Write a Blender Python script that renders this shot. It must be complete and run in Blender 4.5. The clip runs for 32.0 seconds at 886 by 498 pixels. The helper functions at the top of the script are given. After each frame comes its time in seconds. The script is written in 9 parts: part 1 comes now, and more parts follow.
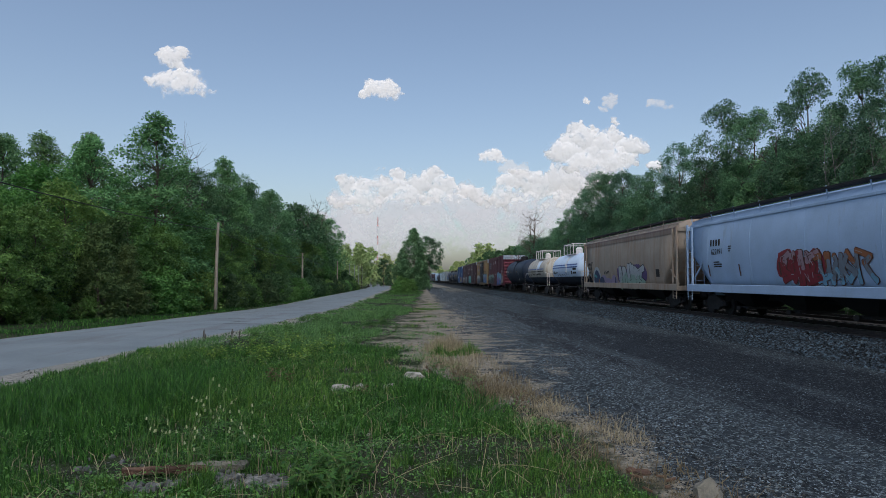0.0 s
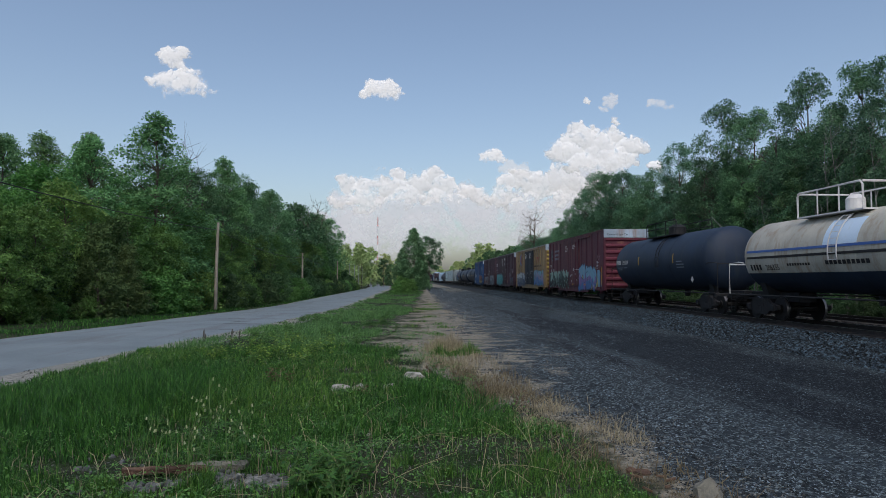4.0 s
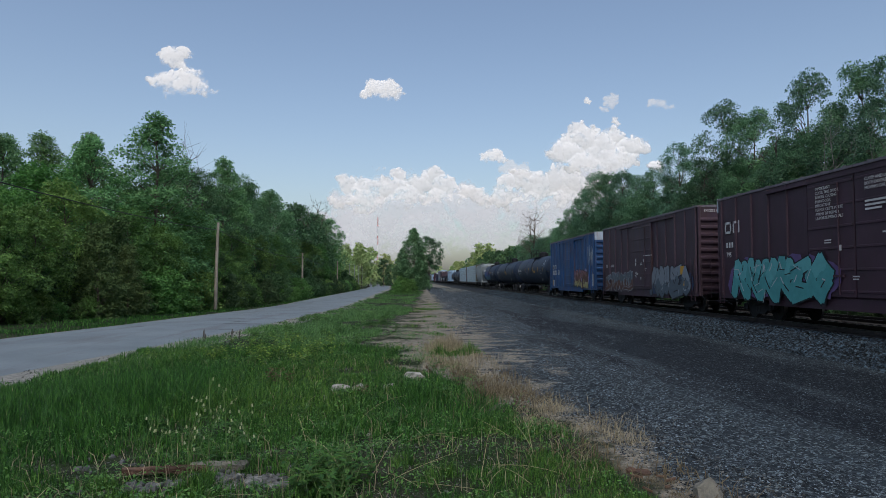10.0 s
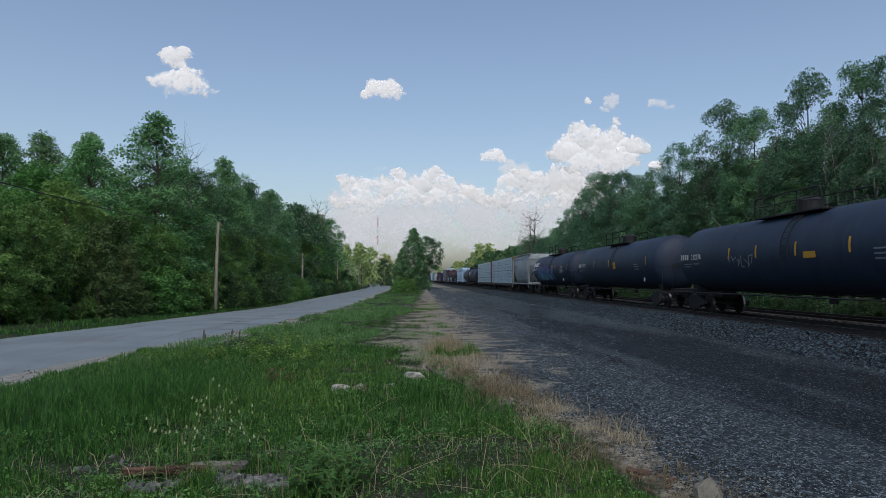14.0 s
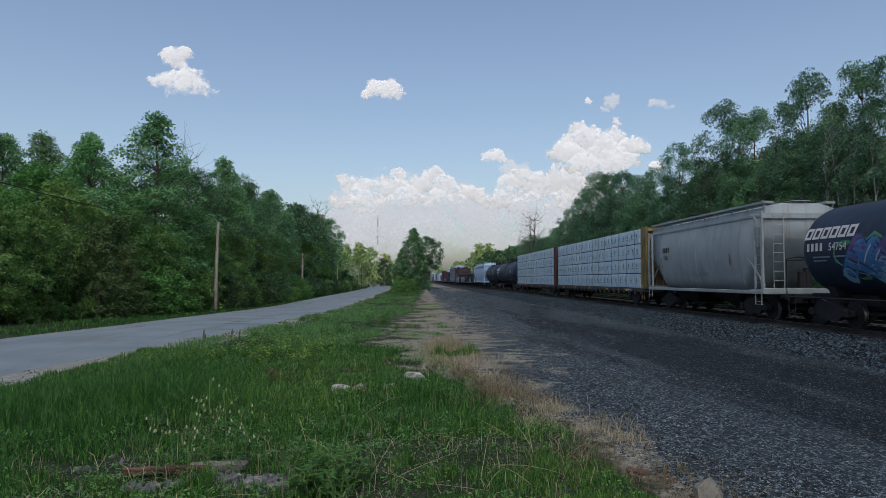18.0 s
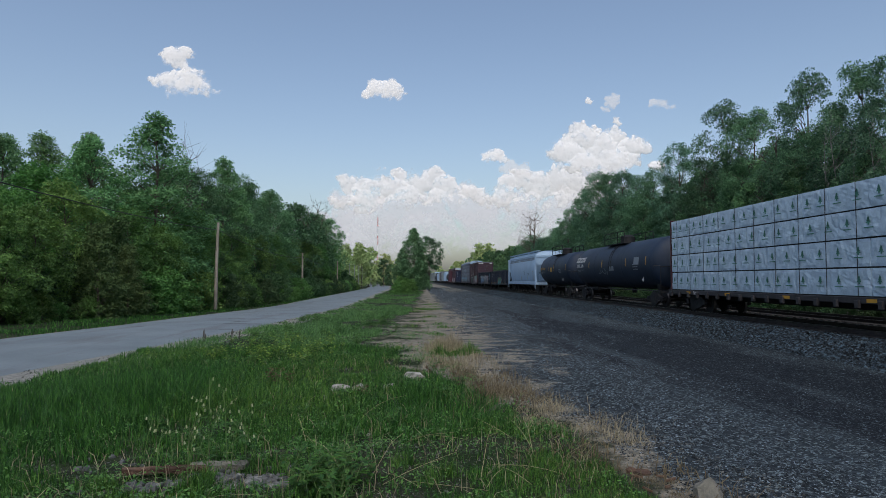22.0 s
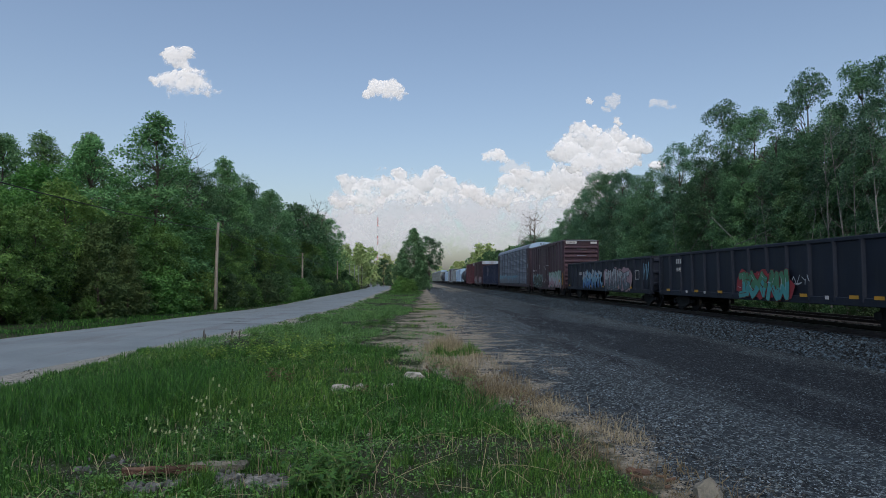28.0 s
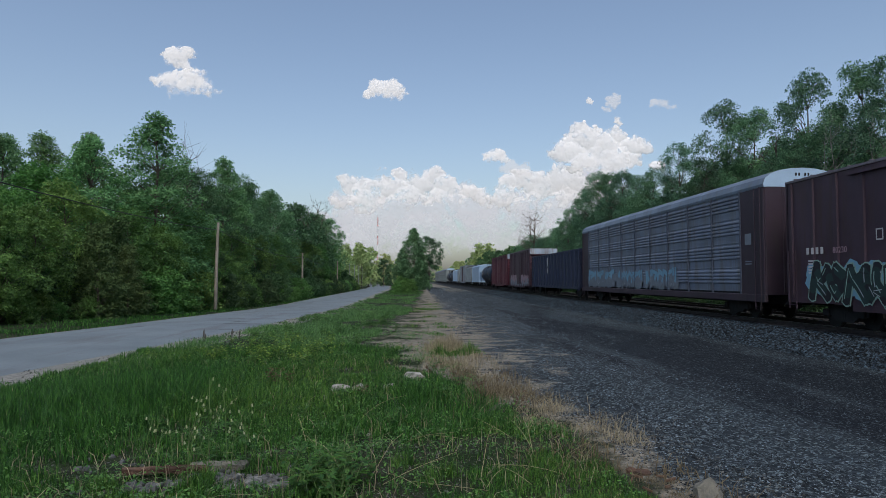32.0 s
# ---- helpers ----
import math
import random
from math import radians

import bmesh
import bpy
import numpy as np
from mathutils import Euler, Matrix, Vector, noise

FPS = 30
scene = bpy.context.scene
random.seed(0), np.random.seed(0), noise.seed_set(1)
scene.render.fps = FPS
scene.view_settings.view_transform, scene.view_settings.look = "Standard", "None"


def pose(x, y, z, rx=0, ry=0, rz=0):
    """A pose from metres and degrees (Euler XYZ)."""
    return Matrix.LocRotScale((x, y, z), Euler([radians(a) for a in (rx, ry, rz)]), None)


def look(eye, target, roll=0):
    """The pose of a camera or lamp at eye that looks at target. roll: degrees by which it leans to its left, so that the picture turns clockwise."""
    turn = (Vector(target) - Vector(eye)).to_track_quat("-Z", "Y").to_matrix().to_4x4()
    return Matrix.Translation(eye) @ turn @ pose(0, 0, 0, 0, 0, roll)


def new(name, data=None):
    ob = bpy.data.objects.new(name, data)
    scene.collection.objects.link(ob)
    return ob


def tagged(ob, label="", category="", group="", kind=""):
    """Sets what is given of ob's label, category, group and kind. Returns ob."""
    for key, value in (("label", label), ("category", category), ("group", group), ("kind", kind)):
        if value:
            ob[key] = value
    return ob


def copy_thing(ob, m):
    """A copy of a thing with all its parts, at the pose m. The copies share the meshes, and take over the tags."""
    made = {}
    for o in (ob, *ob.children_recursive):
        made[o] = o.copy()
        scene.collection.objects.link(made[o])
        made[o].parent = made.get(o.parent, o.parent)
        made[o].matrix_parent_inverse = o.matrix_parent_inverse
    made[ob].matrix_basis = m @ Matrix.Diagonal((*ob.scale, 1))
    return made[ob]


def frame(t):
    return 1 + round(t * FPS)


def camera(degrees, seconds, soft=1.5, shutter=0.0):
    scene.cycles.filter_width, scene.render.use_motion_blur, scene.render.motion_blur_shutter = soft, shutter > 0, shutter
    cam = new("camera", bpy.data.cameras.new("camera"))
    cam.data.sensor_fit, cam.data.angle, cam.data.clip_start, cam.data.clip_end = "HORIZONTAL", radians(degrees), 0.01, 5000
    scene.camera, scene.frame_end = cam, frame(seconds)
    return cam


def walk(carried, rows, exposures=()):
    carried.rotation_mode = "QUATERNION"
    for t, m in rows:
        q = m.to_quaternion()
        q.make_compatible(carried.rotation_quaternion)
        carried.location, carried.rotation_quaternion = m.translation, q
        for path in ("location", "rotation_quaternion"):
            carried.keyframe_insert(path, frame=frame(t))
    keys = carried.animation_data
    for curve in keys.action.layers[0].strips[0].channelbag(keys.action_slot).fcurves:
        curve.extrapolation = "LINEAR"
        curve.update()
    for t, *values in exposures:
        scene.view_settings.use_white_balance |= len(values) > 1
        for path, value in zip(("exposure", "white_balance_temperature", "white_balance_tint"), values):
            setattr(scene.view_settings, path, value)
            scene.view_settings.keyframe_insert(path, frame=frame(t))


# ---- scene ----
cam = camera(67.87, 32.0, soft=0.75, shutter=0.0)
EYE = (0.0, 0.0, 1.6)
VIEW = pose(0.0, 0.0, 1.6, 92.65, 0.0, -2.8)
walk(cam, [(0.0, VIEW), (32.0, VIEW)])

# ---- world, sun ----
SUN_AZ, SUN_EL = 187.0, 54.0
world = bpy.data.worlds.new("sky")
scene.world = world
world.use_nodes = True
wn, wl = world.node_tree.nodes, world.node_tree.links
sky = wn.new("ShaderNodeTexSky")
sky.sky_type, sky.sun_disc = "NISHITA", False
sky.sun_elevation, sky.sun_rotation = radians(SUN_EL), radians(SUN_AZ)
sky.air_density, sky.dust_density, sky.ozone_density = 1.0, 2.8, 0.35
wn["Background"].inputs["Strength"].default_value = 0.12
wl.new(sky.outputs[0], wn["Background"].inputs["Color"])
sun_data = bpy.data.lights.new("sun", "SUN")
sun_data.energy, sun_data.angle, sun_data.color = 0.62, radians(14), (1.0, 0.985, 0.96)
sun = new("sun", sun_data)
sun.matrix_world = look((0, 0, 60), (0 - math.sin(radians(SUN_AZ)) * 10, 0 - math.cos(radians(SUN_AZ)) * 10,
                                     60 - math.tan(radians(SUN_EL)) * 10))
scene.view_settings.exposure = 0.36

# ---- materials ----


def mat(name, c1, c2=None, rough=0.75, metal=0.0, scale=3.0, fine=40.0, bump=0.15, stretch=None, c3=None, amount=0.5,
        spread=0.0, gloss=None, island=False, trans=0.0, power=1.0):
    """Paint, soil, bark and so on: two colours mixed by a broad noise, a third by stains, fine grain and relief."""
    m = bpy.data.materials.new(name)
    m.use_nodes = True
    n, k = m.node_tree.nodes, m.node_tree.links
    b = n["Principled BSDF"]
    co = n.new("ShaderNodeTexCoord")
    src = co.outputs["Object"]
    c2 = c2 or tuple(c * 0.8 for c in c1)
    big = n.new("ShaderNodeTexNoise")
    big.inputs["Scale"].default_value, big.inputs["Detail"].default_value = scale, 5.0
    k.new(src, big.inputs["Vector"])
    mix = n.new("ShaderNodeMix")
    mix.data_type = "RGBA"
    mix.inputs["A"].default_value, mix.inputs["B"].default_value = (*c1, 1), (*c2, 1)
    ramp = n.new("ShaderNodeMapRange")
    ramp.inputs["From Min"].default_value, ramp.inputs["From Max"].default_value = 0.35, 0.65
    if island:
        geo = n.new("ShaderNodeNewGeometry")
        pw = n.new("ShaderNodeMath")
        pw.operation = "POWER"
        pw.inputs[1].default_value = power
        k.new(geo.outputs["Random Per Island"], pw.inputs[0])
        k.new(pw.outputs[0], mix.inputs["Factor"])
    else:
        k.new(big.outputs["Fac"], ramp.inputs["Value"])
        k.new(ramp.outputs["Result"], mix.inputs["Factor"])
    col = mix.outputs["Result"]
    if c3:
        mp = n.new("ShaderNodeMapping")
        mp.inputs["Scale"].default_value = stretch or (1, 1, 1)
        k.new(src, mp.inputs["Vector"])
        st = n.new("ShaderNodeTexNoise")
        st.inputs["Scale"].default_value, st.inputs["Detail"].default_value = scale * 1.7, 8.0
        st.inputs["Roughness"].default_value = 0.65
        k.new(mp.outputs["Vector"], st.inputs["Vector"])
        r2 = n.new("ShaderNodeMapRange")
        r2.inputs["From Min"].default_value, r2.inputs["From Max"].default_value = 0.64 - 0.36 * amount, 0.86 - 0.36 * amount
        r2.inputs["To Max"].default_value = 0.85
        k.new(st.outputs["Fac"], r2.inputs["Value"])
        m2 = n.new("ShaderNodeMix")
        m2.data_type = "RGBA"
        m2.inputs["B"].default_value = (*c3, 1)
        k.new(col, m2.inputs["A"])
        k.new(r2.outputs["Result"], m2.inputs["Factor"])
        col = m2.outputs["Result"]
    gr = n.new("ShaderNodeTexNoise")
    gr.inputs["Scale"].default_value, gr.inputs["Detail"].default_value = fine, 3.0
    k.new(src, gr.inputs["Vector"])
    hv = n.new("ShaderNodeHueSaturation")
    rv = n.new("ShaderNodeMapRange")
    rv.inputs["To Min"].default_value, rv.inputs["To Max"].default_value = 0.85, 1.15
    k.new(gr.outputs["Fac"], rv.inputs["Value"])
    val = rv.outputs["Result"]
    if spread:
        oi = n.new("ShaderNodeObjectInfo")
        rs = n.new("ShaderNodeMapRange")
        rs.inputs["To Min"].default_value, rs.inputs["To Max"].default_value = 1 - spread, 1 + spread
        k.new(oi.outputs["Random"], rs.inputs["Value"])
        mu = n.new("ShaderNodeMath")
        mu.operation = "MULTIPLY"
        k.new(val, mu.inputs[0])
        k.new(rs.outputs["Result"], mu.inputs[1])
        val = mu.outputs[0]
        if island:
            wn_ = n.new("ShaderNodeTexWhiteNoise")
            wn_.noise_dimensions = "1D"
            k.new(oi.outputs["Random"], wn_.inputs["W"])
            rh = n.new("ShaderNodeMapRange")
            rh.inputs["To Min"].default_value, rh.inputs["To Max"].default_value = 0.474, 0.520
            k.new(wn_.outputs["Value"], rh.inputs["Value"])
            k.new(rh.outputs["Result"], hv.inputs["Hue"])
    k.new(col, hv.inputs["Color"])
    k.new(val, hv.inputs["Value"])
    k.new(hv.outputs["Color"], b.inputs["Base Color"])
    b.inputs["Roughness"].default_value, b.inputs["Metallic"].default_value = rough, metal
    b.inputs["Specular IOR Level"].default_value = 0.35 if gloss is None else gloss
    if bump:
        bp = n.new("ShaderNodeBump")
        bp.inputs["Strength"].default_value, bp.inputs["Distance"].default_value = bump, 0.02
        k.new(gr.outputs["Fac"], bp.inputs["Height"])
        k.new(bp.outputs["Normal"], b.inputs["Normal"])
    if trans:
        tr = n.new("ShaderNodeBsdfTranslucent")
        k.new(hv.outputs["Color"], tr.inputs["Color"])
        ms = n.new("ShaderNodeMixShader")
        ms.inputs["Fac"].default_value = trans
        k.new(b.outputs[0], ms.inputs[1])
        k.new(tr.outputs[0], ms.inputs[2])
        k.new(ms.outputs[0], n["Material Output"].inputs["Surface"])
    return m


def paint(name, c, dirt=(0.06, 0.05, 0.045), amount=0.4, rough=0.6, fade=0.66, scale=0.7):
    """Weathered car paint: faded patches, dirt that runs down, and skylit shade tinted in as blue."""
    c = (c[0] * 0.53, c[1] * 0.715, c[2] * 1.08)
    dirt = (dirt[0] * 0.66, dirt[1] * 0.74, dirt[2] * 0.86)
    return mat(name, c, tuple(min(1, x * fade) for x in c), rough, 0, scale, 30, 0.05, (2.6, 2.6, 0.30), dirt, amount + 0.06)


def plain(name, c, rough=0.6, metal=0.0):
    return mat(name, c, tuple(x * 0.88 for x in c), rough, metal, 4.0, 50, 0.05)


# ---- mesh tools ----


def part(name, bm, material, parent=None, label="", smooth=False):
    me = bpy.data.meshes.new(name)
    bmesh.ops.recalc_face_normals(bm, faces=bm.faces)
    bm.to_mesh(me)
    bm.free()
    for m in material if isinstance(material, (list, tuple)) else (material,):
        me.materials.append(m)
    if smooth:
        me.shade_smooth()
    ob = new(name, me)
    ob.parent = parent
    if label:
        tagged(ob, label)
    return ob


def again(ob, x=0, y=0, z=0, rx=0, ry=0, rz=0, parent=None):
    """One more piece on the same mesh."""
    o = new(ob.name.split(".")[0], ob.data)
    o.parent = parent or ob.parent
    o.matrix_basis = pose(x, y, z, rx, ry, rz)
    return o


def arrays(name, verts, faces, material, parent=None, smooth=False):
    me = bpy.data.meshes.new(name)
    verts = np.asarray(verts, float)
    faces = np.asarray(faces, int)
    k = faces.shape[1]
    me.vertices.add(len(verts))
    me.vertices.foreach_set("co", verts.ravel())
    me.loops.add(faces.size)
    me.loops.foreach_set("vertex_index", faces.ravel())
    me.polygons.add(len(faces))
    me.polygons.foreach_set("loop_start", np.arange(0, faces.size, k))
    me.polygons.foreach_set("loop_total", np.full(len(faces), k))
    me.update(calc_edges=True)
    for m in material if isinstance(material, (list, tuple)) else (material,):
        me.materials.append(m)
    if smooth:
        me.shade_smooth()
    else:
        me.shade_flat()
    ob = new(name, me)
    ob.parent = parent
    return ob


def box(bm, x0, x1, y0, y1, z0, z1, bev=0.0, mi=0):
    vs = [bm.verts.new((x, y, z)) for x in (x0, x1) for y in (y0, y1) for z in (z0, z1)]
    fs = [bm.faces.new([vs[i] for i in q]) for q in ((0, 1, 3, 2), (4, 6, 7, 5), (0, 4, 5, 1), (2, 3, 7, 6), (0, 2, 6, 4), (1, 5, 7, 3))]
    if bev:
        es = {e for fc in fs for e in fc.edges}
        r = bmesh.ops.bevel(bm, geom=list(es), offset=bev, segments=1, affect="EDGES")
        fs = r["faces"]
    for fc in fs:
        fc.material_index = mi
    return bm


def tube(bm, pts, r, seg=6, r2=None, mi=0):
    """A rod through the points, tapering from r to r2."""
    r2 = r if r2 is None else r2
    pts = [Vector(p) for p in pts]
    rings = []
    for i, p in enumerate(pts):
        d = (pts[min(i + 1, len(pts) - 1)] - pts[max(i - 1, 0)]).normalized()
        u = d.orthogonal().normalized()
        w = d.cross(u)
        q = r + (r2 - r) * i / max(1, len(pts) - 1)
        rings.append([bm.verts.new(p + q * (math.cos(a) * u + math.sin(a) * w)) for a in (2 * math.pi * j / seg for j in range(seg))])
    for a, b in zip(rings, rings[1:]):
        best = min(range(seg), key=lambda s: (a[0].co - b[s].co).length)
        for j in range(seg):
            fc = bm.faces.new((a[j], a[(j + 1) % seg], b[(j + 1 + best) % seg], b[(j + best) % seg]))
            fc.material_index = mi
    for ring in (rings[0], rings[-1]):
        bm.faces.new(ring).material_index = mi
    return bm


def prism(bm, prof, y0, y1, mi=0, cap=True):
    """A closed outline of (x, z) drawn along y."""
    a = [bm.verts.new((x, y0, z)) for x, z in prof]
    b = [bm.verts.new((x, y1, z)) for x, z in prof]
    n = len(prof)
    for i in range(n):
        bm.faces.new((a[i], a[(i + 1) % n], b[(i + 1) % n], b[i])).material_index = mi
    if cap:
        bm.faces.new(a).material_index = mi
        bm.faces.new(b[::-1]).material_index = mi
    return bm


def loft(bm, secs, cap=True, mi=0):
    """Closed outlines of the same count, one after another."""
    rings = [[bm.verts.new(p) for p in s] for s in secs]
    n = len(rings[0])
    for a, b in zip(rings, rings[1:]):
        for i in range(n):
            bm.faces.new((a[i], a[(i + 1) % n], b[(i + 1) % n], b[i])).material_index = mi
    if cap:
        bm.faces.new(rings[0]).material_index = mi
        bm.faces.new(rings[-1][::-1]).material_index = mi
    return bm


def B():
    return bmesh.new()


def thing(name, label, category, group="", m=None, kind=""):
    e = new(name)
    e.empty_display_size = 0.3
    tagged(e, label, category, group, kind)
    if m is not None:
        e.matrix_basis = m
    return e


def smooth01(a, b, v):
    t = np.clip((np.asarray(v, float) - a) / (b - a), 0, 1)
    return t * t * (3 - 2 * t)


_vn_rng = np.random.RandomState(11)
_vn = _vn_rng.rand(128, 128)


def vnoise(x, y):
    """A smooth value noise, 0 to 1, for arrays."""
    x, y = np.asarray(x, float), np.asarray(y, float)
    xi, yi = np.floor(x).astype(int), np.floor(y).astype(int)
    fx, fy = x - xi, y - yi
    fx, fy = fx * fx * (3 - 2 * fx), fy * fy * (3 - 2 * fy)
    g = lambda i, j: _vn[i % 128, j % 128]
    return (g(xi, yi) * (1 - fx) + g(xi + 1, yi) * fx) * (1 - fy) + (g(xi, yi + 1) * (1 - fx) + g(xi + 1, yi + 1) * fx) * fy
# ---- ground, road, track ----
TRACK_X, TRACK_X2, FAR = 15.2, 20.0, 3800.0


def edge_x(y):
    """Where the grass ends and the gravel yard begins."""
    return np.interp(y, [-50, 4, 6, 9, 13, 20, 34, 130, 400], [2.6, 2.4, 2.1, 1.6, 1.35, 1.5, 2.1, 3.6, 5.0]) + 0.35 * (vnoise(np.asarray(y) * 0.9, 3.3) - 0.5)


def ground_z(x, y):
    x, y = np.asarray(x, float), np.asarray(y, float)
    a = 0.6 * smooth01(12, 60, y)
    b = 0.72 * smooth01(2.2, 9.5, x)
    z = -(a + b - a * b / 0.75)
    z = z + 0.5 * smooth01(23, 40, x)
    near = np.exp(-((x / 12) ** 2 + (y / 25) ** 2))
    z = z + near * (0.10 * (vnoise(x * 0.6 + 7, y * 0.6) - 0.5) + 0.05 * (vnoise(x * 2.1, y * 2.1) - 0.5))
    road = smooth01(-13.5, -11.5, x) * (1 - smooth01(-4.2, -3.2, x))
    return z * (1 - road) + (-0.07 - 0.53 * smooth01(15, 60, y)) * road


def axis(lo, hi, fine_lo, fine_hi, step, grow=1.35):
    a = list(np.arange(fine_lo, fine_hi + 1e-6, step))
    s, v = step, fine_hi
    while v < hi:
        s *= grow
        v = min(hi, v + s)
        a.append(v)
    s, v = step, fine_lo
    while v > lo:
        s *= grow
        v = max(lo, v - s)
        a.insert(0, v)
    return np.array(a)


def ground_material():
    """Grass soil, a dry straw strip and the dark gravel yard in one sheet."""
    m = bpy.data.materials.new("ground")
    m.use_nodes = True
    n, k = m.node_tree.nodes, m.node_tree.links
    b = n["Principled BSDF"]
    b.inputs["Roughness"].default_value, b.inputs["Specular IOR Level"].default_value = 0.95, 0.1
    co = n.new("ShaderNodeTexCoord")
    at = n.new("ShaderNodeAttribute")
    at.attribute_name = "yard"

    def noise_(scale, detail=6.0, rough=0.6):
        t = n.new("ShaderNodeTexNoise")
        t.inputs["Scale"].default_value, t.inputs["Detail"].default_value, t.inputs["Roughness"].default_value = scale, detail, rough
        k.new(co.outputs["Object"], t.inputs["Vector"])
        return t.outputs["Fac"]

    def rng(v, a, b_, lo=0.0, hi=1.0):
        r = n.new("ShaderNodeMapRange")
        for key, val in (("From Min", a), ("From Max", b_), ("To Min", lo), ("To Max", hi)):
            r.inputs[key].default_value = val
        k.new(v, r.inputs["Value"])
        return r.outputs["Result"]

    def mix(fac, a, b_):
        x = n.new("ShaderNodeMix")
        x.data_type = "RGBA"
        k.new(fac, x.inputs["Factor"])
        for key, val in (("A", a), ("B", b_)):
            if isinstance(val, tuple):
                x.inputs[key].default_value = (*val, 1)
            else:
                k.new(val, x.inputs[key])
        return x.outputs["Result"]

    vor = n.new("ShaderNodeTexVoronoi")
    vor.inputs["Scale"].default_value = 22.0
    k.new(co.outputs["Object"], vor.inputs["Vector"])
    stone = mix(rng(vor.outputs["Color"], 0.2, 0.9), (0.0075, 0.0112, 0.0142), (0.056, 0.076, 0.092))
    fine_s = mix(rng(noise_(60), 0.35, 0.65), (0.009, 0.0128, 0.0162), (0.034, 0.047, 0.057))
    cinder = mix(rng(noise_(70), 0.35, 0.7), (0.005, 0.0068, 0.0098), (0.0135, 0.0182, 0.0255))
    band = n.new("ShaderNodeMapping")
    band.inputs["Scale"].default_value = (1.0, 0.16, 1.0)
    k.new(co.outputs["Object"], band.inputs["Vector"])
    pt = n.new("ShaderNodeTexNoise")
    pt.inputs["Scale"].default_value, pt.inputs["Detail"].default_value, pt.inputs["Roughness"].default_value = 0.55, 6.0, 0.62
    k.new(band.outputs["Vector"], pt.inputs["Vector"])
    patch = pt.outputs["Fac"]
    gravel = mix(rng(noise_(3.0), 0.4, 0.6), stone, fine_s)
    at2 = n.new("ShaderNodeAttribute")
    at2.attribute_name = "cinder"
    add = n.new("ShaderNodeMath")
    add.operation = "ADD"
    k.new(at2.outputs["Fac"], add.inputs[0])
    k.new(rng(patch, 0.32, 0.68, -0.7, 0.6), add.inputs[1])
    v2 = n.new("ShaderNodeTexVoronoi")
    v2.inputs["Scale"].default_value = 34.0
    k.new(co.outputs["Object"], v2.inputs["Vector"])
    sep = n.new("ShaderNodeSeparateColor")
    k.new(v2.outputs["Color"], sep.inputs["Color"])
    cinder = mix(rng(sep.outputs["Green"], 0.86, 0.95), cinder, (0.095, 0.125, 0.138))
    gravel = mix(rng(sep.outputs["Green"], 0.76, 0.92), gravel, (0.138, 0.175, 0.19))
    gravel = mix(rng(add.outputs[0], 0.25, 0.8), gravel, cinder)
    soil = mix(rng(noise_(5.0), 0.35, 0.65), (0.022, 0.032, 0.014), (0.055, 0.058, 0.042))
    soil = mix(rng(noise_(0.5), 0.4, 0.65), soil, (0.016, 0.034, 0.010))
    straw = mix(rng(noise_(14.0), 0.35, 0.65), (0.285, 0.266, 0.216), (0.118, 0.112, 0.092))
    add2 = n.new("ShaderNodeMath")
    add2.operation = "ADD"
    k.new(at.outputs["Fac"], add2.inputs[0])
    k.new(rng(noise_(1.3), 0.3, 0.7, -0.26, 0.26), add2.inputs[1])
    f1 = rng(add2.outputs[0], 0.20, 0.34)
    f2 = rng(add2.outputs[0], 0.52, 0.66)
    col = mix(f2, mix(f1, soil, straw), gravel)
    k.new(col, b.inputs["Base Color"])
    bp = n.new("ShaderNodeBump")
    bp.inputs["Strength"].default_value, bp.inputs["Distance"].default_value = 0.7, 0.03
    k.new(vor.outputs["Distance"], bp.inputs["Height"])
    k.new(bp.outputs["Normal"], b.inputs["Normal"])
    return m


gx = axis(-FAR, FAR, -16, 16, 0.25)
gy = axis(-600, 4600, -2, 40, 0.3)
GX, GY = np.meshgrid(gx, gy)
GZ = ground_z(GX, GY)
nx, ny = len(gx), len(gy)
idx = np.arange(nx * ny).reshape(ny, nx)
quads = np.stack([idx[:-1, :-1], idx[:-1, 1:], idx[1:, 1:], idx[1:, :-1]], -1).reshape(-1, 4)
ground = arrays("ground", np.stack([GX, GY, GZ], -1).reshape(-1, 3), quads, ground_material(), smooth=True)
tagged(ground, "rough grassy verge and dark gravel yard beside the railway", "ground", kind="structure")
ed = edge_x(GY)
yard = 0.5 + (GX - ed) / (2.6 * np.interp(GY, [0, 7, 10, 14, 60, 120], [0.4, 0.45, 0.9, 3.3, 3.0, 1.6]))
# far yard shifts to the pale straw colour in place of sunlight on it
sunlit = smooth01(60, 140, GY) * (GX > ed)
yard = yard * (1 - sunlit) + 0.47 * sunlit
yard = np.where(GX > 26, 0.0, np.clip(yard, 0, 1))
# dark cinder patches, thinned far off to paint sunlight into the ground
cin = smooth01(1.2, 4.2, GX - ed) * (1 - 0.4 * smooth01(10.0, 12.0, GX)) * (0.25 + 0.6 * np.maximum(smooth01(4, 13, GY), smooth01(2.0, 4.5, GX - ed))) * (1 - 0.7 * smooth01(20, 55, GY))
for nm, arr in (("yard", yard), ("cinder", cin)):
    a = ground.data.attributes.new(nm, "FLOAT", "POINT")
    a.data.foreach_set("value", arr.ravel())

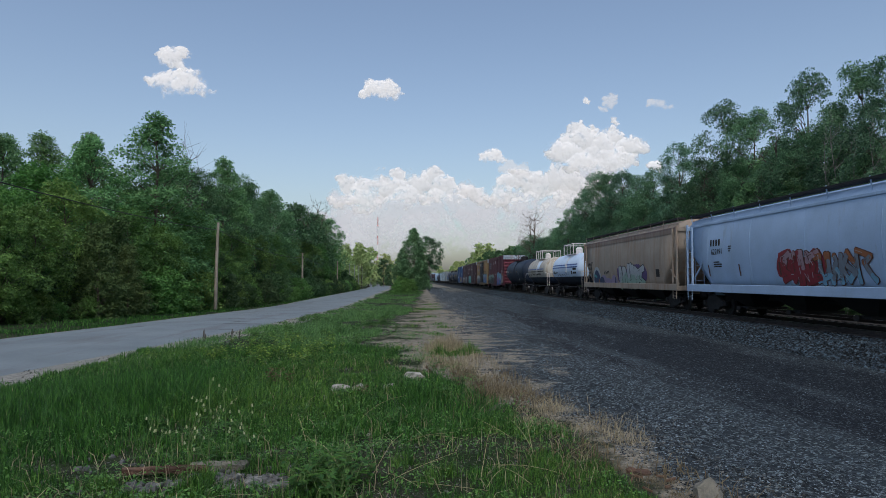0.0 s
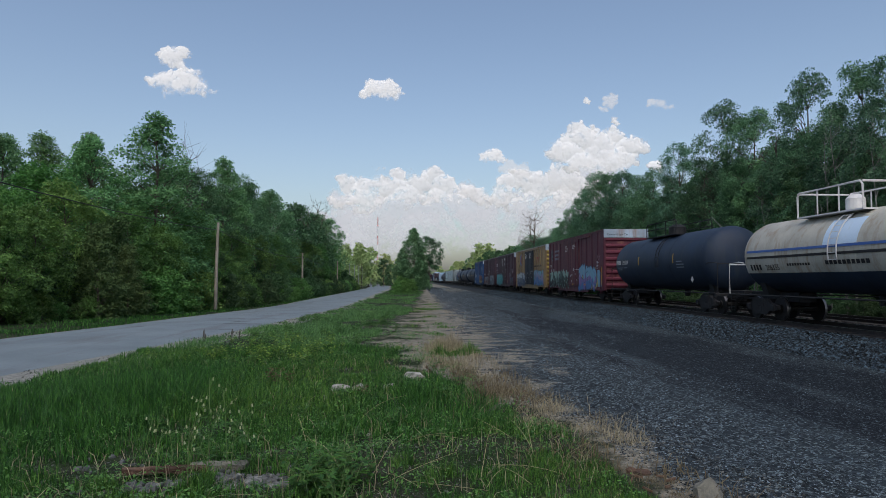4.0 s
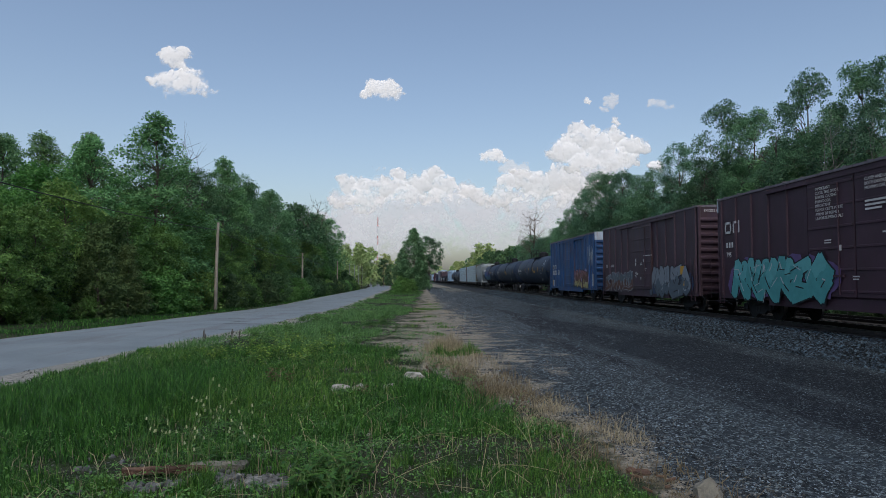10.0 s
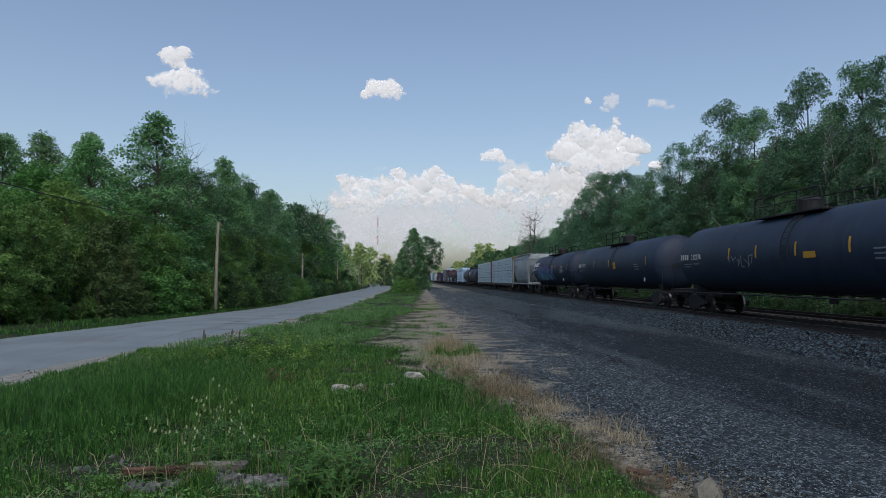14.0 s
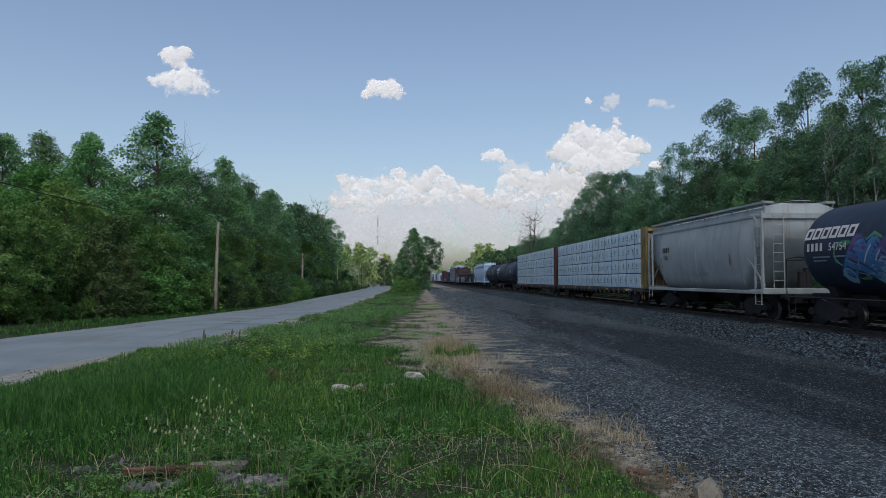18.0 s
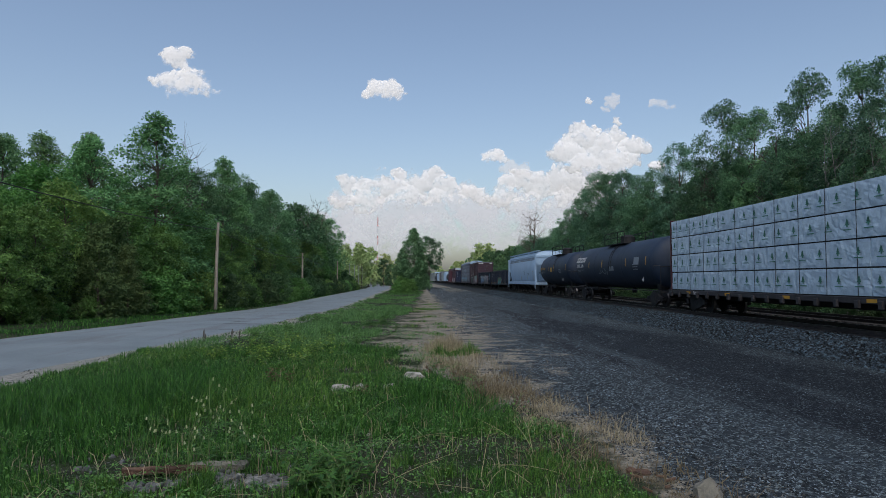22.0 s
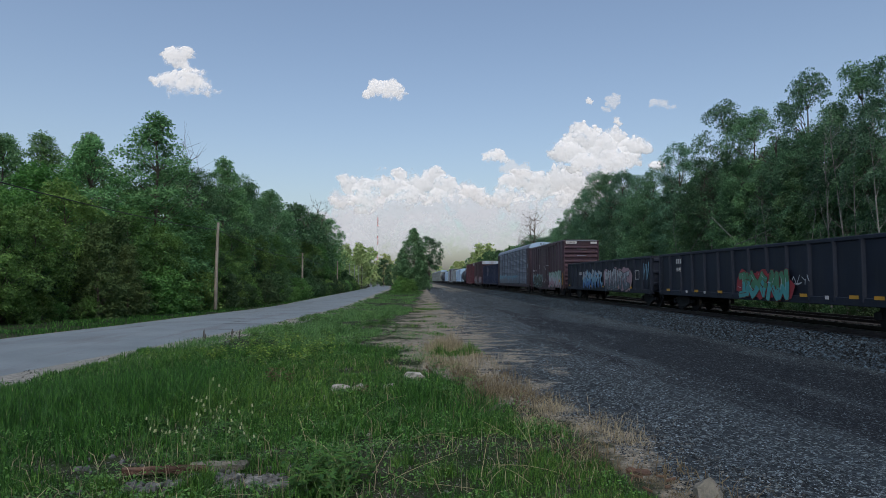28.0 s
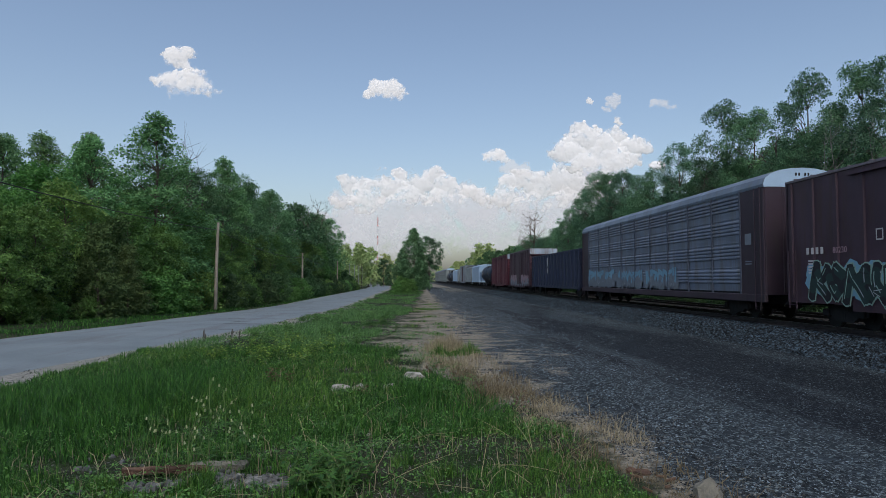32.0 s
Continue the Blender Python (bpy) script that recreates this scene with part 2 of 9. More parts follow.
M_ASPHALT = mat("old_asphalt", (0.186, 0.231, 0.256), (0.142, 0.178, 0.202), 0.9, 0, 0.45, 90, 0.5, (1.6, 0.25, 1), (0.125, 0.135, 0.15), 0.35)
M_SHOULDER = mat("shoulder_grit", (0.30, 0.30, 0.275), (0.19, 0.195, 0.18), 0.95, 0, 9.0, 60, 0.8, None, (0.09, 0.095, 0.075), 0.45)
RY = np.array([-60, 0, 11, 17.5, 25, 33, 50, 67, 95, 130, 200, 260, 330])
RR = np.array([-10.1, -7.95, -7.10, -6.25, -5.5, -4.85, -4.55, -4.0, -3.35, -3.1, -4.3, -8.6, -17.0])
RL = np.array([-15.6, -13.4, -12.6, -11.9, -11.25, -10.1, -9.75, -9.3, -8.3, -7.8, -8.9, -13.4, -22.0])
SHOULDER = mat("shoulder_grit", (0.30, 0.30, 0.275), (0.19, 0.195, 0.18), 0.95, 0, 9.0, 60, 0.8, None, (0.09, 0.095, 0.075), 0.45)
RY = np.array([-60, 0, 11, 17.5, 25, 50, 95, 160, 210, 260, 330])
RR = np.array([-10.1, -7.95, -7.10, -6.25, -5.5, -5.4, -5.4, -5.2, -7.0, -11.0, -20.0])
RL = np.array([-15.1, -12.9, -12.1, -11.5, -10.9, -11.0, -11.0, -10.8, -12.6, -16.6, -25.6])

SHOULDER = np.interp(RY, [0, 11, 17.5, 25, 50], [2.4, 2.0, 1.2, 1.1, 0.9])


def ribbon(name, y, left, right, lift, material, label, n_across=6, crown=0.0):
    ys = np.concatenate([np.arange(y[0], 80, 0.6), np.arange(80, y[-1], 4)])
    vs, fs = [], []
    for yy in ys:
        a, b = np.interp(yy, y, left), np.interp(yy, y, right)
        for j in range(n_across + 1):
            u = j / n_across
            xx = a + (b - a) * u
            xx += (0.16 * (vnoise(yy * 0.5, 5.5 + 9 * (j == 0)) - 0.5) if j in (0, n_across) else 0)
            vs.append((xx, yy, float(ground_z((a + b) / 2, yy)) + lift + crown * 4 * u * (1 - u)))
    m_ = n_across + 1
    for i in range(len(ys) - 1):
        for j in range(n_across):
            fs.append((i * m_ + j, i * m_ + j + 1, (i + 1) * m_ + j + 1, (i + 1) * m_ + j))
    return tagged(arrays(name, vs, fs, material, smooth=True), label, "road", kind="structure")


ribbon("road_shoulder", RY, RL - 0.12, RR + SHOULDER, 0.014, M_SHOULDER, "pale grit shoulder along the asphalt road")
ribbon("road", RY, RL, RR, 0.018, M_ASPHALT, "worn grey asphalt country road with patched cracks", crown=0.04)

# ballast stone kept dark and bluish: the train's shade is in its colour
M_BALLAST = mat("ballast_stone", (0.018, 0.026, 0.034), (0.008, 0.0115, 0.015), 0.95, 0, 18, 45, 1.0, None, (0.02, 0.019, 0.02), 0.45)
M_BED = mat("oily_bed", (0.008, 0.0095, 0.012), (0.014, 0.0165, 0.019), 0.95, 0, 6, 50, 0.8)
M_RAIL = mat("rail_steel", (0.05, 0.042, 0.040), (0.03, 0.028, 0.028), 0.6, 0.4, 3, 60, 0.1)
M_RAILTOP = mat("rail_head", (0.45, 0.46, 0.48), (0.35, 0.36, 0.38), 0.3, 1.0, 3, 60, 0.02)
M_TIE = mat("creosoted_tie", (0.026, 0.026, 0.027), (0.045, 0.045, 0.046), 0.9, 0, 5, 60, 0.4)

# the dark bed runs past the siding in place of shade below the cars
bm = B()
prism(bm, [(11.9, -0.80), (13.55, -0.22), (13.75, -0.19), (16.7, -0.19), (17.4, -0.36), (18.0, -0.30), (18.5, -0.27), (21.6, -0.27), (25.2, -0.42), (26.2, -0.80)], -80, 900)
tagged(part("ballast_bed", bm, M_BALLAST), "grey crushed-stone railway ballast bed", "ballast", kind="structure")
bm = B()
prism(bm, [(13.85, -0.2), (13.95, -0.165), (16.5, -0.165), (16.6, -0.2)], -80, 900)
tagged(part("track_bed", bm, M_BED), "dark track bed between the rails", "ballast", kind="structure")


def rail_profile(cx, top):
    return [(cx - 0.07, top - 0.17), (cx + 0.07, top - 0.17), (cx + 0.07, top - 0.155), (cx + 0.012, top - 0.13), (cx + 0.012, top - 0.045),
            (cx + 0.036, top - 0.035), (cx + 0.036, top - 0.004), (cx - 0.036, top - 0.004), (cx - 0.036, top - 0.035), (cx - 0.012, top - 0.045),
            (cx - 0.012, top - 0.13), (cx - 0.07, top - 0.155)]


for tx, top, nm in ((TRACK_X, 0.0, "main"), (TRACK_X2, -0.08, "siding")):
    for sgn in (-1, 1):
        bm = prism(B(), rail_profile(tx + sgn * 0.7525, top), -80, 900)
        r = tagged(part("rail", bm, M_RAIL), "rusty steel running rail with polished head", "rail", "rails", kind="structure")
        bm = box(B(), tx + sgn * 0.7525 - 0.03, tx + sgn * 0.7525 + 0.03, -80, 900, top - 0.004, top)
        part("rail_head", bm, M_RAILTOP, r, "polished steel running surface")
for tx, top in ((TRACK_X, -0.165), (TRACK_X2, -0.245)):
    y = -10.0
    rng_t = random.Random(5)
    bm = B()
    while y < 130:
        o = rng_t.uniform(-0.04, 0.04)
        box(bm, tx - 1.3 + o, tx + 1.3 + o, y - 0.115, y + 0.115, top - 0.12, top + 0.025 + rng_t.uniform(-0.01, 0.01))
        y += 0.53
    tagged(part("railway_ties", bm, M_TIE), "dark creosoted wooden railway ties under the rails", "railway ties", kind="stuff")
# ---- the freight train ----
SPEED = 12.62
CARS = []
M_STEEL_BLACK = mat("grimy_black_steel", (0.009, 0.0108, 0.0138), (0.015, 0.0165, 0.0195), 0.75, 0, 2.5, 60, 0.1, None, (0.022, 0.02, 0.02), 0.3)
M_WHEEL = mat("wheel_steel", (0.012, 0.0125, 0.014), (0.009, 0.0095, 0.0105), 0.7, 0.1, 4, 60, 0.1)
M_TREAD = plain("wheel_tread", (0.22, 0.22, 0.23), 0.4, 1.0)
M_WHITE = plain("white_lettering", (0.50, 0.51, 0.52), 0.7)
M_BLACKTXT = plain("black_lettering", (0.02, 0.02, 0.022), 0.7)
M_YELLOW = plain("yellow_reflector", (0.46, 0.26, 0.03), 0.6)
M_GREENTXT = plain("green_print", (0.06, 0.20, 0.155), 0.7)

WHEELS = {-1: [], 1: []}


def make_truck_meshes():
    bm = B()
    for sx in (-1, 1):
        x0, x1 = sx * 1.02 - 0.07, sx * 1.02 + 0.07
        prof = [(-1.15, 0.42), (-1.15, 0.58), (-0.75, 0.66), (-0.35, 0.82), (0.35, 0.82), (0.75, 0.66), (1.15, 0.58), (1.15, 0.42), (0.7, 0.40), (0.42, 0.22), (-0.42, 0.22), (-0.7, 0.40)]
        loft(bm, [[(x0, y, z) for y, z in prof], [(x1, y, z) for y, z in prof]])
        for yy in (-0.89, 0.89):
            box(bm, sx * 1.06 - 0.10, sx * 1.06 + 0.10, yy - 0.13, yy + 0.13, 0.36, 0.62, 0.03)
        for yy in (-0.12, 0.0, 0.12):
            tube(bm, [(sx * 1.04, yy, 0.32), (sx * 1.04, yy, 0.68)], 0.06, 7)
    frame_mesh = box(bm, -1.1, 1.1, -0.22, 0.22, 0.52, 0.85, 0.03)
    tr = part("truck", frame_mesh, M_STEEL_BLACK)
    bm = B()
    tube(bm, [(-1.05, 0, 0), (1.05, 0, 0)], 0.08, 8)
    for sx in (-1, 1):
        for (ra, xa), (rb, xb) in (((0.455, 0.70), (0.455, 0.80)), ((0.49, 0.685), (0.49, 0.70)), ((0.20, 0.66), (0.20, 0.86))):
            n = 24
            ring0 = [bm.verts.new((sx * xa, ra * math.cos(2 * math.pi * i / n), ra * math.sin(2 * math.pi * i / n))) for i in range(n)]
            ring1 = [bm.verts.new((sx * xb, rb * math.cos(2 * math.pi * i / n), rb * math.sin(2 * math.pi * i / n))) for i in range(n)]
            for i in range(n):
                bm.faces.new((ring0[i], ring0[(i + 1) % n], ring1[(i + 1) % n], ring1[i])).material_index = 1 if ra > 0.3 else 0
            bm.faces.new(ring0)
            bm.faces.new(ring1[::-1])
    ws = part("wheelset", bm, [M_WHEEL, M_TREAD])
    return tr, ws


TRUCK, WHEELSET = make_truck_meshes()
COUPLER = part("coupler", box(box(tube(B(), [(0, 0, 0), (0, 0.55, 0)], 0.09, 6), -0.16, 0.16, 0.42, 0.72, -0.15, 0.15, 0.04), -0.35, 0.35, -0.25, 0.0, -0.18, 0.16, 0.03), M_STEEL_BLACK)
TEMPLATES = [TRUCK, WHEELSET, COUPLER]


def running_gear(car, half, inset=1.75):
    """Two trucks with two wheelsets each, and a coupler at each end."""
    for e in (-1, 1):
        t = new("truck", TRUCK.data)
        t.parent = car
        t.matrix_basis = pose(0, e * (half - inset), 0)
        for w in (-1, 1):
            o = new("wheelset", WHEELSET.data)
            o.parent = t
            o.matrix_basis = pose(0, w * 0.89, 0.455)
            WHEELS[w].append(o)
        c = new("coupler", COUPLER.data)
        c.parent = car
        c.matrix_basis = pose(0, e * half, 0.85, 0, 0, 0 if e > 0 else 180)


def railcar(name, label, s0, s1, category="railcar"):
    """An Empty at rail height; s0 and s1 are its ends along the track at the clip's start."""
    car = thing(name, label, category, "cars of the freight train")
    mid = (s0 + s1) / 2
    mid -= float(np.interp(mid, [0, 40, 100, 180, 250, 700], [0.2, 0.45, 0.8, 0.5, 0.15, 0.15]))
    CARS.append((car, mid))
    car.matrix_basis = pose(TRACK_X, mid, 0)
    return car, (s1 - s0) / 2


def words(text, x, y, z, size, material, parent, name="lettering", side=-1, depth=0.004, width=1.0, face="side"):
    """Lettering in the built-in font, on the side (facing -x) or on the end (facing -y) of a car."""
    cu = bpy.data.curves.new(name, "FONT")
    cu.body, cu.size, cu.extrude, cu.align_x, cu.resolution_u = text, size, depth / 2, "LEFT", 2
    ob = new("temporary", cu)
    bpy.context.view_layer.update()
    me = bpy.data.meshes.new_from_object(ob.evaluated_get(bpy.context.evaluated_depsgraph_get()))
    bpy.data.objects.remove(ob)
    me.materials.clear()
    me.materials.append(material)
    o = new(name, me)
    o.parent = parent
    # reading runs towards smaller y on the near side
    o.matrix_basis = (pose(x, y, z, 90, 0, -90) if face == "side" else pose(x, y, z, 90, 0, 0)) @ Matrix.Diagonal((width, 1, 1, 1))
    return o


def bars(rows, x, material, parent, name="lettering"):
    """Unreadable or proprietary lettering as small bars: (y, z, length, height) each, running towards smaller y."""
    bm = B()
    for y, z, ln, h in rows:
        box(bm, x - 0.004, x, y - ln, y, z, z + h)
    return part(name, bm, material, parent)


def blocks(y, z, n, h, w, x, material, parent, name="lettering", gap=0.3):
    """A row of n letter-sized bars."""
    return bars([(y - i * w * (1 + gap), z, w * 0.72, h) for i in range(n)], x, material, parent, name)


def stroke(bm, pts, w, x, mi=0, rnd=False):
    """A flat thick line on the near side through (y, z) points."""
    x -= 0.00025 * (len(bm.faces) % 40)
    if rnd:
        for i, (cy, cz) in enumerate(pts):
            bm.faces.new([bm.verts.new((x - 0.0004 * (i % 3), cy + w * 0.52 * math.cos(2 * math.pi * q / 10), cz + w * 0.52 * math.sin(2 * math.pi * q / 10))) for q in range(10)]).material_index = mi
    for (y0, z0), (y1, z1) in zip(pts, pts[1:]):
        d = Vector((y1 - y0, z1 - z0))
        if d.length < 1e-4:
            continue
        d.normalize()
        n = Vector((-d.y, d.x)) * w / 2
        e = d * w * 0.35
        q = [(y0 - e.x + n.x, z0 - e.y + n.y), (y1 + e.x + n.x, z1 + e.y + n.y), (y1 + e.x - n.x, z1 + e.y - n.y), (y0 - e.x - n.x, z0 - e.y - n.y)]
        x -= 0.0003
        bm.faces.new([bm.verts.new((x, a, b)) for a, b in q]).material_index = mi


def graffiti(parent, y0, y1, z0, z1, x, seed, fills, line, back=None, letters=5, thick=0.3, curve=None):
    """Sprayed piece: backdrop cloud, fat bent unreadable forms with outlines, banded fills and thin highlights; y0 is the near end."""
    r = random.Random(seed)
    mats = [line] + list(fills) + [S["white"]] + ([back] if back else [])
    bm = B()
    h = z1 - z0
    j = lambda s: r.uniform(-s, s)
    if back:
        for i in range(letters * 6):
            cy, cz = y0 + (y1 - y0) * (i + r.random()) / (letters * 6), r.uniform(z0 + 0.30 * h, z1 - 0.28 * h)
            q, n = r.uniform(0.26, 0.42) * h, 9
            bm.faces.new([bm.verts.new((x - 0.0003 * (i % 24), cy + q * math.cos(2 * math.pi * k / n) * r.uniform(0.8, 1.2), cz + q * math.sin(2 * math.pi * k / n) * r.uniform(0.75, 1.05))) for k in range(n)]).material_index = len(mats) - 1
    letters = max(3, int(round(letters * 1.25)))
    lw = (y1 - y0) / letters
    for i in range(letters):
        a = y1 - (i + 0.5) * lw
        L_, R_, m_ = a + lw * 0.44, a - lw * 0.44, a + j(0.12 * lw)
        lo, hi, md = z0 + 0.10 * h + abs(j(0.07 * h)), z1 - 0.10 * h - abs(j(0.12 * h)), z0 + h * (0.5 + j(0.08))
        shapes = r.choice((
            [[(L_, lo), (m_ + 0.1 * lw, hi), (m_ - 0.1 * lw, md), (R_, hi * 0.97 + 0.03 * lo)], [(m_, md), (R_, lo)]],
            [[(R_, hi), (L_, hi - 0.14 * h), (m_, md + 0.12 * h), (L_ - 0.1 * lw, md - 0.16 * h), (R_, lo + 0.12 * h), (L_, lo)]],
            [[(L_, hi), (L_ - 0.08 * lw, lo), (m_, md), (R_ + 0.06 * lw, lo), (R_, hi)], [(m_ + 0.1 * lw, hi), (m_, md)]],
            [[(R_, md + 0.1 * h), (m_, hi), (L_, md), (m_, lo), (R_, md - 0.12 * h), (m_, md)]],
            [[(L_, lo), (L_ - 0.05 * lw, hi), (R_, md + 0.18 * h), (m_, md), (R_, lo), (R_ - 0.08 * lw, lo + 0.1 * h)]],
            [[(L_, hi - 0.1 * h), (m_, hi), (m_ + 0.05 * lw, lo)], [(R_, hi), (R_ + 0.1 * lw, lo + 0.1 * h), (L_, lo)]],
        ))
        w = min(thick * 1.35 * lw, 0.38 * h) * r.uniform(0.8, 1.05)
        base = x - 0.010 - 0.008 * (i % 3)
        for pts in shapes:
            pts = [(p + j(0.07 * lw), q + j(0.05 * h)) for p, q in pts]
            cut = [pts[0]]
            for (pa, qa), (pb, qb) in zip(pts, pts[1:]):
                bow = j(0.07 * lw)
                for u in (0.25, 0.5, 0.75, 1.0):
                    cut.append((pa + (pb - pa) * u + bow * math.sin(math.pi * u), qa + (qb - qa) * u))
            for k in range(len(cut) - 1):
                stroke(bm, cut[k:k + 2], w * 1.2 + 0.02, base, 0, True)
            for k in range(len(cut) - 1):
                f_ = (cut[k][1] - z0) / h + 0.13 * math.sin(3.0 * i + 0.9 * k)
                stroke(bm, cut[k:k + 2], w, base - 0.026, 1 + int(min(len(fills) - 1, max(0, f_ * len(fills)))), True)
            for _ in range(3):
                k = r.randrange(len(cut) - 2)
                stroke(bm, [(p + 0.22 * w, q + 0.1 * w) for p, q in cut[k:k + 3]], w * 0.10, base - 0.05, r.choice((0, 0, len(fills) + 1)))
    for _ in range(letters * 3):
        p, q = r.uniform(y0, y1), r.uniform(z0 + 0.1 * h, z1 - 0.15 * h)
        stroke(bm, [(p, q), (p + j(0.4 * lw), q + j(0.25 * h))], 0.018 * h, x - 0.085, r.choice((0, 1, len(fills) + 1)))
    if curve:
        for v in bm.verts:
            v.co.x = curve(v.co.z) + (v.co.x - x)
    for v in bm.verts:
        v.co.x = x + (v.co.x - x) * 0.4
    return part("graffiti", bm, mats, parent, "sprayed graffiti lettering")


def on_side(ob, height, bulge, z0=1.15):
    """Lays lettering on the bowed side of a hopper."""
    ob.data.transform(ob.matrix_basis)
    ob.matrix_basis = Matrix.Identity(4)
    for v in ob.data.vertices:
        v.co.x += bulge * ((v.co.z - (z0 + height) / 2) / ((height - z0) / 2)) ** 2 - 0.006
    return ob


def sprayed_shapes(parent, x, rows):
    """Rounded sprayed fields (y, z, half width, half height, tilt, material), later ones over earlier ones; cut at the sill."""
    mats = []
    bm = B()
    for i, (cy, cz, ry, rz, tilt, m) in enumerate(rows):
        if m not in mats:
            mats.append(m)
        c, s_ = math.cos(radians(tilt)), math.sin(radians(tilt))
        pts = []
        for k in range(28):
            a, b = ry * math.cos(2 * math.pi * k / 28), rz * math.sin(2 * math.pi * k / 28)
            pts.append(bm.verts.new((x - 0.0015 * i, cy + a * c - b * s_, max(1.07, cz + a * s_ + b * c))))
        bm.faces.new(pts).material_index = mats.index(m)
    return part("graffiti", bm, mats, parent, "sprayed rounded graffiti figure")


def tag(parent, pts_rows, x, material, w=0.04, name="graffiti"):
    bm = B()
    for pts in pts_rows:
        stroke(bm, pts, w, x - 0.005)
    return part(name, bm, material, parent, "thin sprayed tag")


def scribble(seed, y0, y1, z0, z1, n=6):
    r = random.Random(seed)
    out = []
    for i in range(n):
        a = y1 - (i + 0.5) * (y1 - y0) / n
        s = (y1 - y0) / n
        out.append([(a + r.uniform(-s, s) * 0.7, r.uniform(z0, z1)) for _ in range(4)])
    return out


def ladder(parent, x, y, z0, z1, width=0.45, step=0.38, material=None, axis_="y", name="ladder"):
    """Two stiles as one part, each rung a piece of its own on it."""
    p, q = ((x, y - width / 2), (x, y + width / 2)) if axis_ == "y" else ((x - width / 2, y), (x + width / 2, y))
    lad = part(name, tube(B(), [(*p, z1), (*p, z0 + 0.02), (*q, z0 + 0.02), (*q, z1)], 0.022, 5), material, parent)
    d = Vector((0, width / 2, 0)) if axis_ == "y" else Vector((width / 2, 0, 0))
    z, first = z0 + 0.15, None
    while z < z1:
        if first is None:
            first = part("rung", tube(B(), [-d, d], 0.016, 4), material, lad)
            first.matrix_basis = pose(x, y, z)
        else:
            again(first, x, y, z)
        z += step
    return lad


BOX_W = 1.58


def boxcar(label, s0, s1, height, body, end_mat, door_mat, doors, posts, post_style="post", end_panel=None, roof_mat=None, sill_mat=None, end_ribs=10, floor=1.0):
    car, half = railcar("boxcar", label, s0, s1, "boxcar")
    w, z0, z1 = BOX_W, floor, height
    bm = B()
    prism(bm, [(-w, z0), (w, z0), (w, z1 - 0.08), (-w, z1 - 0.08)], -half, half)
    part("body", bm, body, car)
    bm = B()
    prism(bm, [(-w - 0.04, z1 - 0.12), (w + 0.04, z1 - 0.12), (w + 0.04, z1 - 0.04), (w * 0.6, z1), (-w * 0.6, z1), (-w - 0.04, z1 - 0.04)], -half - 0.03, half + 0.03)
    roof = part("roof", bm, roof_mat or body, car)
    n, seam = 16, None
    for i in range(n):
        y = -half + (i + 0.5) * 2 * half / n
        if seam is None:
            seam = part("roof_seam", box(B(), -w, w, -0.04, 0.04, z1 - 0.06, z1 + 0.008), roof_mat or body, roof)
            seam.matrix_basis = pose(0, y, 0)
        else:
            again(seam, 0, y, 0)
    # side posts, on both sides
    first = None
    for y in posts(half):
        for sx in (-1, 1):
            if first is None:
                bm = B()
                if post_style == "post":
                    loft(bm, [[(-0.06, -0.09, z0 + 0.02), (-0.06, 0.09, z0 + 0.02), (0, 0.12, z0 + 0.02), (0, -0.12, z0 + 0.02)],
                              [(-0.06, -0.09, z1 - 0.16), (-0.06, 0.09, z1 - 0.16), (0, 0.12, z1 - 0.16), (0, -0.12, z1 - 0.16)]])
                else:
                    loft(bm, [[(-0.05, -0.22, z0 + 0.02), (-0.05, 0.22, z0 + 0.02), (0, 0.34, z0 + 0.02), (0, -0.34, z0 + 0.02)],
                              [(-0.05, -0.22, z1 - 0.18), (-0.05, 0.22, z1 - 0.18), (0, 0.34, z1 - 0.18), (0, -0.34, z1 - 0.18)]])
                first = part("side_post", bm, body, car)
                first.matrix_basis = pose(-w + 0.002, y, 0)
            else:
                again(first, sx * (w - 0.002), y, 0, 0, 0, 0 if sx < 0 else 180)
    # doors
    for y0, y1 in doors:
        for sx in (-1, 1):
            d = B()
            a, b_ = (-w - 0.10, -w + 0.001) if sx < 0 else (w - 0.001, w + 0.10)
            box(d, a, b_, y0, y1, z0 + 0.12, z1 - 0.32, 0.015)
            dr = part("door", d, door_mat, car)
            if sx > 0:
                continue
            for k in range(6):
                zz = z0 + 0.3 + k * (z1 - z0 - 0.8) / 5
                part("door_rib", box(B(), -w - 0.125, -w - 0.098, y0 + 0.04, y1 - 0.04, zz - 0.04, zz + 0.04, 0.01), door_mat, dr)
            mid = y0 + 0.3 * (y1 - y0)
            lev = B()
            tube(lev, [(-w - 0.14, mid, z0 + 0.2), (-w - 0.14, mid, z1 - 0.5)], 0.025, 5)
            box(lev, -w - 0.18, -w - 0.12, mid - 0.25, mid + 0.25, z0 + 0.75, z0 + 0.83)
            part("door_lock_bar", lev, door_mat, dr)
    # rails of the doors, sill
    bm = B()
    box(bm, -w - 0.13, -w + 0.02, -half * 0.62, half * 0.55, z1 - 0.34, z1 - 0.24)
    part("door_track", bm, body, car)
    for sx in (-1, 1):
        bm = B()
        loft(bm, [[(sx * (w - 0.02), -half, z0 - 0.12), (sx * (w - 0.02), half, z0 - 0.12), (sx * (w - 0.02), half, z0 + 0.06), (sx * (w - 0.02), -half, z0 + 0.06)],
                  [(sx * (w + 0.03), -half, z0 - 0.12), (sx * (w + 0.03), half, z0 - 0.12), (sx * (w + 0.03), half, z0 + 0.06), (sx * (w + 0.03), -half, z0 + 0.06)]])
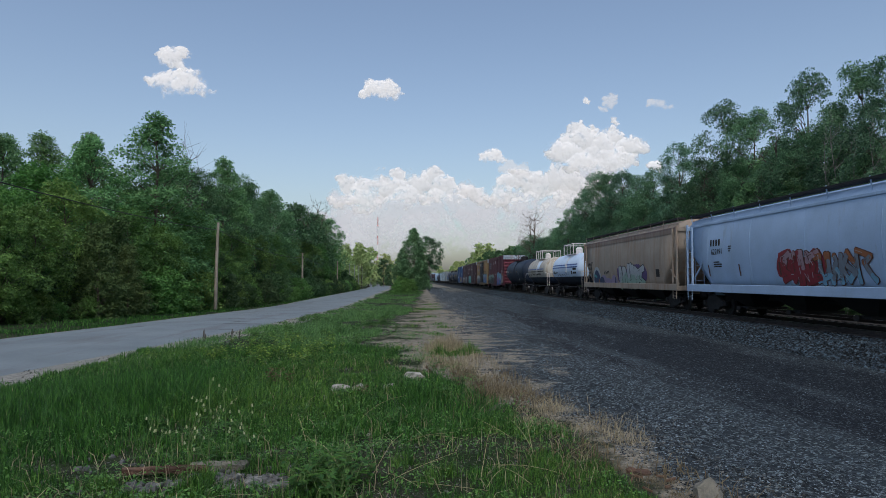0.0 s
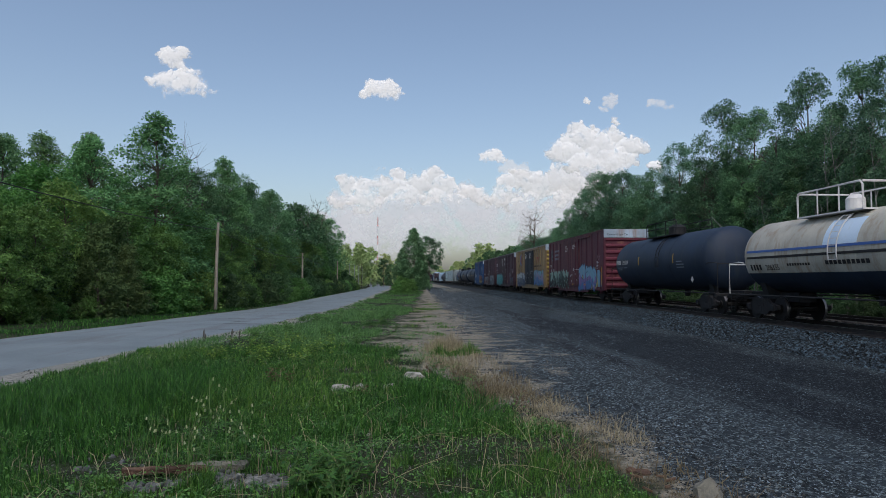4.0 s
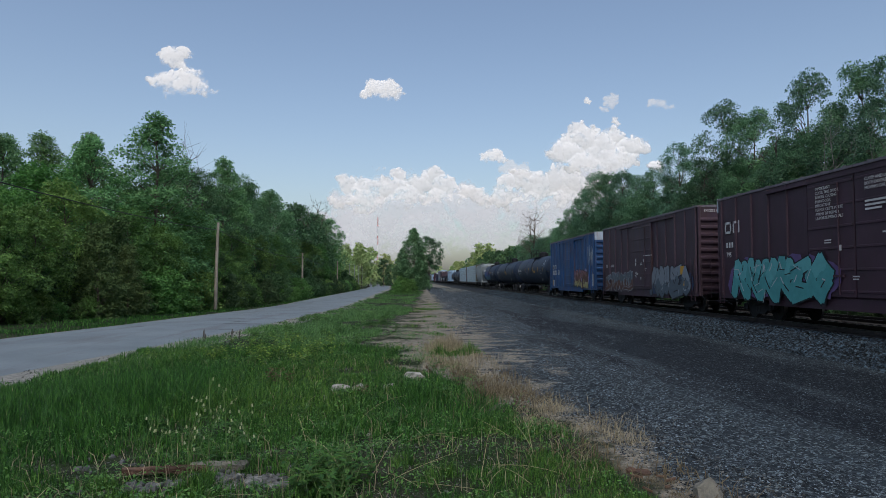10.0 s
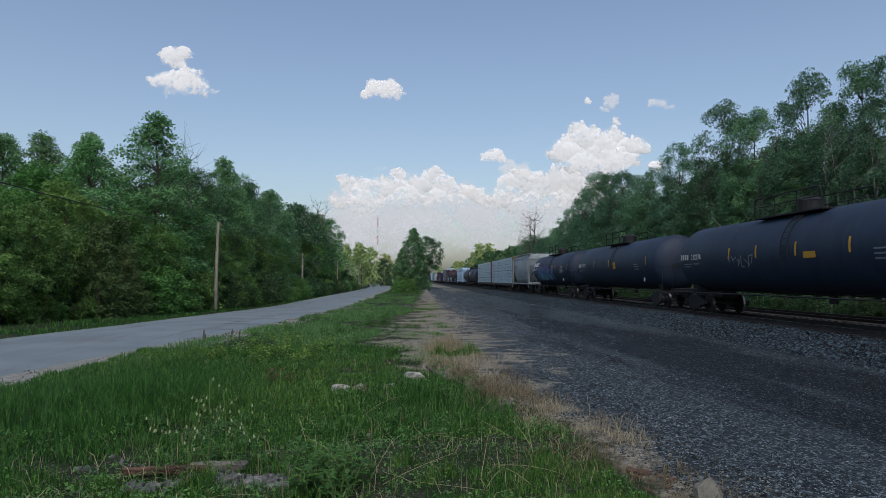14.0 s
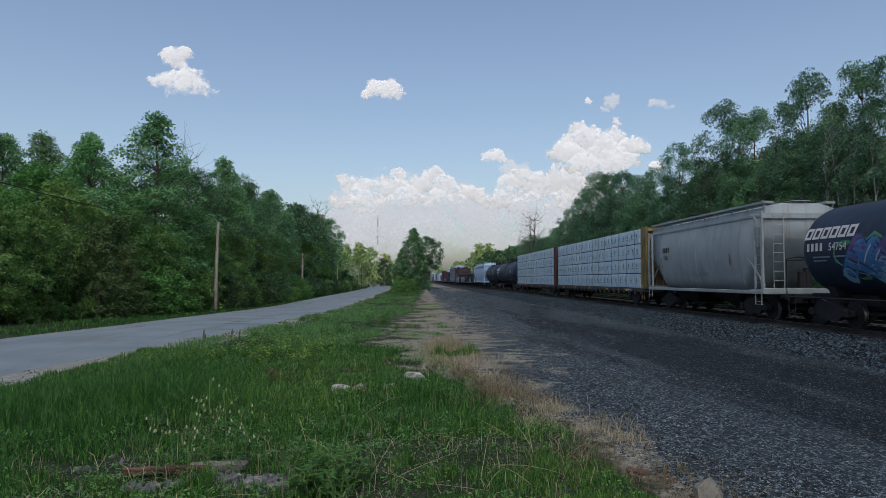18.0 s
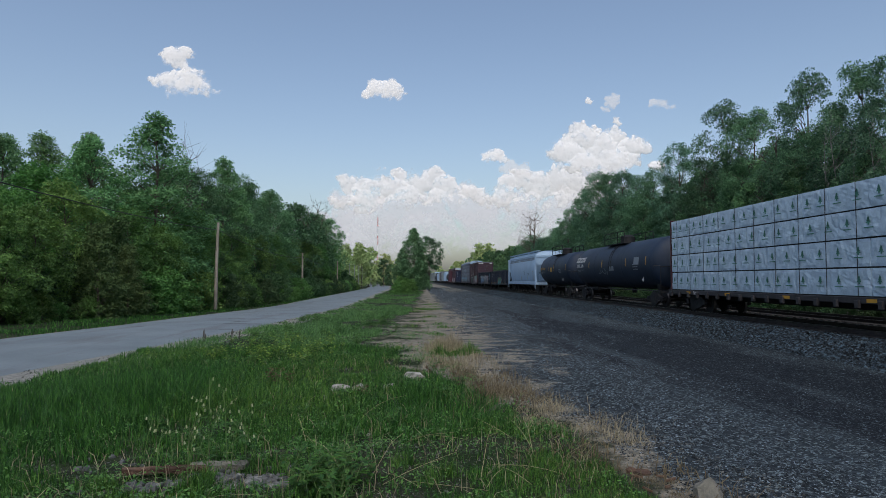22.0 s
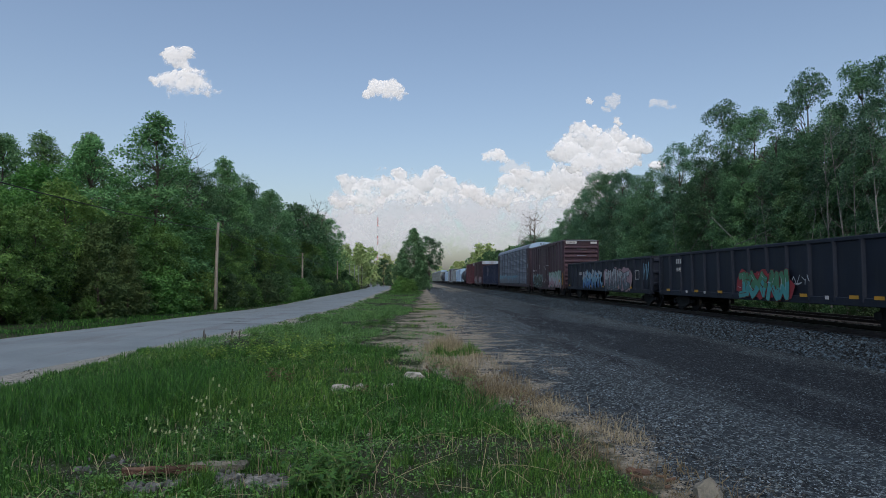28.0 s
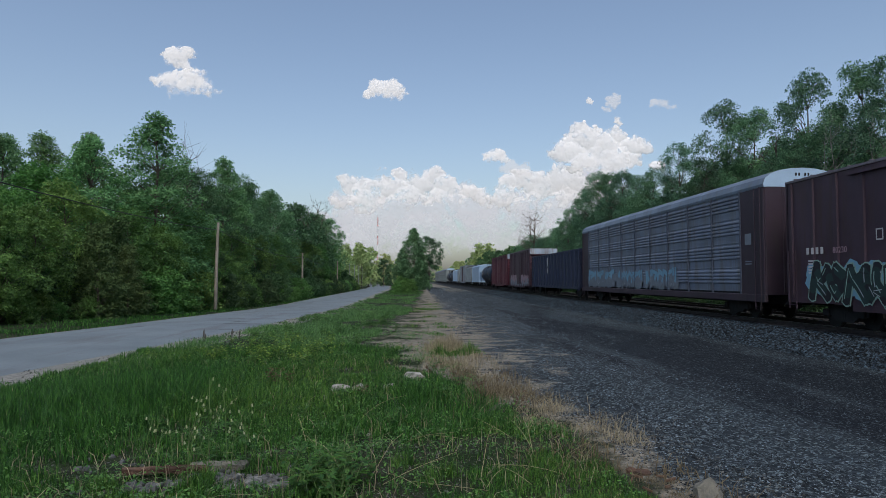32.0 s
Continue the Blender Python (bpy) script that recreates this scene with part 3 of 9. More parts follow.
        box(bm, sx * w - 0.04, sx * w + 0.03, -half * 0.55, half * 0.55, z0 - 0.3, z0 - 0.11)
        part("side_sill", bm, sill_mat or body, car)
    bm = B()
    box(bm, -0.4, 0.4, -half + 0.2, half - 0.2, 0.75, z0)
    for k in range(6):
        y = -half + (k + 0.5) * half / 3
        box(bm, -w + 0.06, w - 0.06, y - 0.07, y + 0.07, z0 - 0.2, z0)
    tube(bm, [(-0.9, -1.2, 0.72), (-0.9, 0.9, 0.72)], 0.16, 10)
    box(bm, -1.1, -0.8, 1.6, 2.2, 0.6, 0.9)
    part("underframe", bm, M_STEEL_BLACK, car)
    # ends
    top_panel = z1 - 0.62
    rib = None
    for e in (-1, 1):
        for k in range(end_ribs):
            zz = z0 + 0.25 + (top_panel - z0 - 0.35) * k / (end_ribs - 1)
            if rib is None:
                rh = (top_panel - z0) / end_ribs * 0.33
                bm = B()
                loft(bm, [[(-w + 0.05, 0, -rh), (-w + 0.12, -0.09, -rh * 0.35), (-w + 0.12, -0.09, rh * 0.35), (-w + 0.05, 0, rh)],
                          [(w - 0.05, 0, -rh), (w - 0.12, -0.09, -rh * 0.35), (w - 0.12, -0.09, rh * 0.35), (w - 0.05, 0, rh)]])
                rib = part("end_rib", bm, end_mat, car)
                rib.matrix_basis = pose(0, e * half, zz)
            else:
                again(rib, 0, e * half, zz, 0, 0, 0 if e < 0 else 180)
        for sx in (-1, 1):
            bm = box(B(), sx * (w - 0.06) - 0.06, sx * (w - 0.06) + 0.065, e * half - 0.1, e * half + 0.1, z0 - 0.1, z1 - 0.1, 0.02)
            part("corner_post", bm, body, car)
        if end_panel:
            bm = box(B(), -w - 0.012, w + 0.012, e * (half + 0.05) - 0.06, e * (half + 0.05) + 0.06, top_panel, z1 - 0.02, 0.01)
            part("end_panel", bm, end_panel, car, "pale excess-height panel at the top of the end")
        ladder(car, -w - 0.09, e * (half - 0.4), z0 - 0.35, z0 + 1.7, 0.42, 0.36, sill_mat or end_mat)
        ladder(car, -w + 0.35, e * (half + 0.12), z0 - 0.2, z0 + 1.7, 0.42, 0.36, sill_mat or end_mat, "x")
        bm = tube(B(), [(-w + 0.1, e * (half + 0.12), z0 - 0.05), (-w + 0.1, e * (half + 0.5), z0 - 0.3), (w * 0.2, e * (half + 0.55), z0 - 0.3)], 0.02, 5)
        part("cut_lever", bm, M_STEEL_BLACK, car)
    bm = B()
    ring = [(0.75 + 0.27 * math.cos(2 * math.pi * i / 14), -half - 0.3, 2.35 + 0.27 * math.sin(2 * math.pi * i / 14)) for i in range(15)]
    tube(bm, ring, 0.022, 5)
    for i in range(3):
        a = math.pi * i / 3
        tube(bm, [(0.75 - 0.27 * math.cos(a), -half - 0.3, 2.35 - 0.27 * math.sin(a)), (0.75 + 0.27 * math.cos(a), -half - 0.3, 2.35 + 0.27 * math.sin(a))], 0.014, 4)
    tube(bm, [(0.75, -half - 0.3, 2.35), (0.75, -half, 2.35)], 0.04, 6)
    part("brake_wheel", bm, M_STEEL_BLACK, car)
    bm = box(B(), -1.1, 1.1, -half - 0.42, -half - 0.04, z0 + 0.02, z0 + 0.06)
    part("end_platform", bm, M_STEEL_BLACK, car)
    for xx in (-0.55, 0.55):
        part("air_hose", tube(B(), [(xx, -half - 0.3, 0.95), (xx, -half - 0.5, 0.6), (xx * 0.6, -half - 0.75, 0.45)], 0.03, 5), M_STEEL_BLACK, car)
    running_gear(car, half, 2.3)
    return car, half


def even(n, skip=()):
    """Post places: n evenly spaced, none where a door stands."""
    def f(half):
        out = []
        for i in range(n):
            y = -half + 0.25 + (2 * half - 0.5) * i / (n - 1)
            if not any(a - 0.1 < y < b + 0.1 for a, b in skip):
                out.append(y)
        return out
    return f


def tankcar(label, s0, s1, r, paint_top, paint_low=None, split=None, dome="walk", rail_mat=None, zc=None, band=None, dome_at=0.0):
    """Tank on a frame: shell, top platform with rails and valve housing, ladders, side rails."""
    car, half = railcar("tank_car", label, s0, s1, "tank car")
    zc = zc or 1.12 + r
    hl = half - 0.75
    rail_mat = rail_mat or M_STEEL_BLACK
    n = 40
    left = [(-hl + 0.75 * (1 - math.cos(math.pi / 2 * i / 7)), max(0.02, r * math.sin(math.pi / 2 * i / 7))) for i in range(8)]
    body = left + [(y, r) for y in np.linspace(-hl + 0.76, hl - 0.76, 6)[1:-1]] + [(-y, q) for y, q in reversed(left)]
    bm = B()
    loft(bm, [[(q * math.sin(2 * math.pi * i / n), y, zc + q * math.cos(2 * math.pi * i / n)) for i in range(n)] for y, q in body])
    bm.normal_update()
    mats = [paint_top]
    if paint_low:
        mats.append(paint_low)
        zs = split
        bmesh.ops.bisect_plane(bm, geom=bm.verts[:] + bm.edges[:] + bm.faces[:], plane_co=(0, 0, zs), plane_no=(0, 0, 1))
        for fc in bm.faces:
            if fc.calc_center_median().z < zs:
                fc.material_index = 1
    sh = part("tank_shell", bm, mats, car, smooth=True)
    # weld seams
    for y in (-hl + 0.78, -hl * 0.35, hl * 0.35, hl - 0.78):
        bm = B()
        ring = lambda yy, q: [(q * math.sin(2 * math.pi * i / n), yy, zc + q * math.cos(2 * math.pi * i / n)) for i in range(n)]
        loft(bm, [ring(y - 0.02, r - 0.005), ring(y - 0.012, r + 0.006), ring(y + 0.012, r + 0.006), ring(y + 0.02, r - 0.005)], cap=False)
        if paint_low:
            bmesh.ops.bisect_plane(bm, geom=bm.verts[:] + bm.edges[:] + bm.faces[:], plane_co=(0, 0, split), plane_no=(0, 0, 1))
            for fc in bm.faces:
                if fc.calc_center_median().z < split:
                    fc.material_index = 1
        part("weld_seam", bm, mats, car)
    # frame
    for e in (-1, 1):
        bm = B()
        box(bm, -0.35, 0.35, e * half - (0.1 if e < 0 else 3.4), e * half + (3.4 if e < 0 else 0.1), 0.72, 1.1, 0.02)
        box(bm, -1.5, 1.5, e * (half - 0.25) - 0.18, e * (half - 0.25) + 0.18, 0.86, 0.98, 0.01)
        loft(bm, [[(-0.8, e * (half - 1.9) - 0.2, 1.0), (0.8, e * (half - 1.9) - 0.2, 1.0), (0.8, e * (half - 1.9) + 0.2, 1.0), (-0.8, e * (half - 1.9) + 0.2, 1.0)],
                  [(-0.95, e * (half - 1.9) - 0.2, zc - r * 0.72), (0.95, e * (half - 1.9) - 0.2, zc - r * 0.72), (0.95, e * (half - 1.9) + 0.2, zc - r * 0.72), (-0.95, e * (half - 1.9) + 0.2, zc - r * 0.72)]])
        part("stub_sill", bm, M_STEEL_BLACK, car)
    part("bottom_outlet", tube(B(), [(0, -1.25, zc - r - 0.35), (0, -1.25, zc - r + 0.1)], 0.15, 10), M_STEEL_BLACK, car)
    # side running rails
    for sx in (-1, 1):
        bm = B()
        tube(bm, [(sx * 1.5, -half + 0.2, 0.98), (sx * 1.5, half - 0.2, 0.98)], 0.028, 5)
        k = 7
        for i in range(k):
            y = -half + 0.5 + (2 * half - 1.0) * i / (k - 1)
            tube(bm, [(sx * 1.5, y, 0.98), (sx * 1.25, y, 1.02)], 0.02, 4)
        part("side_handrail", bm, M_STEEL_BLACK, car)
    for e in (-1, 1):
        bm = B()
        for sx in (-1, 1):
            tube(bm, [(sx * 1.42, e * (half - 0.1), 0.95), (sx * 1.42, e * (half - 0.1), zc - 0.25), (sx * 1.42, e * (half - 0.9), zc - 0.2), (sx * 1.40, e * (half - 1.3), zc - 0.25)], 0.026, 5)
        tube(bm, [(-1.42, e * (half - 0.1), zc - 0.28), (1.42, e * (half - 0.1), zc - 0.28)], 0.024, 5)
        part("end_handrail", bm, rail_mat, car)
        ladder(car, -1.5, e * (half - 0.55), 0.3, 1.0, 0.4, 0.3, M_STEEL_BLACK, name="step")
    # dome and platform
    zt, d = zc + r, dome_at
    bm = B()
    dr_ = 0.30 if dome == "cage" else 0.48
    tube(bm, [(0, d, zt - 0.15), (0, d, zt + 0.42)], dr_, 18)
    tube(bm, [(0, d, zt + 0.42), (0, d, zt + 0.50), (0, d, zt + 0.58)], dr_ * 1.03, 18, dr_ * 0.5)
    part("valve_housing", bm, rail_mat if dome == "cage" else M_STEEL_BLACK, car, smooth=False)
    L_ = 1.75 if dome == "cage" else 2.2
    hh = 0.80 if dome == "cage" else 0.7
    for sx in (-1, 1):
        part("platform", box(B(), sx * 0.75 - 0.25, sx * 0.75 + 0.25, d - L_, d + L_, zt - 0.12, zt - 0.07), rail_mat if dome == "cage" else M_STEEL_BLACK, car)
    for sx in (-1, 1):
        bm = B()
        X = sx * 0.98
        tube(bm, [(X, d - L_, zt - 0.1), (X, d - L_, zt + hh - 0.12), (X, d - L_ + 0.12, zt + hh), (X, d + L_ - 0.12, zt + hh), (X, d + L_, zt + hh - 0.12), (X, d + L_, zt - 0.1)], 0.036 if dome == "cage" else 0.03, 6)
        for yy in (d - L_ / 3, d + L_ / 3):
            tube(bm, [(X, yy, zt - 0.1), (X, yy, zt + hh)], 0.025, 5)
        if dome != "cage":
            tube(bm, [(X, d - L_, zt + hh * 0.5), (X, d + L_, zt + hh * 0.5)], 0.02, 5)
        part("platform_rail", bm, rail_mat, car)
    if dome == "cage":
        for yy in (d - L_, d + L_):
            part("platform_rail", tube(B(), [(-0.98, yy, zt + hh - 0.02), (0.98, yy, zt + hh - 0.02)], 0.034, 6), rail_mat, car)
    for sx in (-1, 1):
        bm = B()
        for dy in (-0.22, 0.22):
            pts = [(sx * (r * math.sin(a) + 0.07), d - 0.9 + dy, zc + (r + 0.07) * math.cos(a)) for a in np.linspace(0.6, 1.75, 9)]
            tube(bm, pts, 0.022, 4)
        lad, first = part("ladder", bm, rail_mat, car), None
        for a in np.linspace(0.65, 1.75, 8):
            at = (sx * (r * math.sin(a) + 0.07), d - 0.9, zc + (r + 0.07) * math.cos(a))
            if first is None:
                first = part("rung", tube(B(), [(0, -0.22, 0), (0, 0.22, 0)], 0.016, 4), rail_mat, lad)
                first.matrix_basis = pose(*at)
            else:
                again(first, *at)
    running_gear(car, half, 2.0)
    return car, half, zc, r


def on_tank(ob, zc, r, lift=0.012):
    """Wraps flat lettering round the near side of a tank."""
    m = ob.matrix_basis.copy()
    ob.data.transform(m)
    ob.matrix_basis = Matrix.Identity(4)
    for v in ob.data.vertices:
        a = (v.co.z - zc) / r
        off = -(v.co.x + r)
        a = max(-1.45, min(1.45, a))
        v.co.x, v.co.z = -(r + lift + off) * math.cos(a), zc + (r + lift + off) * math.sin(a)
    return ob


def hopper(label, s0, s1, height, body, frame_mat=None, bays=4, roof_mat=None, sill_z=1.15, bulge=0.0, cage=1.25, stripe=None, width=1.56, walk_mat=None, seam_r=0.008, sill_h=0.22, brackets=True):
    """Covered hopper: bowed sides, sloping end sheets behind open end frames, roof walk with rails, outlets below."""
    car, half = railcar("hopper_car", label, s0, s1, "hopper car")
    frame_mat = frame_mat or body
    w, z0, z1 = width, sill_z, height
    top = half - 0.12
    low = half - cage - 0.95

    def sec(y, zlow):
        zlow = max(zlow, z0)
        pts = []
        zs = np.linspace(zlow, z1 - 0.45, 7)
        def wx(z):
            return w - bulge * ((z - (z0 + z1) / 2) / ((z1 - z0) / 2)) ** 2
        for z in zs:
            pts.append((-wx(z), y, z))
        pts += [(-w * 0.86, y, z1 - 0.2), (-w * 0.5, y, z1 - 0.02), (w * 0.5, y, z1 - 0.02), (w * 0.86, y, z1 - 0.2)]
        for z in zs[::-1]:
            pts.append((wx(z), y, z))
        return pts

    bm = B()
    mids = list(np.linspace(-low, low, 8))[1:-1]
    loft(bm, [sec(-top, z0 + 2.0), sec(-low, z0)] + [sec(y, z0) for y in mids] + [sec(low, z0), sec(top, z0 + 2.0)])
    body_ob = part("body", bm, body, car, smooth=bulge > 0)
    # roof edge rail
    for sx in (-1, 1):
        xr = w - bulge * ((z1 - 0.46 - (z0 + z1) / 2) / ((z1 - z0) / 2)) ** 2
        bm = box(B(), sx * xr - 0.05, sx * xr + 0.05, -top - 0.05, top + 0.05, z1 - 0.52, z1 - 0.40, 0.015)
        part("roof_edge", bm, roof_mat or body, car)
        bm = B()
        box(bm, sx * w - 0.08, sx * w + 0.035, -half + 0.1, half - 0.1, z0 - 0.12, z0 + sill_h, 0.015)
        part("side_sill", bm, frame_mat, car)
    # seams
    seam = None
    for y in np.linspace(-low, low, bays + 1):
        for sx in (-1, 1):
            bm = B()
            pts = [(sx * (w - bulge * ((z - (z0 + z1) / 2) / ((z1 - z0) / 2)) ** 2 + 0.004), y, z) for z in np.linspace(z0 + 0.2, z1 - 0.55, 7)]
            tube(bm, pts, seam_r, 4)
            part("panel_seam", bm, body, car)
    # running board
    bm = B()
    box(bm, -0.36, 0.36, -half + 0.05, half - 0.05, z1 + 0.06, z1 + 0.09)
    for y in np.linspace(-top + 0.2, top - 0.2, 14):
        box(bm, -0.36, 0.36, y - 0.02, y + 0.02, z1 - 0.04, z1 + 0.07)
    part("roof_walk", bm, roof_mat or frame_mat, car)
    for y in np.linspace(-top + 1, top - 1, 6):
        part("hatch", box(B(), -0.34, 0.34, y - 0.5, y + 0.5, z1 - 0.02, z1 + 0.05, 0.02), roof_mat or body, car)
    for sx in (-1, 1):
        bm = B()
        box(bm, sx * w * 0.80 - 0.2, sx * w * 0.80 + 0.2, -half + 0.15, half - 0.15, z1 - 0.02, z1 + 0.07)
        rail_ = part("running_board", bm, walk_mat or M_STEEL_BLACK, car, "dark grated running board along the roof")
        br_ = None
        for y in np.linspace(-top + 0.1, top - 0.1, 10) if brackets else ():
            if br_ is None:
                br_ = part("board_bracket", tube(B(), [(sx * w * 0.92, 0, z1 + 0.10), (sx * (xr - 0.05), 0, z1 - 0.38)], 0.024, 4), body, rail_)
                br_.matrix_basis = pose(0, y, 0)
            else:
                again(br_, 0, y, 0)
    # end frames
    for e in (-1, 1):
        bm = B()
        yb = e * (half - 0.08)
        for sx in (-1, 1):
            box(bm, sx * w - 0.06, sx * w + 0.02, yb - 0.06, yb + 0.06, z0 - 0.1, z1 - 0.35, 0.01)
            box(bm, sx * w - 0.06, sx * w + 0.02, e * (half - 0.62) - 0.04, e * (half - 0.62) + 0.04, z0 + 0.1, z1 - 0.5, 0.01)
            tube(bm, [(sx * (w - 0.1), e * (half - 0.15), z0 + 0.2), (sx * (w - 0.1), e * (half - cage - 0.6), z0 + 1.5)], 0.04, 5)
        box(bm, -w, w, yb - 0.05, yb + 0.05, z1 - 0.62, z1 - 0.42)
        box(bm, -w, w, yb - 0.08, yb + 0.08, z0 - 0.12, z0 + 0.12, 0.02)
        box(bm, -0.3, 0.3, e * (half - 0.6) - 0.55, e * (half - 0.6) + 0.55, z0 - 0.3, z0 + 0.1)
        box(bm, -w + 0.1, w - 0.1, e * (half - 0.75) - 0.55, e * (half - 0.75) + 0.55, z0 + 0.0, z0 + 0.06)
        part("end_frame", bm, frame_mat, car)
        ladder(car, -w - 0.05, e * (half - 0.36), z0 - 0.55, z1 - 0.4, 0.46, 0.36, frame_mat)
        ladder(car, -w + 0.6, e * (half - 0.02), z0 - 0.1, z1 - 0.4, 0.42, 0.36, frame_mat, "x")
        bm = box(tube(B(), [(0.5, e * (half - 0.55), z0 + 0.1), (0.5, e * (half - 0.55), z0 + 0.9)], 0.16, 8), 0.1, 0.35, e * (half - 0.5) - 0.1, e * (half - 0.5) + 0.1, z0 + 0.1, z0 + 0.75)
        part("brake_gear", bm, M_STEEL_BLACK, car)
    # outlets
    for i in range(bays):
        y = -low + (i + 0.5) * 2 * low / bays
        bw = 0.8 * low / bays
        bm = B()
        loft(bm, [[(-w * 0.9, y - bw, z0), (w * 0.9, y - bw, z0), (w * 0.9, y + bw, z0), (-w * 0.9, y + bw, z0)],
                  [(-0.55, y - 0.3, 0.42), (0.55, y - 0.3, 0.42), (0.55, y + 0.3, 0.42), (-0.55, y + 0.3, 0.42)]])
        bo = part("hopper_bay", bm, M_STEEL_BLACK, car)
        bm = box(B(), -0.85, 0.85, y - 0.36, y + 0.36, 0.34, 0.44)
        tube(bm, [(-1.05, y, 0.38), (1.05, y, 0.38)], 0.05, 6)
        tube(bm, [(-1.1, y - 0.02, 0.38), (-1.05, y + 0.02, 0.38)], 0.1, 8)
        part("outlet_gate", bm, M_STEEL_BLACK, bo)
    bm = box(B(), -0.25, 0.25, -half + 0.3, half - 0.3, 0.72, 0.98)
    part("center_sill", bm, M_STEEL_BLACK, car)
    if stripe:
        bm = B()
        for z, hgt in stripe[1]:
            xs = w - bulge * ((z + hgt / 2 - (z0 + z1) / 2) / ((z1 - z0) / 2)) ** 2
            box(bm, -xs - 0.008, -xs + 0.04, -low - 0.9, low + 0.9, z, z + hgt)
        part("stripe", bm, stripe[0], car, "painted stripe along the side")
    running_gear(car, half, 1.75)
    return car, half


def gondola(label, s0, s1, height, body, ribs=15, floor=1.0, rim=None):
    car, half = railcar("gondola_car", label, s0, s1, "gondola car")
    w = 1.5
    for sx in (-1, 1):
        part("side_wall", box(B(), sx * w - 0.03, sx * w + 0.03, -half, half, floor, height), body, car)
    part("floor_plate", box(B(), -w, w, -half, half, floor - 0.1, floor + 0.02), body, car)
    for e in (-1, 1):
        part("end_wall", box(B(), -w + 0.03, w - 0.03, e * half - 0.04, e * half + 0.04, floor, height), body, car)
        for k in range(3):
            z = floor + 0.35 + k * (height - floor - 0.6) / 2
            part("end_rib", box(B(), -w, w, e * (half + 0.07) - 0.05, e * (half + 0.07) + 0.05, z - 0.08, z + 0.08, 0.02), body, car)
        ladder(car, -w - 0.1, e * (half - 0.35), floor - 0.35, height - 0.1, 0.42, 0.36, body)
    rb = None
    for i in range(ribs):
        y = -half + 0.15 + (2 * half - 0.3) * i / (ribs - 1)
        for sx in (-1, 1):
            if rb is None:
                bm = B()
                loft(bm, [[(-0.10, -0.06, floor - 0.1), (-0.10, 0.06, floor - 0.1), (0, 0.13, floor - 0.1), (0, -0.13, floor - 0.1)],
                          [(-0.09, -0.05, height - 0.1), (-0.09, 0.05, height - 0.1), (0, 0.12, height - 0.1), (0, -0.12, height - 0.1)]])
                rb = part("side_rib", bm, body, car)
                rb.matrix_basis = pose(-w - 0.028, y, 0)
            else:
                again(rb, sx * (w + 0.028), y, 0, 0, 0, 0 if sx < 0 else 180)
    for sx in (-1, 1):
        part("top_chord", box(B(), sx * w - 0.09, sx * w + 0.09, -half - 0.05, half + 0.05, height - 0.14, height, 0.02), rim or body, car)
        part("side_sill", box(B(), sx * w - 0.10, sx * w + 0.06, -half, half, floor - 0.22, floor + 0.04, 0.02), body, car)
    bm = box(B(), -0.35, 0.35, -half + 0.2, half - 0.2, 0.72, floor - 0.1)
    part("underframe", bm, M_STEEL_BLACK, car)
    running_gear(car, half, 1.9)
    return car, half


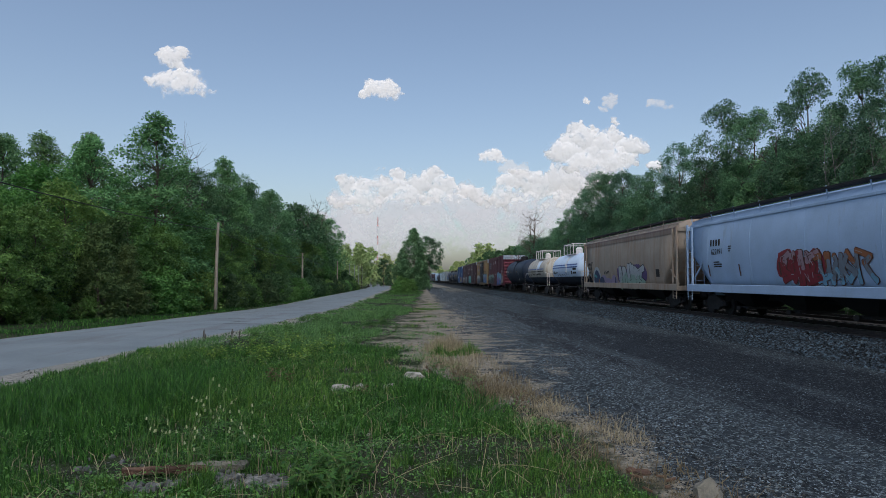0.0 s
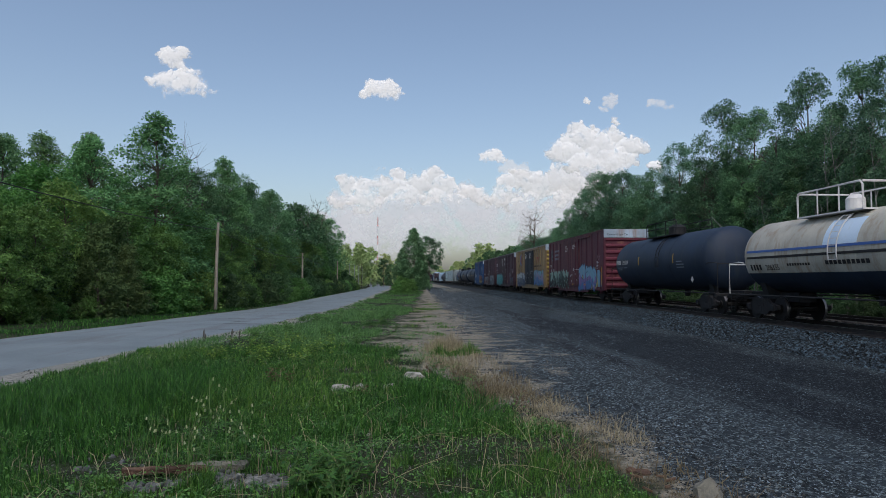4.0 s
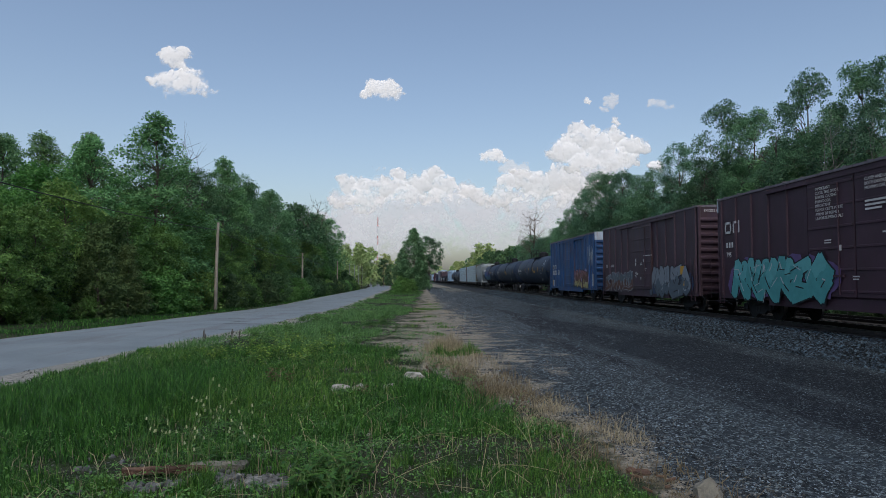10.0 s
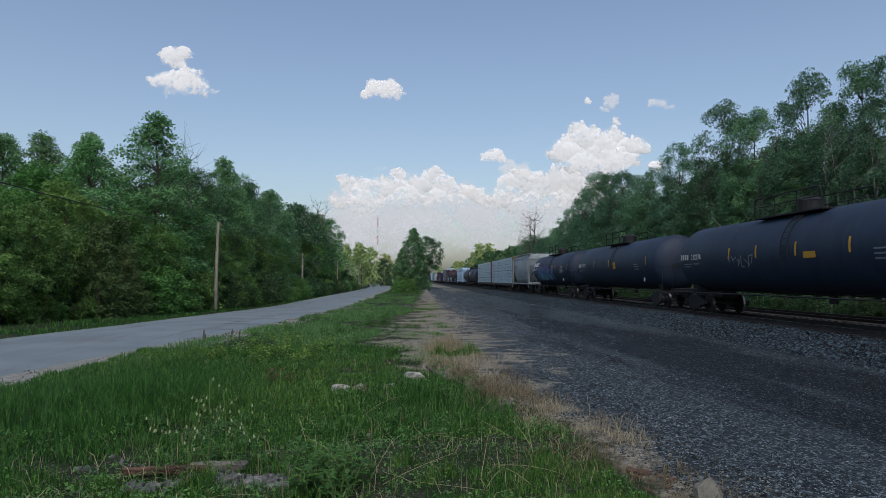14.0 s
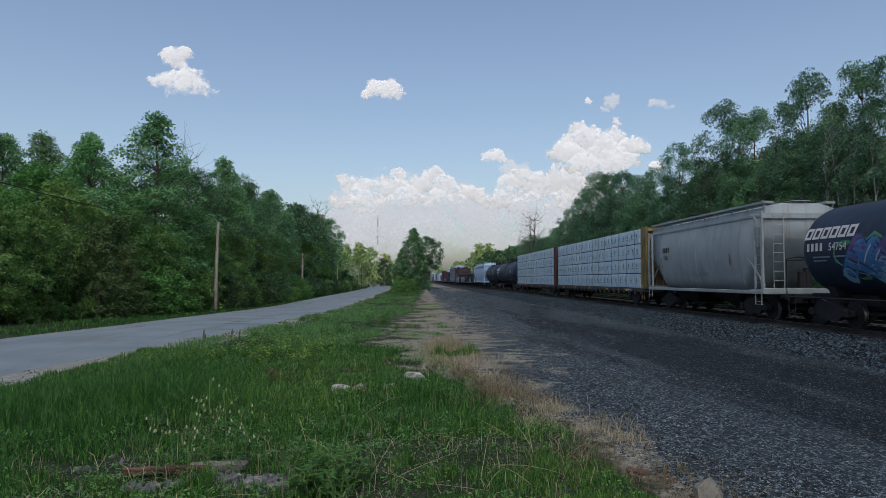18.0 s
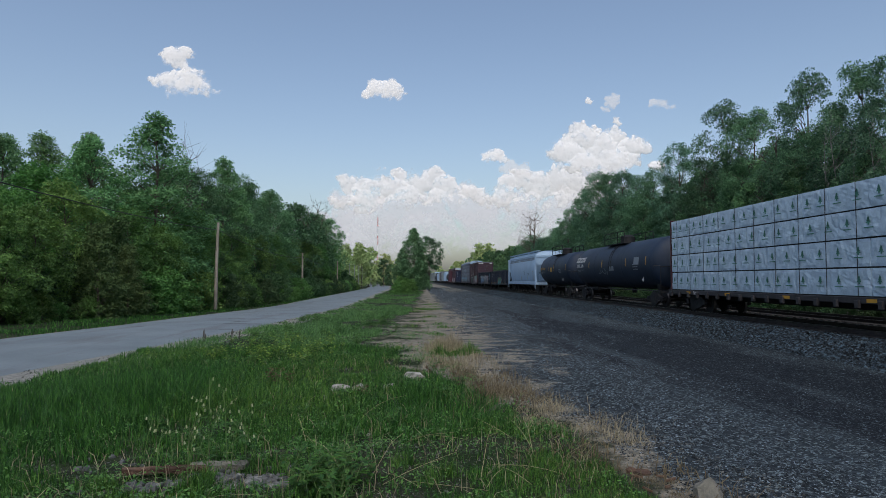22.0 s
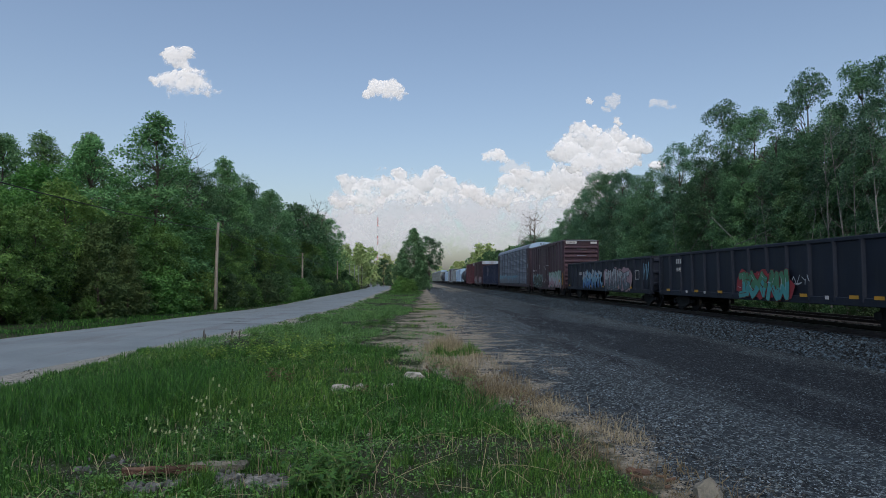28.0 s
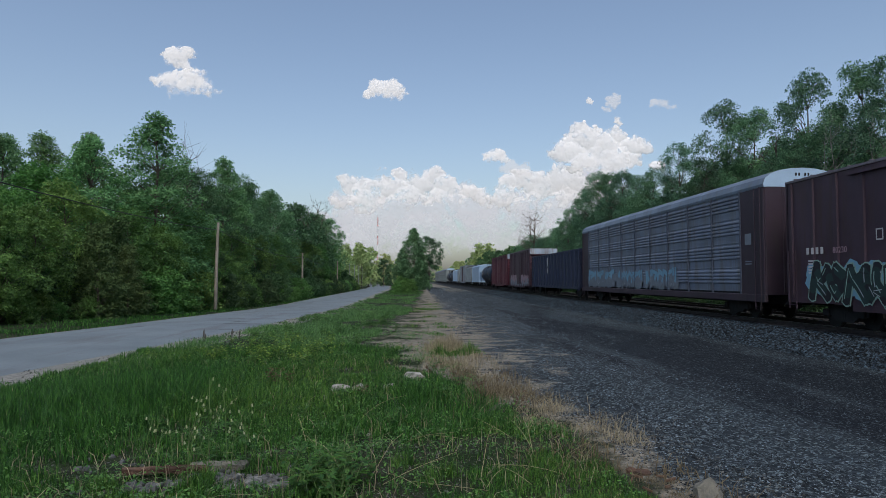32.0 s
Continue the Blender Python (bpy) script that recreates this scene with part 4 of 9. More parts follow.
def centerbeam(label, s0, s1, steel, wrap, seed):
    """Centre-beam flat car with bulkheads, loaded with wrapped lumber bundles."""
    car, half = railcar("lumber_flat_car", label, s0, s1, "flat car")
    zt = 4.68
    bm = box(B(), -1.45, 1.45, -half, half, 0.86, 1.06, 0.015)
    part("deck", bm, C_CBDECK, car)
    first = None
    for i in range(22):
        y = -half + 0.5 + (2 * half - 1) * i / 21
        for sx in (-1, 1):
            if first is None:
                first = part("deck_bracket", box(B(), -0.05, 0.05, -0.09, 0.09, 0.72, 0.97, 0.01), C_CBDECK, car)
                first.matrix_basis = pose(-1.47, y, 0)
            else:
                again(first, sx * 1.47, y, 0)
    part("center_sill", box(B(), -0.3, 0.3, -half + 0.2, half - 0.2, 0.6, 0.86), M_STEEL_BLACK, car)
    part("center_beam", box(B(), -0.1, 0.1, -half + 0.4, half - 0.4, 1.06, zt), steel, car)
    for e in (-1, 1):
        y = e * (half - (0.62 if e < 0 else 0.25))
        bk = B()
        box(bk, -1.40, 1.40, y - 0.03, y + 0.03, 1.06, zt + 0.04)
        bulk = part("bulkhead", bk, steel, car)
        for sx in (-1, 0, 1):
            part("bulkhead_post", box(B(), sx * 1.24 - 0.07, sx * 1.24 + 0.07, y + e * 0.03 - (0.0 if e > 0 else 0.5), y + e * 0.03 + (0.25 if e > 0 else 0.0), 0.95, zt + 0.05, 0.015), steel, bulk)
        for k in range(7):
            z = 1.35 + k * 0.53
            part("bulkhead_rib", box(B(), -1.25, 1.25, y + e * 0.2 - 0.17, y + e * 0.2 + 0.17, z - 0.05, z + 0.05, 0.01), steel, bulk)
        if e < 0:
            ladder(car, -1.37, y + e * 0.2, 0.4, zt - 0.1, 0.30, 0.4, steel)
    r = random.Random(seed)
    n, rows_ = 11, 4
    y_a, y_b = -half + 0.85, half - 0.45
    hh = (zt - 1.1) / rows_
    lw = (y_b - y_a) / n
    for k in range(rows_):
        z = 1.08 + k * hh
        cuts = [y_a]
        while cuts[-1] < y_b - 0.3:
            cuts.append(min(y_b, cuts[-1] + r.choice((lw * 0.75, lw, lw, lw * 1.25))))
        for a, b_ in zip(cuts, cuts[1:]):
            bm = B()
            dx = r.uniform(-0.012, 0.012)
            gap = 0.008
            # wrapped face with creases
            ny_, nz_ = 16, 9
            grid = [[None] * (nz_ + 1) for _ in range(ny_ + 1)]
            for i in range(ny_ + 1):
                for jn in range(nz_ + 1):
                    edge = i in (0, ny_) or jn in (0, nz_)
                    yg, zg = a + (b_ - a) * i / ny_, z + hh * jn / nz_
                    grid[i][jn] = bm.verts.new((-1.40 + dx + (0.008 if edge else 0.0) - 0.036 * abs(2 * float(vnoise(yg * 2.2 + zg * 3.4 + seed, yg * 4.5 - zg * 1.6)) - 1) - r.uniform(0.0, 0.004), a + gap + (b_ - a - 2 * gap) * i / ny_, z + 0.02 + (hh - 0.05) * jn / nz_))
            for i in range(ny_):
                for jn in range(nz_):
                    bm.faces.new((grid[i][jn], grid[i + 1][jn], grid[i + 1][jn + 1], grid[i][jn + 1]))
            bk = [bm.verts.new((-0.12, yy, zz)) for yy, zz in ((a + gap, z + 0.02), (b_ - gap, z + 0.02), (b_ - gap, z + hh - 0.03), (a + gap, z + hh - 0.03))]
            for loop, pair in (([grid[i][0] for i in range(ny_ + 1)], (bk[0], bk[1])), ([grid[i][nz_] for i in range(ny_ + 1)], (bk[3], bk[2])),
                               ([grid[0][jn] for jn in range(nz_ + 1)], (bk[0], bk[3])), ([grid[ny_][jn] for jn in range(nz_ + 1)], (bk[1], bk[2]))):
                bm.faces.new(loop + [pair[1], pair[0]])
            bm.faces.new(bk)
            bun = part("wrapped_pack", bm, wrap, car)
            nm = max(1, int(round((b_ - a) / 0.95)))
            X = -1.445 + dx
            for q in range(nm):
                pm = B()
                yy = b_ - (q + 0.5) * (b_ - a) / nm
                z_ = z + hh * 0.42
                sc = hh * 0.27
                box(pm, X - 0.006, X, yy - 0.03, yy + 0.03, z_, z_ + sc)
                for lv in range(3):
                    ww, zz = 0.12 - 0.033 * lv, z_ + sc * (0.25 + 0.25 * lv)
                    pm.faces.new([pm.verts.new((X - 0.008, yy - ww, zz)), pm.verts.new((X - 0.008, yy + ww, zz)), pm.verts.new((X - 0.008, yy, zz + sc * 0.42))])
                part("print", pm, M_GREENTXT, bun, "green printed mark on the wrapping")
                part("print_line", box(B(), X - 0.005, X, yy - 0.2, yy + 0.2, z_ - 0.09, z_ - 0.06), M_GREENTXT, bun)
        bm = box(B(), 0.12, 1.40, y_a, y_b, z + 0.02, z + hh - 0.03)
        part("wrapped_pack", bm, wrap, car)
        part("dunnage", box(B(), -1.36, 1.36, y_a, y_b, z - 0.02, z + 0.018), M_STEEL_BLACK, car)
    strap = None
    for i in range(14):
        y = y_a + (i + 0.5) * (y_b - y_a) / 14
        if strap is None:
            strap = part("strap", box(B(), -1.445, -1.438, -0.012, 0.012, 1.06, zt - 0.05), M_STEEL_BLACK, car)
            strap.matrix_basis = pose(0, y, 0)
        else:
            again(strap, 0, y, 0)
    running_gear(car, half, 2.6)
    return car, half


def autorack(label, s0, s1, height, panel, frame_mat, roof_mat, n_panels=9, post_mat=None):
    car, half = railcar("autorack_car", label, s0, s1, "autorack")
    w, z0 = 1.52, 1.0
    z1 = height - 0.75
    sk = B()
    box(sk, -w + 0.06, w - 0.06, -half + 0.5, half - 0.5, z0, z1)
    part("deck_core", sk, M_STEEL_BLACK, car)
    a0 = half - 1.9
    pan = None
    pw = 2 * a0 / n_panels
    for i in range(n_panels):
        y = -a0 + (i + 0.5) * pw
        for sx in (-1, 1):
            if pan is None:
                bm = B()
                rows_ = []
                band = (z1 - z0 - 0.1) / 4
                for g in range(4):
                    zb = z0 + 0.1 + g * band
                    prof_ = [(0.0, 0.0), (0.0, 0.30)] + [q for k in range(4) for q in ((-0.005, 0.32 + 0.15 * k), (-0.045, 0.35 + 0.15 * k), (-0.045, 0.40 + 0.15 * k), (0.0, 0.46 + 0.15 * k))] + [(0.0, 0.97), (-0.02, 0.975), (-0.02, 0.995)]
                    for x, u in prof_:
                        rows_.append((bm.verts.new((x, -pw / 2 + 0.04, zb + u * band)), bm.verts.new((x, pw / 2 - 0.04, zb + u * band))))
                for (a, b_), (c, d) in zip(rows_, rows_[1:]):
                    bm.faces.new((a, b_, d, c))
                pan = part("side_panel", bm, panel, car, "ribbed galvanised screen panel")
                pan.matrix_basis = pose(-w, y, 0)
            else:
                again(pan, sx * w, y, 0, 0, 0, 0 if sx < 0 else 180)
    post = None
    for i in range(n_panels + 1):
        y = -a0 + i * pw
        for sx in (-1, 1):
            if post is None:
                post = part("side_post", box(B(), -0.07, 0.0, -0.05, 0.05, z0, z1 + 0.05, 0.01), post_mat or frame_mat, car)
                post.matrix_basis = pose(-w, y, 0)
            else:
                again(post, sx * w, y, 0, 0, 0, 0 if sx < 0 else 180)
    bm = B()
    prof = [(-w - 0.04, z1), (w + 0.04, z1)] + [(1.04 * w * math.cos(a), z1 + 0.08 + 0.67 * math.sin(a) ** 0.8) for a in np.linspace(0.02, math.pi - 0.02, 11)]
    prism(bm, prof, -half + 0.05, half - 0.05)
    part("roof", bm, roof_mat, car, "pale curved metal roof")
    for e in (-1, 1):
        yb = e * (half - 0.1)
        for sx in (-1, 1):
            part("end_side", box(B(), sx * w - 0.03, sx * w + 0.05, min(e * a0, yb), max(e * a0, yb), z0, z1, 0.02), frame_mat, car)
        dr = part("end_door", box(B(), -w + 0.02, w - 0.02, yb - 0.05, yb + 0.05, z0, z1, 0.02), frame_mat, car)
        for x in (-0.8, 0.0, 0.8):
            part("door_rib", tube(B(), [(x, yb + e * 0.06, z0 + 0.1), (x, yb + e * 0.06, z1 - 0.1)], 0.03, 5), frame_mat, dr)
        prof2 = [(p[0] * 0.985, p[1]) for p in prof]
        bm = prism(B(), prof2, yb - 0.06 if e < 0 else yb - 0.04, yb + 0.04 if e < 0 else yb + 0.06)
        part("roof_end", bm, C_HOPW, car, "white roof end cap")
        for xx in (-0.25, -0.12, 0.12, 0.25):
            part("vent_slot", box(B(), xx - 0.03, xx + 0.03, yb + e * 0.06 - 0.02, yb + e * 0.06 + 0.02, height - 0.32, height - 0.2), M_STEEL_BLACK, car)
        ladder(car, -w - 0.1, e * (half - 0.45), 0.4, z1, 0.42, 0.36, frame_mat)
    for sx in (-1, 1):
        part("side_sill", box(B(), sx * w - 0.1, sx * w + 0.05, -half, half, 0.72, z0 + 0.02, 0.02), frame_mat, car)
    part("underframe", box(B(), -0.4, 0.4, -half + 0.2, half - 0.2, 0.6, 0.95), M_STEEL_BLACK, car)
    running_gear(car, half, 3.2)
    return car, half
# ---- the cars, from the one nearest at the start to the farthest at the end ----
K = 1.0166
P = lambda name, c, **kw: paint(name, c, **kw)
C_ICE = P("ice_white_paint", (0.62, 0.66, 0.62), dirt=(0.36, 0.38, 0.38), amount=0.10, fade=0.85)
C_TAN = P("tan_paint", (0.60, 0.395, 0.22), dirt=(0.36, 0.19, 0.10), amount=0.38, fade=0.8)
C_RUSTROOF = P("rusty_roof", (0.36, 0.21, 0.135), dirt=(0.17, 0.08, 0.05), amount=0.5)
C_TANRUST = P("tan_rust_paint", (0.47, 0.29, 0.165), dirt=(0.26, 0.13, 0.075), amount=0.5, fade=0.8)
C_ROOFDUST = P("dusty_roof_paint", (0.30, 0.21, 0.165), dirt=(0.12, 0.085, 0.07), amount=0.45)
C_ROOFCREAM = P("bleached_roof_paint", (0.50, 0.40, 0.26), dirt=(0.22, 0.16, 0.10), amount=0.4)
C_TANKW = P("tank_white_paint", (1.0, 0.95, 0.78), dirt=(0.6, 0.5, 0.36), amount=0.04, fade=0.92)
C_CREAM = P("tank_cream_paint", (0.90, 0.66, 0.385), dirt=(0.36, 0.22, 0.11), amount=0.35)
C_BLACK = P("tank_black_paint", (0.024, 0.038, 0.052), dirt=(0.036, 0.046, 0.056), amount=0.35, rough=0.62)
C_RED = P("red_boxcar_paint", (0.165, 0.026, 0.034), dirt=(0.27, 0.105, 0.07), amount=0.36)
C_REDEND = P("bright_red_paint", (0.24, 0.032, 0.042), dirt=(0.12, 0.05, 0.045), amount=0.3)
C_YEL = P("yellow_boxcar_paint", (0.50, 0.27, 0.095), dirt=(0.20, 0.115, 0.065), amount=0.52)
C_YELEND = P("yellow_end_paint", (0.62, 0.36, 0.05), dirt=(0.25, 0.15, 0.06), amount=0.3)
C_NAVY = P("navy_door_paint", (0.012, 0.017, 0.025), amount=0.3)
C_MAROON = P("maroon_paint", (0.095, 0.035, 0.038), dirt=(0.05, 0.03, 0.03), amount=0.35)
C_BROWN = P("brown_boxcar_paint", (0.105, 0.047, 0.048), dirt=(0.07, 0.035, 0.03), amount=0.45)
C_BLUE = P("blue_boxcar_paint", (0.025, 0.10, 0.185), dirt=(0.15, 0.075, 0.055), amount=0.36)
C_GREY = P("grey_hopper_paint", (0.50, 0.44, 0.315), dirt=(0.27, 0.235, 0.17), amount=0.3, fade=0.82)
C_WHITEPANEL = P("white_panel_paint", (0.76, 0.71, 0.58), dirt=(0.36, 0.22, 0.13), amount=0.4)
C_CBYEL = P("flatcar_yellow_paint", (0.42, 0.24, 0.06), dirt=(0.10, 0.07, 0.05), amount=0.45)
C_CBRED = P("flatcar_red_paint", (0.17, 0.05, 0.045), dirt=(0.07, 0.045, 0.04), amount=0.4)
C_CBDECK = P("flatcar_deck_grime", (0.075, 0.055, 0.042), dirt=(0.03, 0.026, 0.024), amount=0.45)
C_WRAP = mat("lumber_wrap", (0.42, 0.555, 0.68), (0.34, 0.46, 0.575), 0.3, 0, 3.0, 22, 0.3)
C_HOPW = P("white_hopper_paint", (0.66, 0.70, 0.62), dirt=(0.5, 0.5, 0.46), amount=0.06, fade=0.9)
C_GON = P("black_gondola_paint", (0.016, 0.021, 0.028), dirt=(0.026, 0.028, 0.033), amount=0.3, rough=0.6)
C_GONBLUE = P("dark_blue_gondola_paint", (0.026, 0.033, 0.055), amount=0.3)
C_RACK = P("galvanised_rack_panel", (0.27, 0.255, 0.235), dirt=(0.15, 0.135, 0.125), amount=0.45, rough=0.5)
C_RACKPOST = P("rack_post_metal", (0.15, 0.14, 0.132), dirt=(0.09, 0.075, 0.07), amount=0.4, rough=0.6)
C_RACKFR = P("rack_brown_paint", (0.085, 0.042, 0.042), amount=0.35)
C_RACKROOF = P("rack_roof_metal", (0.30, 0.30, 0.27), dirt=(0.18, 0.18, 0.165), amount=0.35, rough=0.55)
C_RACKTAN = P("tan_rack_panel", (0.42, 0.37, 0.25), amount=0.35)
C_SEAL = P("sill_yellow_rust", (0.36, 0.22, 0.06), dirt=(0.12, 0.07, 0.04), amount=0.5)
C_REDFAR = P("faded_red_paint", (0.22, 0.05, 0.05), amount=0.4)
S = {n: plain("spray_" + n, (c[0] * 0.58, c[1] * 0.66, c[2] * 0.72), 0.6) for n, c in {
    "red": (0.42, 0.05, 0.06), "pink": (0.55, 0.34, 0.36), "white": (0.62, 0.62, 0.62), "grey": (0.30, 0.32, 0.35), "black": (0.02, 0.02, 0.025),
    "purple": (0.17, 0.10, 0.25), "lilac": (0.42, 0.33, 0.48), "mint": (0.42, 0.58, 0.47), "teal": (0.10, 0.42, 0.40), "blue": (0.10, 0.25, 0.52), "sky": (0.28, 0.52, 0.66),
    "yellow": (0.62, 0.50, 0.20), "green": (0.10, 0.30, 0.16), "orange": (0.50, 0.17, 0.07), "brown": (0.17, 0.07, 0.05), "navy": (0.05, 0.08, 0.16), "violet": (0.34, 0.20, 0.46), "forest": (0.025, 0.055, 0.05), "slate": (0.13, 0.16, 0.19), "sea": (0.16, 0.52, 0.50), "rose": (0.40, 0.16, 0.16)}.items()}


def data_lines(y, z, car, x, material, n=3, ln=0.5, h=0.05, seed=0):
    r = random.Random(seed)
    return bars([(y, z - i * h * 2.0, ln * r.uniform(0.6, 1.0), h) for i in range(n)], x, material, car)


def ticks(car, x, zs, ys, material=M_YELLOW, w=0.08, h=0.45, tank=None):
    """Upright reflector strips."""
    for y in ys:
        o = bars([(y, zs, w, h)], x, material, car, "reflector")
        if tank:
            bm = bmesh.new()
            bm.from_mesh(o.data)
            bmesh.ops.subdivide_edges(bm, edges=[e for e in bm.edges if abs(e.verts[0].co.z - e.verts[1].co.z) > 0.1], cuts=5)
            bm.to_mesh(o.data)
            bm.free()
            on_tank(o, *tank)


W = -BOX_W


def stencils(car, y0, y1, seed, x=W - 0.135, top=2.95):
    """Small white door notices and plates scattered over the lower half of a door."""
    r_ = random.Random(seed)
    for i in range(9):
        y, z = r_.uniform(y0 + 0.5, y1 - 0.1), r_.uniform(1.25, top)
        if i % 3:
            bars([(y, z, r_.uniform(0.2, 0.4), 0.04), (y, z - 0.08, r_.uniform(0.15, 0.35), 0.035)], x, M_WHITE, car, "notice")
        else:
            bars([(y, z, 0.13, 0.18)], x, M_WHITE, car, "notice")
    bars([(y0 + 1.1, top, 1.3, 0.045)], x, M_WHITE, car, "notice")


# 1 ice-white covered hopper
car, h = hopper("ice-white covered hopper car with red graffiti, roof rails", 12.6 * K, 31.67 * K, 4.62, C_ICE, bays=4, bulge=0.28)
on_side(words("622491", -1.575, h - 2.6, 2.72, 0.36, M_BLACKTXT, car), 4.62, 0.28)
on_side(blocks(h - 2.5, 3.10, 4, 0.28, 0.2, -1.575, M_BLACKTXT, car), 4.62, 0.28)
on_side(data_lines(h - 2.8, 2.35, car, -1.575, M_BLACKTXT, 3, 0.8, 0.05, 1), 4.62, 0.28)
on_side(data_lines(h - 4.2, 3.0, car, -1.575, M_BLACKTXT, 3, 0.25, 0.05, 2), 4.62, 0.28)
on_side(graffiti(car, h - 10.4, h - 8.2, 1.35, 2.7, -1.572, 3, [S["red"], S["red"], S["pink"]], S["brown"], S["red"], 3), 4.62, 0.28)
on_side(graffiti(car, h - 13.0, h - 10.2, 1.35, 2.65, -1.572, 5, [S["sky"], S["grey"], S["orange"]], S["brown"], None, 3, 0.22), 4.62, 0.28)
for yy in (h - 2.2, h - 5.0, h - 8.0, h - 13.6, h - 16.0):
    on_side(bars([(yy, 1.75, 0.09, 0.5)], -1.575, S["brown"], car, "reflector"), 4.62, 0.28)
# 2 tan covered hopper
car, h = hopper("tan covered hopper car with rusty roof and purple graffiti", 32.93 * K, 50.75 * K, 4.72, C_TAN, bays=3, roof_mat=C_RUSTROOF, bulge=0.14)
prism_b = box(B(), -1.535, -1.44, -h + 0.3, h - 0.3, 4.0, 4.22)
part("roof_band", prism_b, C_TANRUST, car, "rusted band below the roof edge")
on_side(words("59740", -1.578, h - 1.1, 2.3, 0.28, M_BLACKTXT, car), 4.72, 0.14)
on_side(blocks(h - 1.1, 2.62, 4, 0.2, 0.15, -1.578, M_BLACKTXT, car), 4.72, 0.14)
on_side(data_lines(h - 1.2, 2.1, car, -1.578, M_BLACKTXT, 4, 0.7, 0.05, 4), 4.72, 0.14)
on_side(graffiti(car, -h + 5.0, -h + 9.5, 1.0, 2.55, -1.574, 12, [S["mint"], S["white"]], S["black"], S["purple"], 4, 0.3), 4.72, 0.14)
on_side(sprayed_shapes(car, -1.576, [(h - 3.4, 1.3, 1.08, 1.22, 0, S["white"]), (h - 3.35, 1.3, 0.86, 0.98, 0, S["navy"]), (h - 3.0, 1.85, 0.42, 0.10, 10, S["teal"]), (h - 2.95, 1.28, 0.5, 0.3, 0, S["navy"]),
                             (h - 5.0, 1.30, 0.85, 0.62, 0, S["lilac"]), (h - 6.2, 1.15, 1.0, 0.55, 5, S["lilac"]), (h - 7.4, 1.15, 0.7, 0.75, -8, S["lilac"]), (h - 3.8, 1.35, 0.10, 0.32, 14, S["orange"]),
                             (h - 4.6, 1.48, 0.52, 0.32, 0, S["navy"]), (h - 5.9, 1.25, 0.75, 0.06, 12, S["navy"]), (h - 5.6, 1.12, 0.2, 0.10, 0, S["white"]), (h - 7.6, 1.3, 0.12, 0.5, 15, S["navy"])]), 4.72, 0.14)
on_side(sprayed_shapes(car, -1.576, [(h - 2.05, 2.2, 0.07, 0.68, -6, S["black"]), (h - 2.2, 2.86, 0.16, 0.06, 0, S["black"])]), 4.72, 0.14)
on_side(tag(car, scribble(17, h - 6.3, h - 5.3, 1.95, 2.2, 5), -1.576, S["black"], 0.06), 4.72, 0.14)
on_side(bars([(-h + 3.1, 1.75, 0.5, 0.42)], -1.578, M_BLACKTXT, car, "notice"), 4.72, 0.14)
# 3 white tank
car, h, zc, r = tankcar("white tank car with blue stripes and black lower half", 52.1 * K, 64.5 * K, 1.42, C_TANKW, C_BLACK, 1.85, "cage", plain("white_rail_paint", (0.66, 0.66, 0.66)), 2.52)
M_WRAIL = bpy.data.materials["white_rail_paint"]
M_BLUESTR = plain("blue_stripe", (0.05, 0.12, 0.36))
for z in (2.62, 2.84):
    on_tank(bars([(h - 1.7, z, 2 * h - 3.4, 0.1)], -r, M_BLUESTR, car, "stripe"), zc, r)
on_tank(words("60024", -r, h - 3.0, 2.12, 0.32, M_BLACKTXT, car), zc, r)
on_tank(blocks(h - 1.9, 2.12, 4, 0.24, 0.17, -r, M_BLACKTXT, car), zc, r)
on_tank(bars([(-h + 3.2, 2.1, 1.1, 0.5), (-h + 3.8, 2.05, 0.35, 0.3)], -r, M_BLACKTXT, car, "notice"), zc, r)
on_tank(bars([(h - 3.6 - 0.35 * i, 1.95 + 0.1 * (i % 2), 0.28, 0.035) for i in range(9)], -r, M_BLACKTXT, car), zc, r)
on_tank(tag(car, scribble(21, -h + 4.6, -h + 6.0, 1.98, 2.32, 6), -r, S["grey"], 0.022), zc, r)
# 4 cream tank
car, h, zc, r = tankcar("cream tank car with rust stains and black lower half", 65.5 * K, 77.8 * K, 1.42, C_CREAM, C_BLACK, 1.85, "cage", M_WRAIL, 2.52)
for z in (2.42, 2.66):
    on_tank(bars([(h - 1.6, z, 2 * h - 3.6, 0.085)], -r, M_BLUESTR if z > 2.5 else M_BLACKTXT, car, "stripe"), zc, r)
on_tank(words("206355", -r, h - 2.9, 1.95, 0.32, M_BLACKTXT, car), zc, r)
on_tank(blocks(h - 1.8, 1.95, 4, 0.23, 0.17, -r, M_BLACKTXT, car), zc, r)
on_tank(bars([(-0.4 - i * 0.22, 2.1, 0.16, 0.14) for i in range(10)] + [(h - 4.4 - i * 0.16, 2.1, 0.1, 0.09) for i in range(9)], -r, M_BLACKTXT, car), zc, r)
ob = bars([(-0.3, 2.75, 1.7, 0.95)], -r, C_TANKW, car, "repaint_patch")
bm = bmesh.new()
bm.from_mesh(ob.data)
bmesh.ops.subdivide_edges(bm, edges=bm.edges[:], cuts=6, use_grid_fill=True)
bm.to_mesh(ob.data)
bm.free()
on_tank(ob, zc, r)


